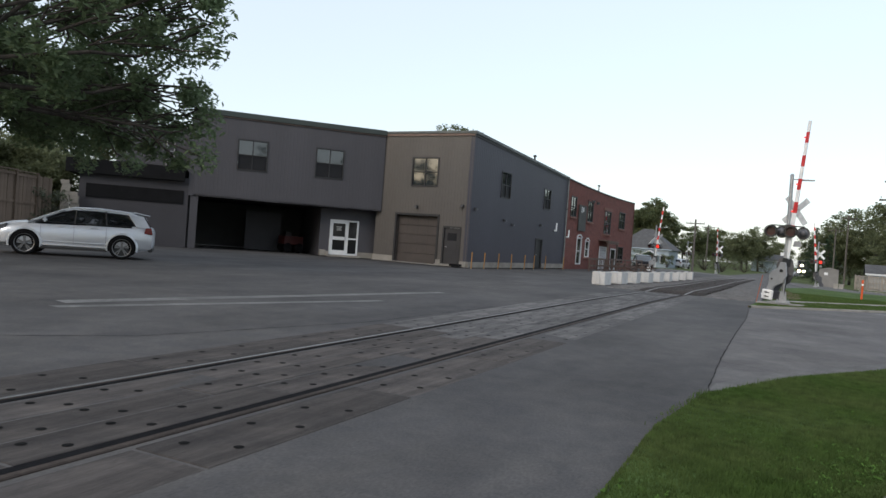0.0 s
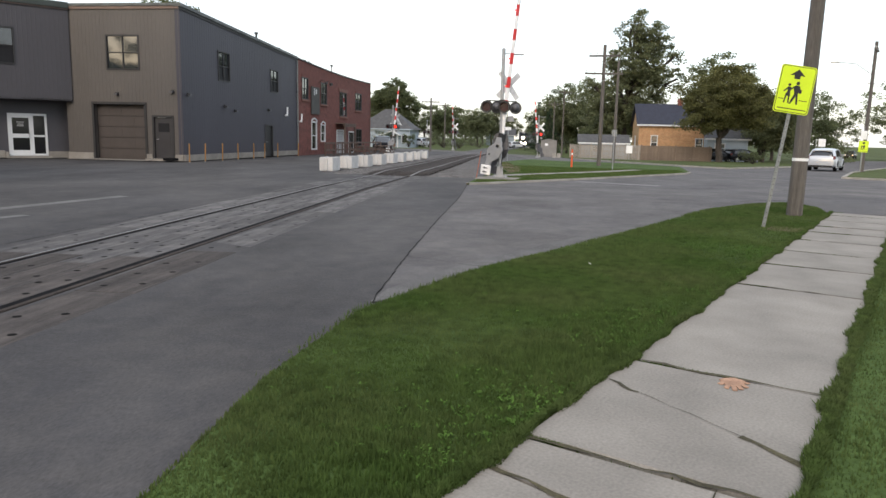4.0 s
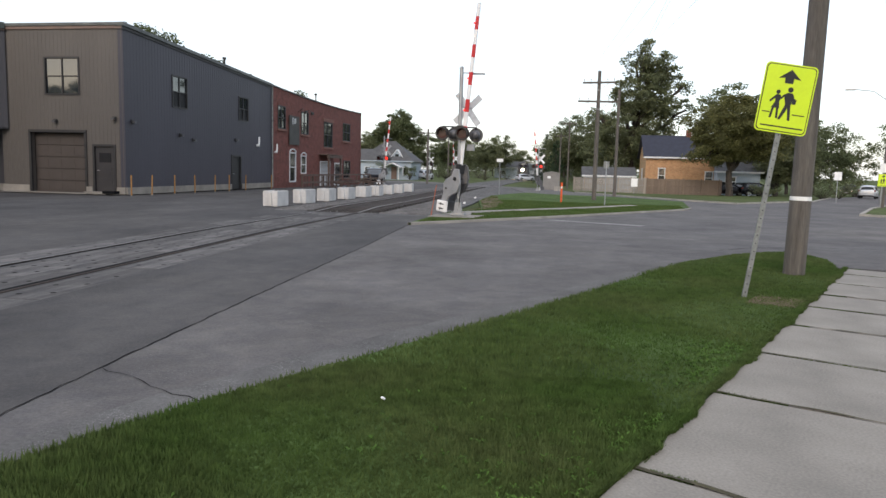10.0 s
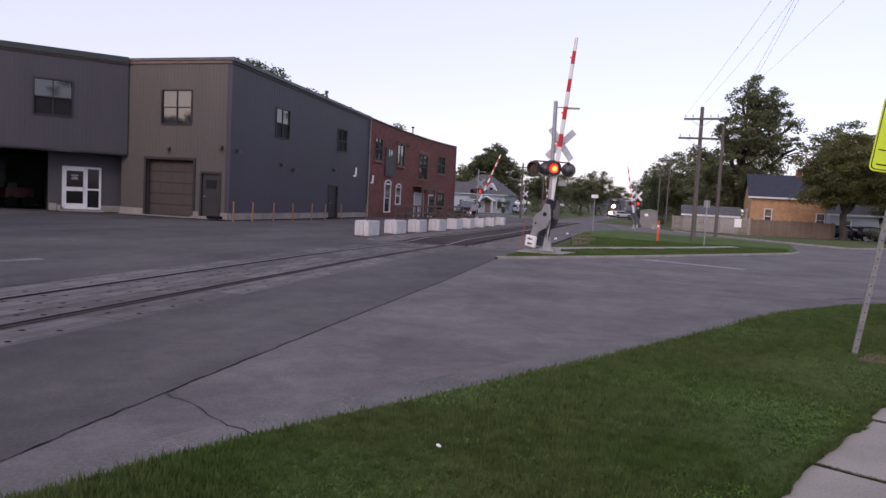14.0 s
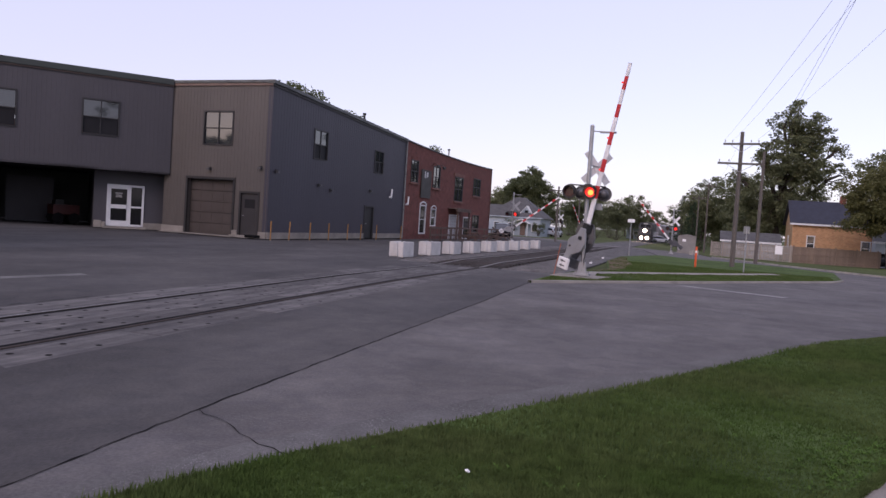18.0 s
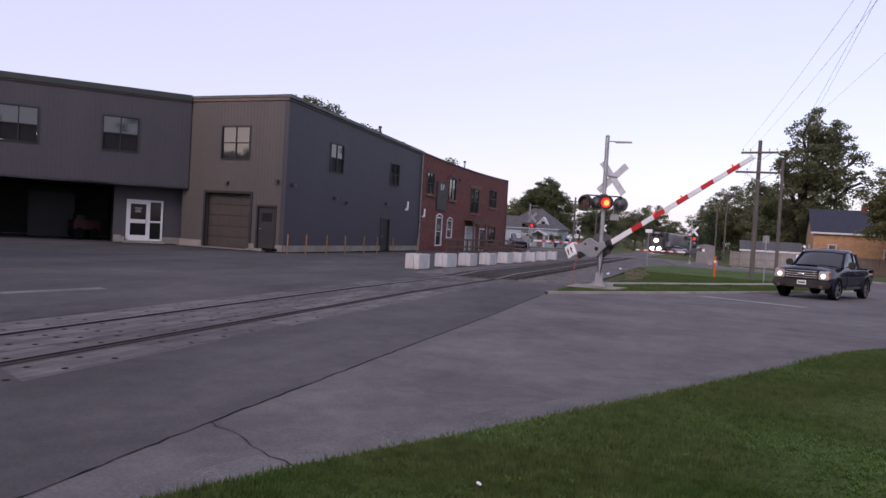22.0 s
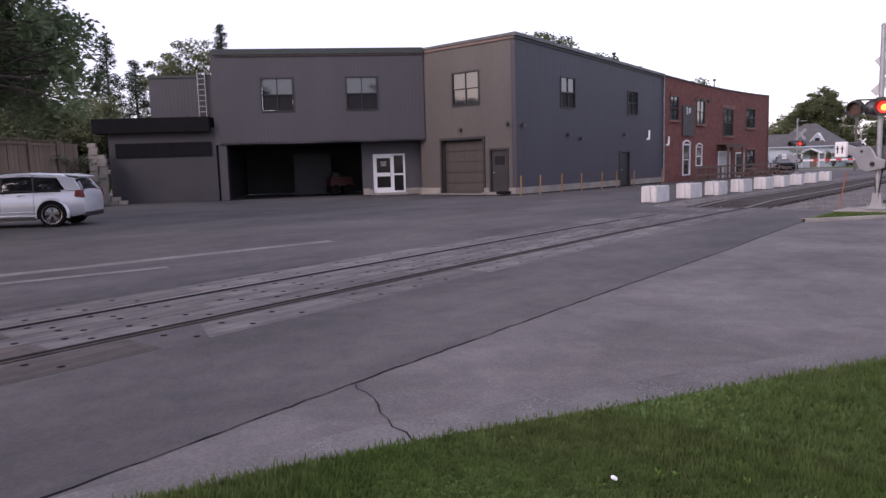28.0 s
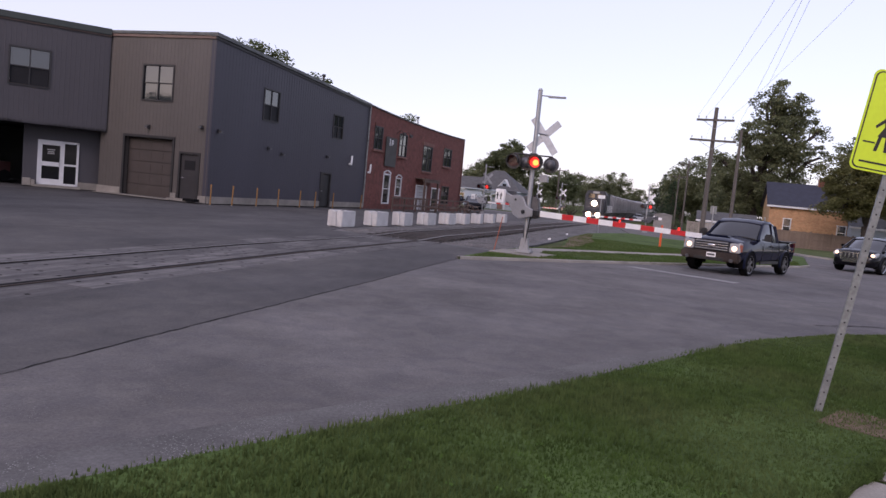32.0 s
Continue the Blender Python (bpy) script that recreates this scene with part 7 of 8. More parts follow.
def hopper(m):
    c = empty("hopper_wagon", m, "grey covered hopper wagon behind the locomotive", "railway wagon", "wagons of the train")
    bm = bm_new()
    prism(bm, [(-1.5, 1.6), (1.5, 1.6), (1.6, 2.4), (1.5, 4.2), (0.9, 4.55), (-0.9, 4.55), (-1.5, 4.2), (-1.6, 2.4)], "x", -7.6, 7.6)
    soften(bm, 0.06, 1)
    part("body", bm, HOPPER_GREY, c)
    for k in range(9):
        for s in (-1.6, 1.6):
            bm = bm_new()
            box(bm, (-7.0 + k * 1.75, s, 3.0), (0.12, 0.12, 2.6))
            part("rib", bm, HOPPER_GREY, c)
    for x in (-4.2, 0, 4.2):
        bm = bm_new()
        prism(bm, [(-1.4, 1.6), (1.4, 1.6), (0.5, 0.5), (-0.5, 0.5)], "x", x - 1.6, x + 1.6)
        part("chute", bm, HOPPER_GREY, c)
    for x in (-6.2, 6.2):
        bm = bm_new()
        box(bm, (x, 0, 0.65), (2.4, 2.2, 0.35))
        for dx in (-0.9, 0.9):
            for s in (-0.78, 0.78):
                rod(bm, (x + dx, s - 0.06, 0.42), (x + dx, s + 0.06, 0.42), 0.42, n=16)
        part("bogie", bm, BLACK, c)
    bm = bm_new()
    box(bm, (0, 0, 4.62), (14.6, 0.7, 0.08))
    part("roof_walk", bm, GALV, c)
    return c


loco = locomotive(pose(0, 0, 0))
wagons = [hopper(pose(0, 0, 0))]
wagons += [copy_thing(wagons[0], pose(0, -50 - 20 * k, 0)) for k in range(6)]

# ---- trees ----
def leaf_cloud(name, clumps, per, size, mat, seed, flat=0.6, spread=0.45, needle=False):
    """Many small leaf blades round clump centres (x, y, z, radius)."""
    rg = np.random.default_rng(seed)
    c = np.array(clumps, float)
    n = len(c) * per
    cen = np.repeat(c[:, :3], per, 0)
    rad = np.repeat(c[:, 3], per)[:, None]
    off = rg.normal(size=(n, 3))
    off /= np.linalg.norm(off, axis=1, keepdims=True) + 1e-9
    off *= rg.random((n, 1)) ** 0.45
    p = cen + off * rad * np.array((1, 1, flat))
    a = rg.normal(size=(n, 3)) * np.array((1, 1, 0.55))
    a /= np.linalg.norm(a, axis=1, keepdims=True)
    b = np.cross(a, rg.normal(size=(n, 3)))
    b /= np.linalg.norm(b, axis=1, keepdims=True) + 1e-9
    s = size * (0.55 + 0.9 * rg.random((n, 1)))
    w = s * (0.16 if needle else spread)
    vs = np.empty((n, 4, 3))
    vs[:, 0] = p - a * s * 0.5
    vs[:, 1] = p + b * w * 0.5
    vs[:, 2] = p + a * s * 0.5 - np.array((0, 0, 1)) * s * 0.12
    vs[:, 3] = p - b * w * 0.5
    me = bpy.data.meshes.new(name)
    me.vertices.add(n * 4)
    me.vertices.foreach_set("co", vs.reshape(-1).astype(np.float32))
    me.loops.add(n * 4)
    me.loops.foreach_set("vertex_index", np.arange(n * 4, dtype=np.int32))
    me.polygons.add(n)
    me.polygons.foreach_set("loop_start", np.arange(0, n * 4, 4, dtype=np.int32))
    me.update(calc_edges=True)
    me.materials.append(mat)
    return me


def limb_path(bm, a, b, r0, r1, rnd, wob=0.12, k=5):
    a, b = Vector(a), Vector(b)
    prev, L = a, (b - a).length
    for i in range(1, k + 1):
        u = i / k
        q = a.lerp(b, u) + Vector((rnd.uniform(-1, 1), rnd.uniform(-1, 1), rnd.uniform(-0.5, 0.5))) * L * wob * (0 if i == k else 0.6)
        rod(bm, prev, q, r0 + (r1 - r0) * (i - 1) / k, r0 + (r1 - r0) * u, n=8)
        prev = q


def tree(x, y, h, crowns, label, seed, leaf=None, trunk_r=0.25, clumps=90, per=120, size=0.22, clump_r=0.9, fork=0.3, group="", flat=0.6, z0=None, spread=0.45):
    """A broadleaf tree. crowns: (dx, dy, z, rx, rz) round masses that hold the clumps."""
    rnd = random.Random(seed)
    base = gz(y, x) if z0 is None else z0
    t = empty("tree", pose(x, y, base), label, "tree", group)
    bm = bm_new()
    limb_path(bm, (0, 0, -0.1), (rnd.uniform(-0.2, 0.2), rnd.uniform(-0.2, 0.2), h * fork), trunk_r, trunk_r * 0.75, rnd, 0.04, 4)
    top = Vector((0, 0, h * fork))
    pts = []
    vol = [c[3] * c[3] * c[4] for c in crowns]
    for c, v in zip(crowns, vol):
        k = max(4, int(clumps * v / sum(vol)))
        for i in range(k):
            d = Vector((rnd.gauss(0, 1), rnd.gauss(0, 1), rnd.gauss(0, 1))).normalized() * rnd.random() ** 0.33
            pts.append((c[0] + d.x * c[3], c[1] + d.y * c[3], c[2] + d.z * c[4], clump_r * rnd.uniform(0.6, 1.35)))
    for c in crowns:
        mid = Vector((c[0], c[1], c[2]))
        limb_path(bm, top, mid, trunk_r * 0.6, trunk_r * 0.25, rnd, 0.15)
        near = [p for p in pts if (Vector(p[:3]) - mid).length < max(c[3], c[4])]
        rnd.shuffle(near)
        for p in near[:14]:
            limb_path(bm, mid.lerp(top, rnd.uniform(0, 0.4)), p[:3], trunk_r * 0.2, 0.02, rnd, 0.15, 4)
    part("trunk", bm, BARK, t, smooth=True)
    cr = new("crown", leaf_cloud("crown", pts, per, size, leaf or LEAF, seed, flat, spread))
    cr.parent = t
    return t


def spruce(x, y, h, r, seed, label, group=""):
    rnd = random.Random(seed)
    t = empty("spruce", pose(x, y, gz(y, x)), label, "tree", group)
    bm = bm_new()
    rod(bm, (0, 0, -0.1), (0, 0, h), 0.02 * h, 0.03, n=8)
    pts = []
    k = int(h * 4)
    for i in range(k):
        u = i / k
        z = h * (0.08 + 0.92 * u)
        q = r * (1 - u) ** 0.85 + 0.1
        for j in range(max(3, int(9 * (1 - u) + 3))):
            a = rnd.uniform(0, 6.283)
            f = rnd.uniform(0.35, 1.0) * q
            p = (f * math.cos(a), f * math.sin(a), z - 0.25 * f)
            pts.append((*p, 0.12 * r + 0.16))
            if rnd.random() < 0.3:
                rod(bm, (0, 0, z), p, 0.03, 0.01, n=5)
    part("trunk", bm, BARK, t)
    cr = new("crown", leaf_cloud("crown", pts, 26, 0.34, NEEDLE, seed, 0.5, needle=True))
    cr.parent = t
    return t


# the large tree whose boughs hang into the yard
tree(-20.6, 6.2, 15, [(-1.0, -0.5, 9.8, 4.4, 3.6), (2.6, 4.0, 6.6, 2.4, 2.2), (-2.5, 5.5, 6.6, 4.2, 2.8), (1.0, 6.0, 8.8, 3.0, 2.8), (-6, 7, 6.5, 4.0, 2.6), (3.4, 4.4, 9.0, 1.9, 1.8), (0.2, 3.8, 5.2, 3.0, 1.4), (4.9, 5.8, 6.5, 1.3, 1.3), (4.0, 5.2, 8.0, 1.4, 1.4), (5.0, 5.9, 7.4, 0.9, 0.9), (3.4, 6.4, 3.9, 1.3, 0.9), (4.2, 6.6, 5.2, 1.0, 1.0), (1.8, 6.2, 5.2, 2.2, 1.2), (-4.2, 7.6, 5.4, 2.6, 1.8), (2.6, 6.2, 4.2, 1.6, 0.9), (0.4, 7.2, 4.2, 2.4, 1.1), (-4.0, 8.2, 4.4, 3.0, 1.3)], "large dark leafy tree overhanging the yard", 21, LEAF_LOCUST, 0.12, 500, 165, 0.21, 0.5, 0.28, flat=1.0, spread=0.36)
# behind the fence and the annex
for k, (x, y, h, r) in enumerate(((-46, 20, 7.5, 4.0), (-42, 13, 7.2, 4.0), (-48, 26, 7.0, 3.6), (-44, 5, 9, 5.0), (-40, 22.5, 5.6, 2.2), (-40.5, 18, 6.4, 3.0), (-41, 9, 8.5, 4.0))):
    tree(x, y, h, [(0, 0, h * 0.6, r, h * 0.36), (r * 0.5, -r * 0.3, h * 0.45, r * 0.7, h * 0.28)], "dense leafy tree behind the wooden fence", 40 + k, LEAF_OLIVE if k == 0 else LEAF, 0.22, 150, 110, 0.24, 0.9, group="trees behind the fence")
spruce(-51, 29.4, 11.6, 2.3, 61, "slim dark spruce behind the annex", "spruces")
spruce(-50.5, 31.2, 10.0, 2.2, 62, "slim dark spruce behind the annex", "spruces")
tree(-52, 37.5, 12.5, [(0, 0, 9.0, 3.6, 3.2), (-1.5, -2.4, 8.0, 2.6, 2.6)], "leafy tree rising behind the workshop roof", 63, LEAF, 0.3, 130, 110, 0.26, 0.9)
spruce(-52.5, 39.8, 14.0, 1.8, 64, "tall spruce behind the workshop roof", "spruces")
tree(-36, 62, 12.5, [(0, 0, 9.8, 3.2, 2.6), (3, 2, 9.0, 2.2, 2.0)], "tree tops showing over the workshop roof", 65, LEAF, 0.3, 90, 110, 0.26, 0.8)
tree(-33, 92, 12, [(0, 0, 8.0, 3.5, 3.0)], "tree tops showing over the brick parapet", 66, LEAF_DARK, 0.3, 60, 110, 0.26, 0.8)
tree(-30.5, 55, 12, [(0, 0, 9.9, 2.8, 2.0), (2.4, 4.6, 9.4, 2.0, 1.5)], "tree tops showing over the charcoal roof", 67, LEAF_DARK, 0.3, 90, 110, 0.24, 0.6)
# right of the street
tree(10.8, 110, 22, [(1.8, 0, 17.4, 3.8, 3.0), (2.2, 0, 13.6, 5.2, 3.4), (0.3, 0, 8.8, 5.8, 3.6), (0.9, 0, 20.3, 1.7, 1.3), (-2.6, 0, 5.2, 4.0, 2.8), (3.4, 0, 5.4, 4.0, 2.8), (-2.0, 0, 15.2, 1.6, 1.5), (6.6, 0, 15.0, 1.5, 1.5), (7.2, 0, 11.6, 1.6, 1.7), (-4.8, 0, 10.5, 1.5, 1.4)], "tall full-leaved tree behind the buff house", 71, LEAF, 0.5, 460, 95, 0.36, 1.0, 0.3, spread=0.5)
tree(19.6, 87.6, 12, [(0, 0, 7.0, 5.0, 3.2), (-2.2, -1, 5.4, 3.4, 1.9), (2.6, 0, 6.2, 3.6, 2.5), (0.4, 0, 9.2, 2.8, 1.9)], "broad olive-green tree beside the fence", 72, LEAF_OLIVE, 0.42, 330, 140, 0.28, 0.95, 0.24)
for k, (x, y, h, r, mat) in enumerate(((3.5, 150, 14.5, 5, LEAF_DARK), (7.0, 142, 14.5, 5, LEAF), (1.4, 146, 11.5, 3.6, LEAF), (-2, 185, 11, 4.5, LEAF_DARK), (14, 150, 12, 6, LEAF), (26, 120, 17, 6, LEAF), (29, 106, 10.5, 4.5, LEAF_DARK), (36, 124, 12, 5, LEAF_DARK), (45, 140, 13, 6, LEAF_DARK), (55, 104, 12, 5, LEAF_DARK), (64, 124, 13, 6, LEAF), (50, 86, 11, 4.5, LEAF), (74, 135, 14, 7, LEAF_DARK), (27, 97, 9, 3.6, LEAF), (33, 150, 15, 7, LEAF), (70, 160, 16, 8, LEAF), (85, 140, 15, 8, LEAF_DARK), (60, 175, 14, 8, LEAF), (50, 100, 13, 5, LEAF), (62, 118, 13, 5, LEAF_DARK))):
    tree(x, y, h, [(0, 0, h * 0.6, r, h * 0.38), (r * 0.4, 0, h * 0.42, r * 0.8, h * 0.3)], "leafy street tree in the distance", 80 + k, mat, 0.28, 120, 90, 0.42, 1.3, group="distant trees")
spruce(-0.2, 138, 8.6, 2.3, 97, "dark spruce beside the railway", "spruces")
spruce(-2.6, 165, 11, 3.0, 95, "dark spruce beside the railway", "spruces")
spruce(0.2, 175, 12, 3.2, 96, "dark spruce beside the railway", "spruces")
# left of the track, in the distance
for k, (x, y, h, r, mat) in enumerate(((-41, 158, 9, 4, LEAF), (-26, 175, 9.5, 4, LEAF_DARK), (-19, 190, 10, 4.2, LEAF), (-16, 200, 12, 4.0, LEAF), (-28, 210, 11, 5, LEAF), (-36, 205, 12, 6, LEAF_DARK), (-14.5, 265, 10, 4.5, LEAF), (-24, 260, 9, 6, LEAF_DARK), (-2, 300, 10, 7, LEAF), (-46, 190, 12, 7, LEAF), (10, 280, 11, 8, LEAF_DARK), (-60, 220, 13, 9, LEAF_DARK), (-35, 300, 11, 9, LEAF), (25, 260, 12, 9, LEAF))):
    tree(x, y, h, [(0, 0, h * 0.6, r, h * 0.38), (-r * 0.4, 0, h * 0.45, r * 0.8, h * 0.3)], "rounded leafy tree in the distance along the track", 110 + k, mat, 0.3, 110, 90, 0.45, 1.3, group="distant trees")


tree(-33.2, 150, 14.2, [(0, 0, 9.4, 4.0, 3.8), (-2.2, 0, 7.6, 3.2, 3.4), (2.4, 0, 7.8, 3.2, 3.4), (0.6, 0, 12.0, 2.2, 1.6)], "large round dark tree behind the pale house", 131, LEAF_DARK, 0.4, 260, 110, 0.4, 1.0, group="distant trees")


def bush(x, y, r, h, seed, label, mat=None):
    rnd = random.Random(seed)
    b = empty("bush", pose(x, y, gz(y, x)), label, "bush", "bushes")
    bm = bm_new()
    pts = []
    for i in range(26):
        a, q, z = rnd.uniform(0, 6.283), r * math.sqrt(rnd.random()), h * rnd.uniform(0.25, 0.9)
        pts.append((q * math.cos(a), q * math.sin(a), z, 0.3 * r + 0.1))
        rod(bm, (0, 0, 0), pts[-1][:3], 0.025, 0.008, n=5)
    part("stems", bm, BARK, b)
    o = new("foliage", leaf_cloud("foliage", pts, 60, 0.14, mat or LEAF, seed))
    o.parent = b


bush(-34.5, 19.7, 1.1, 3.1, 201, "grey-green bush at the end of the fence", LEAF_GREY)
bush(-27.4, 114, 1.4, 2.6, 202, "rounded hedge bush before the pale house", LEAF_DARK)
bush(-22.9, 116, 0.9, 2.4, 203, "rounded hedge bush before the pale house", LEAF_DARK)
bush(21.5, 80.5, 1.3, 1.3, 204, "low dark bush by the driveway", LEAF_DARK)
bush(42, 112, 2.0, 2.2, 205, "yellow-green bush by the street", LEAF_OLIVE)

for k, (x, y, r, h) in enumerate(((-19, 128, 2.2, 2.6), (-15.5, 124, 1.6, 2.0), (-17.5, 140, 2.6, 3.2), (-22, 146, 2.6, 3.4), (-14.5, 150, 2.6, 2.8), (-26, 160, 3.0, 3.4), (-18, 168, 3.2, 3.6), (-31, 134, 2.4, 3.0), (-36, 128, 2.6, 3.2), (-12.5, 180, 3.0, 3.4), (0.5, 128, 2.6, 3.0), (4.5, 122, 2.4, 3.0), (28, 84, 1.8, 2.0), (32.5, 92, 2.2, 2.6))):
    bush(x, y, r, h, 210 + k, "dense dark hedge bush in the distance", LEAF_DARK)

# across the street behind the walker, seen in the window panes
for k, (x, y, h, r) in enumerate(((-12, -26, 12, 5), (34, -13, 17, 6), (-54, -30, 17, 6), (-64, -34, 16, 6), (-2, -34, 14, 6), (12, -28, 13, 6), (24, -14, 12, 5), (30, 2, 13, 6), (-26, -30, 13, 6), (40, -24, 14, 7))):
    tree(x, y, h, [(0, 0, h * 0.6, r, h * 0.36), (r * 0.4, 0, h * 0.45, r * 0.8, h * 0.28)], "leafy garden tree across the road", 150 + k, LEAF, 0.3, 90, 80, 0.45, 1.3, group="garden trees")

# ---- houses and sheds ----
def house(m, w, d, h, ridge, wall_mat, roof_mat, label, windows=(), along="x", category="house", eave=0.35, door=None, chimney=False):
    """A gabled house; front along -y. windows: (face, s, z, width, height), face f front or l, r sides."""
    o = empty("house", m, label, category)
    bm = bm_new()
    if along == "x":
        prism(bm, [(0, -1.0), (d, -1.0), (d, h), (d / 2, ridge), (0, h)], "x", 0, w)
    else:
        prism(bm, [(0, -1.0), (w, -1.0), (w, h), (w / 2, ridge), (0, h)], "y", 0, d)
    part("wall", bm, wall_mat, o)
    t = 0.18
    bm = bm_new()
    if along == "x":
        k = (ridge - h) / (d / 2)
        for s in (0, 1):
            y0, y1 = (-eave, d / 2) if s == 0 else (d + eave, d / 2)
            prism(bm, [(y0, h - eave * k + 0.01), (y1, ridge + 0.01), (y1, ridge + t), (y0, h - eave * k + t)], "x", -eave, w + eave)
    else:
        k = (ridge - h) / (w / 2)
        for s in (0, 1):
            x0, x1 = (-eave, w / 2) if s == 0 else (w + eave, w / 2)
            prism(bm, [(x0, h - eave * k + 0.01), (x1, ridge + 0.01), (x1, ridge + t), (x0, h - eave * k + t)], "y", -eave, d + eave)
    roof = part("roof", bm, roof_mat, o)
    if chimney:
        bm = bm_new()
        box(bm, (w * 0.65, d * 0.5, ridge + 0.3), (0.6, 0.6, 1.2))
        part("chimney", bm, BRICK, roof)
    bm = bm_new()
    if along == "x":
        box(bm, (w / 2, -eave, h - eave * k + 0.06), (w + 2 * eave, 0.05, 0.2))
    else:
        box(bm, (-eave, d / 2, h - eave * k + 0.06), (0.05, d + 2 * eave, 0.2))
    part("fascia", bm, WHITE_FRAME, o)
    for face, s, z, ww, hh in windows:
        q = {"f": pose(s, 0, z), "l": pose(0, s, z, 0, 0, -90), "r": pose(w, s, z, 0, 0, 90)}[face]
        wn_ = empty("window", q, "", "")
        wn_.parent = o
        bm = bm_new()
        for c, sz in (((0, -0.03, 0), (ww + 0.2, 0.1, 0.1)), ((0, -0.03, hh), (ww + 0.2, 0.1, 0.1)), ((-ww / 2, -0.03, hh / 2), (0.1, 0.1, hh)), ((ww / 2, -0.03, hh / 2), (0.1, 0.1, hh)), ((0, -0.03, hh / 2), (ww, 0.08, 0.06))):
            box(bm, c, sz)
        part("frame", bm, WHITE_FRAME, wn_)
        bm = bm_new()
        box(bm, (0, -0.012, hh / 2), (ww, 0.02, hh))
        part("pane", bm, GLASS, wn_)
    if door:
        bm = bm_new()
        box(bm, (door, -0.03, 1.0), (0.95, 0.08, 2.1))
        part("door", bm, WHITE_FRAME, o)
    return o


house(pose(11.6, 98, gz(98)), 8.6, 7.5, 4.6, 7.2, YELLOW_BRICK, SHINGLE_BLUE, "buff brick house with a dark blue roof", (("f", 2.0, 1.3, 0.8, 1.8), ("f", 7.7, 1.2, 0.9, 1.6), ("l", 3.5, 1.5, 0.9, 1.5)), "x", chimney=True)
house(pose(19.9, 96, gz(96)), 5.0, 6.0, 2.9, 4.6, SIDING_WHITE, SHINGLE_GREY, "low white house annex behind the tree", (("f", 1.6, 1.0, 1.2, 1.2),), "x")
house(pose(4.0, 96, gz(96)), 6.0, 4.0, 2.0, 2.9, SIDING_WHITE, SHINGLE_GREY, "low pale shed behind the picket fence", (("f", 2.0, 0.9, 0.9, 0.6),), "x", category="shed")

def hip_house(m, w, d, h, ridge, label):
    """A low clapboard house with a hipped roof, a dormer and a gabled porch; front along -y."""
    o = empty("house", m, label, "house")
    bm = bm_new()
    box(bm, (w / 2, d / 2, h / 2 - 0.4), (w, d, h + 0.8))
    wall = part("wall", bm, SIDING_WHITE, o)
    for k in range(int(h / 0.2)):
        bm = bm_new()
        box(bm, (w / 2, -0.012, 0.1 + k * 0.2), (w, 0.03, 0.17))
        part("clapboard", bm, SIDING_WHITE, wall)
    e = 0.5
    bm = bm_new()
    lo = [bm.verts.new(p) for p in ((-e, -e, h - 0.1), (w + e, -e, h - 0.1), (w + e, d + e, h - 0.1), (-e, d + e, h - 0.1))]
    hi = [bm.verts.new(p) for p in ((w / 2 - 0.8, d / 2, ridge), (w / 2 + 0.8, d / 2, ridge))]
    for f in ((lo[0], lo[1], hi[1], hi[0]), (lo[1], lo[2], hi[1]), (lo[2], lo[3], hi[0], hi[1]), (lo[3], lo[0], hi[0]), (lo[3], lo[2], lo[1], lo[0])):
        bm.faces.new(f)
    bmesh.ops.recalc_face_normals(bm, faces=bm.faces[:])
    roof = part("roof", bm, SHINGLE_GREY, o)
    bm = bm_new()
    box(bm, (w / 2, -e - 0.02, h - 0.1), (w + 2 * e, 0.04, 0.14))
    part("fascia", bm, SIDING_WHITE, o)
    bm = bm_new()
    prism(bm, [(w * 0.6, h + 0.5), (w * 0.6 + 2.0, h + 0.5), (w * 0.6 + 1.0, h + 1.7)], "y", 0.6, 3.2)
    part("dormer", bm, SIDING_WHITE, roof)
    bm = bm_new()
    for s in (-1, 1):
        x1 = w * 0.6 + 1.0 + s * 1.2
        prism(bm, [(x1, h + 0.28), (w * 0.6 + 1.0, h + 1.72), (w * 0.6 + 1.0, h + 1.86), (x1, h + 0.42)], "y", 0.4, 3.2)
    part("dormer_roof", bm, WHITE_FRAME, roof)
    bm = bm_new()
    box(bm, (w * 0.6 + 1.0, 0.58, h + 0.85), (0.6, 0.05, 0.5))
    part("dormer_pane", bm, GLASS, roof)
    px = w * 0.6 + 0.7
    for s in (-1.1, 1.1):
        bm = bm_new()
        box(bm, (px + s, -1.5, 0.95), (0.12, 0.12, 2.1))
        part("porch_post", bm, WHITE_FRAME, o)
    bm = bm_new()
    for s in (-1, 1):
        prism(bm, [(px + s * 1.4, 1.85), (px, 2.55), (px, 2.68), (px + s * 1.4, 1.98)], "y", -1.7, 0.0)
    part("porch_roof", bm, WHITE_FRAME, o)
    for x in (1.6, 4.0, w - 0.9):
        bm = bm_new()
        box(bm, (x, -0.04, 1.35), (1.0, 0.06, 1.3))
        fr = part("window", bm, WHITE_FRAME, o)
        bm = bm_new()
        box(bm, (x, -0.075, 1.35), (0.8, 0.02, 1.1))
        part("pane", bm, GLASS, fr)
    bm = bm_new()
    box(bm, (px, -0.04, 1.0), (0.9, 0.06, 2.0))
    part("door", bm, CAP_RED, o)
    return o


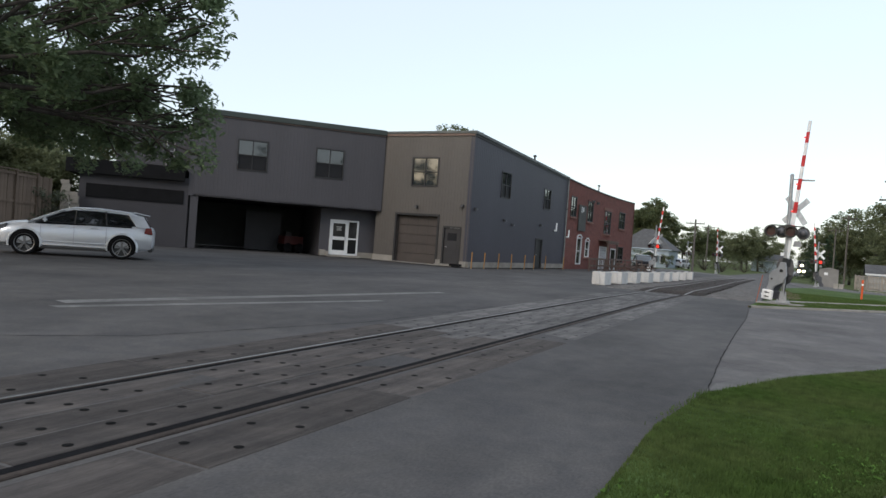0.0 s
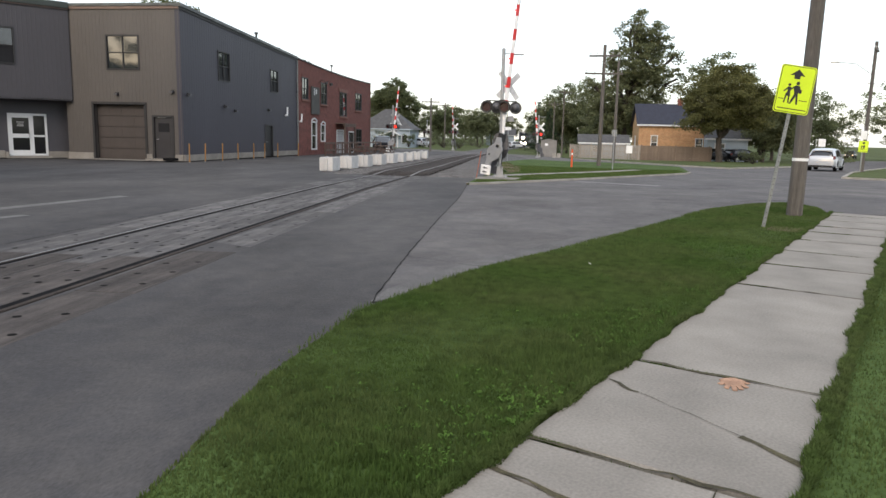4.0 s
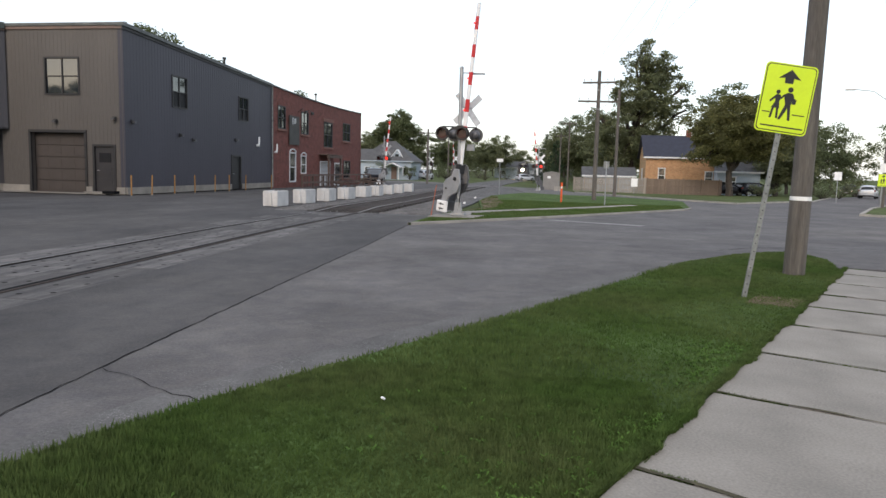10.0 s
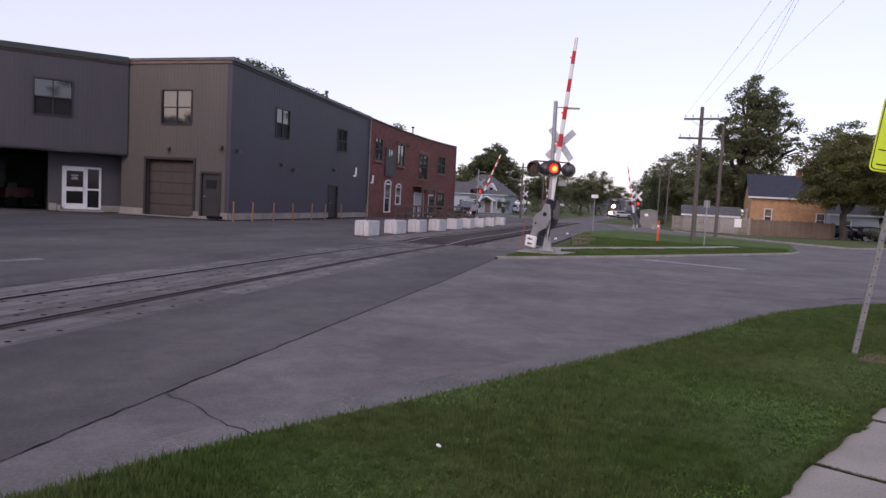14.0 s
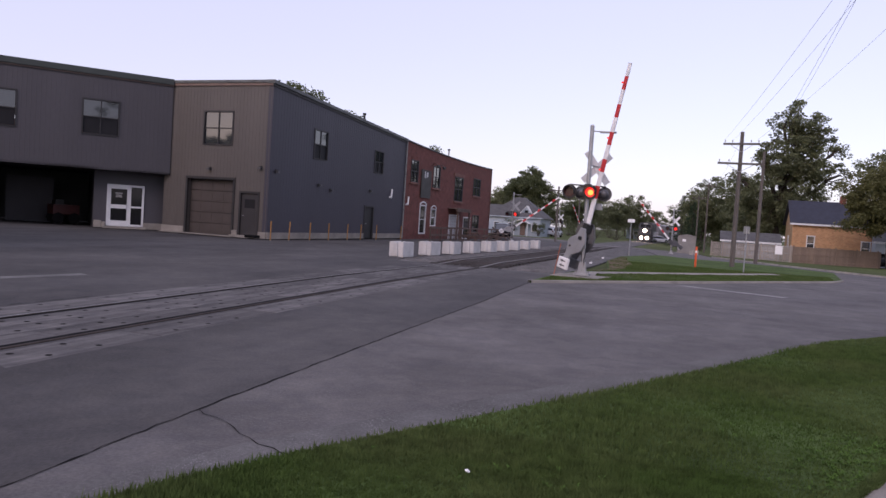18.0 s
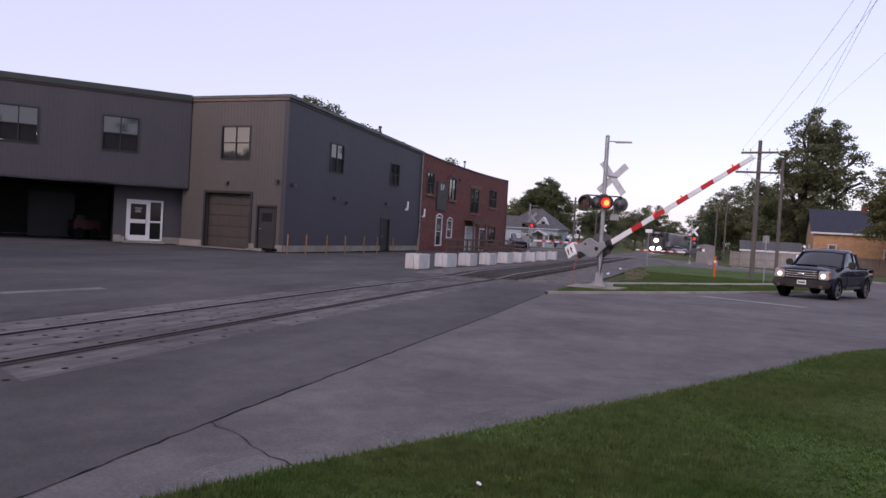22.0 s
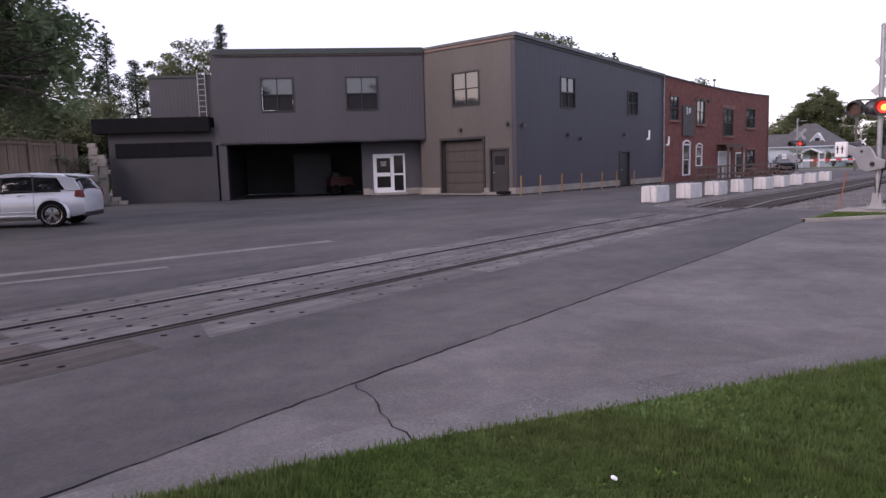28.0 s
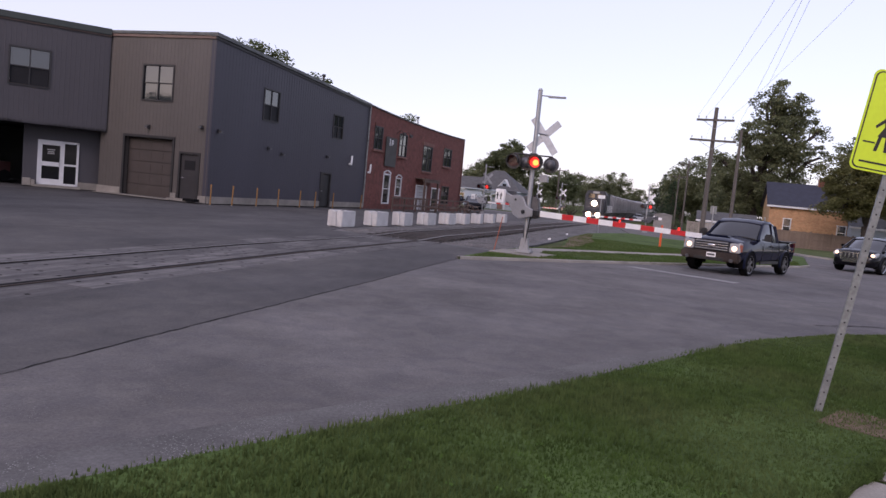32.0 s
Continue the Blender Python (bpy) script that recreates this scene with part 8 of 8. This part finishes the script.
hip_house(pose(-32.0, 118, gz(118, -27)), 8.9, 8, 3.0, 6.3, "pale blue clapboard house with a grey hip roof")
house(pose(-42, 140, gz(140, -42)), 9, 8, 3.2, 5.4, SIDING_WHITE, SHINGLE_GREY, "distant white house among the trees", (("f", 2.5, 0.9, 1.2, 1.3),), "x")
house(pose(-18, 205, gz(205, -18)), 8, 7, 2.8, 4.4, SIDING_WHITE, SHINGLE_GREY, "distant pale house among the trees", (("f", 2.5, 0.9, 1.2, 1.0),), "x")
house(pose(-48, 8, 0.0), 7, 8, 3.5, 5.5, BRICK, SHINGLE_GREY, "dark brick house glimpsed behind the fence", (("r", 3.0, 1.2, 1.0, 1.2),), "y")

# ---- fences ----
def board_fence(name, a, b, h, label, step_post=2.4, board=0.14, mat=None, rise=0.0, gap=0.008, cap=False):
    f = empty(name, pose(a[0], a[1], 0, 0, 0, math.degrees(math.atan2(b[1] - a[1], b[0] - a[0]))), label, "fence")
    L = math.hypot(b[0] - a[0], b[1] - a[1])
    mat = mat or WOOD_GREY
    bm = bm_new()
    box(bm, (0, 0, h / 2), (board - gap, 0.02, h))
    me = mesh_of(bm, "board", mat)
    rnd = random.Random(int(L * 10))
    def z_at(s):
        u = s / L
        return gz(a[1] + (b[1] - a[1]) * u, a[0] + (b[0] - a[0]) * u) + rise * (1 - u)
    k = int(L / board)
    for i in range(k):
        s = (i + 0.5) * board
        shared("board", me, f, pose(s, rnd.uniform(-0.003, 0.003), z_at(s) + rnd.uniform(-0.02, 0.015), rnd.uniform(-0.4, 0.4), 0, 0))
    bm = bm_new()
    box(bm, (0, 0, h / 2 + 0.05), (0.1, 0.1, h + 0.12))
    pm = mesh_of(bm, "post", mat)
    n = int(L / step_post)
    for i in range(n + 1):
        s = i * step_post
        shared("post", pm, f, pose(s, -0.07, z_at(s)))
    for zz in (0.35, h * 0.55, h - 0.12):
        for i in range(n):
            s = (i + 0.5) * step_post
            bm = bm_new()
            box(bm, (s, -0.035, zz + z_at(s)), (step_post, 0.045, 0.09))
            part("rail", bm, mat, f)
    if cap:
        for i in range(n):
            s = (i + 0.5) * step_post
            bm = bm_new()
            box(bm, (s, -0.03, h + 0.06 + z_at(s)), (step_post, 0.15, 0.04))
            part("cap_board", bm, mat, f)
    return f


board_fence("wood_fence", (-27.4, 7.0), (-35.0, 20.6), 3.08, "tall weathered brown board fence behind the parked car", 1.75, 0.15, rise=0.35, cap=True)
board_fence("picket_fence", (2.8, 97.6), (10.6, 86.6), 1.75, "pale weathered picket fence along the far road", 2.2, 0.24, mat=PALE_WOOD, gap=0.07)
board_fence("picket_fence", (10.6, 86.6), (19.4, 89.8), 1.75, "weathered grey-brown board fence before the buff house", 2.2, 0.2)


def block_stack():
    s = empty("block_stack", pose(-34.9, 21.4, 0, 0, 0, 45), "tall stack of old hollow concrete blocks beside the annex", "block stack")
    rnd = random.Random(3)
    for i in range(16):
        for j in range(2):
            bm = bm_new()
            for c, sz in (((0, -0.08, 0), (0.4, 0.03, 0.19)), ((0, 0.08, 0), (0.4, 0.03, 0.19)), ((-0.185, 0, 0), (0.03, 0.13, 0.19)), ((0.185, 0, 0), (0.03, 0.13, 0.19)), ((0, 0, 0), (0.03, 0.13, 0.19))):
                box(bm, c, sz)
            if i > 12 and j == 1:
                bm.free()
                continue
            o = part("block", bm, CONCRETE, s)
            o.matrix_basis = pose(0.43 * j - 0.2 + rnd.uniform(-0.04, 0.04), rnd.uniform(-0.04, 0.04), 0.1 + i * 0.195, 0, 0, rnd.uniform(-7, 7))
    for x, y, z in ((0.75, -0.3, 0.1), (0.9, 0.1, 0.1), (0.8, -0.1, 0.3), (1.2, -0.2, 0.1)):
        bm = bm_new()
        box(bm, (0, 0, 0), (0.4, 0.19, 0.19))
        soften(bm, 0.01, 1)
        o = part("block", bm, CONCRETE, s)
        o.matrix_basis = pose(x, y, z, 0, 0, rnd.uniform(-20, 20))


block_stack()

# ---- grass ----
def inside(x, y, poly):
    r = np.zeros(len(x), bool)
    k = len(poly)
    for i in range(k):
        (x0, y0), (x1, y1) = poly[i], poly[(i + 1) % k]
        if y0 == y1:
            continue
        c = ((y0 > y) != (y1 > y)) & (x < (x1 - x0) * (y - y0) / (y1 - y0) + x0)
        r ^= c
    return r


def grass(name, poly, n, h, seed, label, z, width=0.012, box_=None, skip=()):
    rg = np.random.default_rng(seed)
    xs, ys = [p[0] for p in poly], [p[1] for p in poly]
    b = box_ or (min(xs), max(xs), min(ys), max(ys))
    x, y = rg.uniform(b[0], b[1], n), rg.uniform(b[2], b[3], n)
    keep = inside(x, y, poly)
    for hole in skip:
        keep &= ~inside(x, y, hole)
    x, y = x[keep], y[keep]
    k = len(x)
    patch = 0.75 + 0.45 * np.sin(x * 2.1 + np.sin(y * 1.7)) * np.sin(y * 1.3 + 1.0)
    hh = h * (0.5 + 0.8 * rg.random(k)) * np.clip(patch, 0.45, 1.4)
    a = rg.uniform(0, 2 * math.pi, k)
    lean = hh * rg.uniform(0.1, 0.7, k)
    w = width * (0.7 + 0.6 * rg.random(k))
    g = np.array([gz(q, p) for p, q in zip(x, y)]) if max(ys) > 30 else np.zeros(k)
    v = np.empty((k, 3, 3))
    v[:, 0] = np.stack((x - np.sin(a) * w, y + np.cos(a) * w, g + z - 0.01), 1)
    v[:, 1] = np.stack((x + np.sin(a) * w, y - np.cos(a) * w, g + z - 0.01), 1)
    v[:, 2] = np.stack((x + np.cos(a) * lean, y + np.sin(a) * lean, g + z + hh), 1)
    me = bpy.data.meshes.new(name)
    me.vertices.add(k * 3)
    me.vertices.foreach_set("co", v.reshape(-1).astype(np.float32))
    me.loops.add(k * 3)
    me.loops.foreach_set("vertex_index", np.arange(k * 3, dtype=np.int32))
    me.polygons.add(k)
    me.polygons.foreach_set("loop_start", np.arange(0, k * 3, 3, dtype=np.int32))
    me.update(calc_edges=True)
    me.materials.append(BLADE)
    return tagged(new(name, me), label, "grass", kind="stuff")


VP = [(-1.5, 1.6)] + VERGE[1:21]
grass("verge_grass", VP, 330000, 0.036, 1, "short mown grass blades on the verge", 0.05, 0.006, (-1.7, 2.2, 1.6, 9.5))
grass("verge_grass", VP, 330000, 0.04, 2, "short mown grass blades on the verge", 0.05, 0.008, (-1.0, 6.4, 7.0, 19.3))
grass("verge_edge_grass", [(-1.72, 4.3), (-1.6, 6.1), (-1.3, 7.0), (-0.7, 8.45), (0.35, 10.5), (1.5, 12.7), (3.5, 17.0), (4.7, 18.5), (4.8, 18.2), (3.7, 16.8), (1.8, 12.5), (0.65, 10.3), (-0.4, 8.2), (-1.1, 6.8), (-1.4, 5.8)], 60000, 0.038, 3, "ragged grass edge along the street", 0.03, 0.006)
PAD = [(-2.66, 26.6), (-1.2, 26.5), (-1.0, 28.3), (-2.66, 28.2)]
grass("island_grass", [(-2.45, 23.9), (-1.45, 25.4), (0.6, 28.9), (3.5, 34.4), (7.6, 42.0), (8.0, 46), (-2.9, 46), (-2.9, 43), (-1.8, 34.6), (-2.3, 31.5), (-2.6, 28.0)], 150000, 0.05, 4, "mown grass on the island", 0.06, 0.012, skip=(PATH_STRIP, PAD, BARE))
grass("thin_grass", BARE, 9000, 0.04, 6, "thin grass on the bare earth beside the track", 0.062, 0.012)
grass("lawn_grass", [(0.85, 2.53), (1.1, 3.22), (1.75, 4.7), (2.55, 6.53), (3.95, 9.59), (7.2, 16.0), (9, 15), (6, 6), (4, 0), (0, 0)], 90000, 0.04, 5, "mown grass beside the pavement", 0.045, 0.008)
grass("lawn_grass", [tuple((edge0 + d_w * k + n_w * u)[:2]) for k, u in ((1.5, 1.24), (11.5, 1.24), (11.5, 2.3), (1.5, 2.3))], 120000, 0.04, 7, "mown grass beside the pavement", 0.045, 0.006)


def fringe(name, a, d, n, length, count, deep, h, seed, label, z):
    """Grass that hangs unevenly over an edge which starts at a and runs along d; n points outwards."""
    rg = np.random.default_rng(seed)
    s = rg.uniform(0, length, count)
    reach = deep * np.clip(0.5 + 0.4 * np.sin(s * 5.3) * np.sin(s * 2.1 + 1) + 0.12 * np.sin(s * 17 + 2 * np.sin(s * 3)) + 0.35 * (rg.random(count) - 0.5), 0.05, 1.3)
    u = reach * (rg.random(count) * 1.4 - 0.4)
    x, y = a.x + d.x * s + n.x * u, a.y + d.y * s + n.y * u
    turn = rg.uniform(0, 2 * math.pi, count)
    hh = h * rg.uniform(0.3, 1.0, count)
    w = 0.007 * rg.uniform(0.6, 1.5, count)
    lean = hh * rg.uniform(0.3, 1.2, count)
    v = np.empty((count, 3, 3))
    v[:, 0] = np.stack((x - np.sin(turn) * w, y + np.cos(turn) * w, np.full(count, z)), 1)
    v[:, 1] = np.stack((x + np.sin(turn) * w, y - np.cos(turn) * w, np.full(count, z)), 1)
    v[:, 2] = np.stack((x + np.cos(turn) * lean, y + np.sin(turn) * lean, z + hh), 1)
    me = bpy.data.meshes.new(name)
    me.from_pydata(v.reshape(-1, 3).tolist(), [], np.arange(count * 3).reshape(-1, 3).tolist())
    me.materials.append(BLADE)
    tagged(new(name, me), label, "grass", kind="stuff")


rnd_joint = (0.5, 1.0, 0.25, 0.7, 0.35)
fringe("walk_edge_grass", edge0, d_w, n_w, 19.3, 70000, 0.075, 0.045, 41, "ragged grass hanging over the pavement edge", 0.06)
fringe("walk_edge_grass", edge0 + n_w * (WALK_W + 0.02), d_w, -n_w, 19.3, 70000, 0.09, 0.045, 43, "ragged lawn grass hanging over the pavement edge", 0.06)
for i in range(7, len(cuts_w)):
    a = edge0 + d_w * cuts_w[i]
    fringe("joint_tuft", a - n_w * 0.02, n_w, d_w, rnd_joint[i % 5], 500, 0.03, 0.016, 60 + i, "grass growing in a pavement joint", 0.058)


def weeds(count, seed):
    """Broad pointed leaves in loose rosettes along the pavement's edge, thinning out into the verge."""
    rg = np.random.default_rng(seed)
    plants = count // 7
    s = rg.uniform(2.2, 13.0, plants)
    u = -np.abs(rg.normal(0, 0.28, plants)) + 0.03
    far = rg.random(plants) < 0.12
    u[far] -= rg.uniform(0.0, 1.6, far.sum())
    px, py = edge0.x + d_w.x * s + n_w.x * u, edge0.y + d_w.y * s + n_w.y * u
    keep = inside(px, py, VP) & (np.sin(s * 2.7 + 1.0) + 0.8 * rg.random(plants) > 0.0)
    px, py = np.repeat(px[keep], 7), np.repeat(py[keep], 7)
    k = len(px)
    a = rg.uniform(0, 2 * math.pi, k)
    size = rg.uniform(0.012, 0.027, k)
    rise = rg.uniform(0.2, 1.0, k)
    z = 0.055 + rg.uniform(0.0, 0.02, k)
    ca, sa = np.cos(a), np.sin(a)
    px, py = px + rg.normal(0, 0.012, k), py + rg.normal(0, 0.012, k)
    v = np.empty((k, 4, 3))
    for i, (f, w, h) in enumerate(((0.0, 0.0, 0.0), (0.55, 0.26, 0.6), (1.0, 0.0, 0.75), (0.55, -0.26, 0.6))):
        v[:, i] = np.stack((px + ca * size * f - sa * size * w, py + sa * size * f + ca * size * w, z + size * rise * h), 1)
    me = bpy.data.meshes.new("verge_weeds")
    me.from_pydata(v.reshape(-1, 3).tolist(), [], np.arange(k * 4).reshape(-1, 4).tolist())
    me.materials.append(WEED_LEAF)
    tagged(new("verge_weeds", me), "broad-leaved weeds along the pavement edge", "weeds", kind="stuff")


weeds(15000, 77)
# tufts in the pavement joints
rnd = random.Random(9)
strips = []
for i in [k for k in range(1, len(cuts_w)) if k not in skew]:
    a = edge0 + d_w * cuts_w[i]
    strips.append([tuple((a - d_w * 0.025)[:2]), tuple((a + d_w * 0.025)[:2]), tuple((a + d_w * 0.02 + n_w * rnd.uniform(0.3, 1.2))[:2]), tuple((a - d_w * 0.02 + n_w * rnd.uniform(0.3, 1.2))[:2])])
for i, s in enumerate(strips):
    grass("joint_grass", s, 300, 0.018, 30 + i, "tufts of grass in a pavement joint", 0.05, 0.005)


def litter():
    b = empty("litter", pose(0.52, 8.63, 0.085, 10, 20, 30) @ Matrix.Scale(0.35, 4), "small scrap of white litter lying in the grass", "litter")
    bm = bm_new()
    prism(bm, [(-0.04, 0.0), (0.03, -0.01), (0.05, 0.015), (0.0, 0.03), (-0.035, 0.02)], "y", -0.03, 0.03)
    soften(bm, 0.006, 1)
    part("scrap", bm, WHITE, b)


litter()


# ---- what moves ----
def track_pose(y):
    a = math.degrees(math.atan2(1.0, rail_x(y + 0.5) - rail_x(y - 0.5)))
    p = (rail_x(y), y, gz(y, -5) + 0.1)
    return pose(*p, 0, 0, a + 180)


def street_pose(d, head=0.0, side=0.0):
    p = TRUCK_END + STREET_DIR * d + Vector((-STREET_DIR.y, STREET_DIR.x, 0)) * side
    return pose(p.x, p.y, gz(p.y, p.x), 0, 0, STREET_HEAD + head)


def motions():
    # train, slowly approaching along the curve
    fronts = [(0, 235), (6, 210), (10, 193.5), (14, 180), (17.5, 168.5), (20, 160), (22, 152), (24, 142), (27, 129), (30, 116), (32, 107)]
    walk(loco, [(t, track_pose(y + 8.8)) for t, y in fronts])
    for k, w in enumerate(wagons):
        walk(w, [(t, track_pose(y + 8.8 + 17.2 + 16.6 * k)) for t, y in fronts])
    # gate arm, upright and then lowering
    angles = [(0, 84.5), (5, 83.5), (9, 83.5), (13, 83.2), (17.2, 83.2), (17.7, 81), (18.2, 73.5), (19, 62), (20, 50), (21, 39), (22, 29), (23, 19), (24, 11), (25, 4.5), (25.5, 0), (26, -1), (32, -1)]
    walk(near_arm, [(t, pose(0, 0, 1.18, 0, 0, -30) @ pose(0, 0, 0, 0, -a, 0)) for t, a in angles])
    # the far gates come down first
    early = [(0, 84), (12.8, 84), (14, 79), (15.5, 70), (17.5, 54), (18.2, 46), (19, 31), (20, 12), (21, 3), (22, 0), (32, 0)]
    for far, turn, ahead in ((far_arm, 196, 0), (a3, 12, 11), (a4, 255, 6)):
        walk(far, [(t, pose(0, 0, 1.18, 0, 0, turn) @ pose(0, 0, 0, 0, -(a if t < 13 else max(0, a - ahead)), 0)) for t, a in early])
    # flashers: an added dark vane uncovers each always-lit lens in turn, once a second
    shut, open_ = pose(0, 0, 0.155), pose(0, 0, 0.155, -86, 0, 0)
    for vane, shift in ((near_vanes[0], 0.5), (near_vanes[1], 0.0)):
        rows = [(0, shut), (10.5, shut)]
        k = 11
        while k + shift + 0.3 < 32.4:
            c = k + shift
            rows += [(c - 0.27, shut), (c - 0.2, open_)]
            if c + 0.27 < 32:
                rows += [(c + 0.2, open_), (c + 0.27, shut)]
            k += 1
        rows = [r for r in rows if r[0] <= 32.0]
        if rows[-1][0] < 32.0:
            rows.append((32.0, rows[-1][1]))
        walk(vane, rows)
    # road traffic
    walk(truck, [(t, street_pose(d, TRUCK_HEAD if d < 20 else 0.0, off)) for t, d, off in ((0, 190, 13), (10, 97, 6.5), (14, 64, 4), (17, 40, 1.8), (18.5, 26.5, 0.4), (19.5, 17.0, 0), (20, 13.5, 0), (20.5, 10.3, 0), (21, 7.5, 0), (21.5, 4.6, 0), (22, 2.0, 0), (22.5, 0.8, 0), (23, 0.2, 0), (24, 0.05, 0), (25, 0, 0), (32, 0, 0))])
    walk(follower, [(t, street_pose(d)) for t, d in ((0, 300), (20, 100), (26, 45), (29, 28), (31, 19.6), (31.5, 16.7), (32, 14.0))])
    walk(sedan, [(t, m) for t, m in ((0, pose(12.2, 38, gz(38), 0, 0, 62)), (2.5, pose(17.6, 50.5, gz(50.5), 0, 0, 62)), (5, pose(22.8, 63, gz(63), 0, 0, 62)), (9, pose(36, 94, gz(94), 0, 0, 64)), (14, pose(54, 136, gz(136), 0, 0, 64)), (32, pose(140, 340, gz(300), 0, 0, 64)))])


motions()
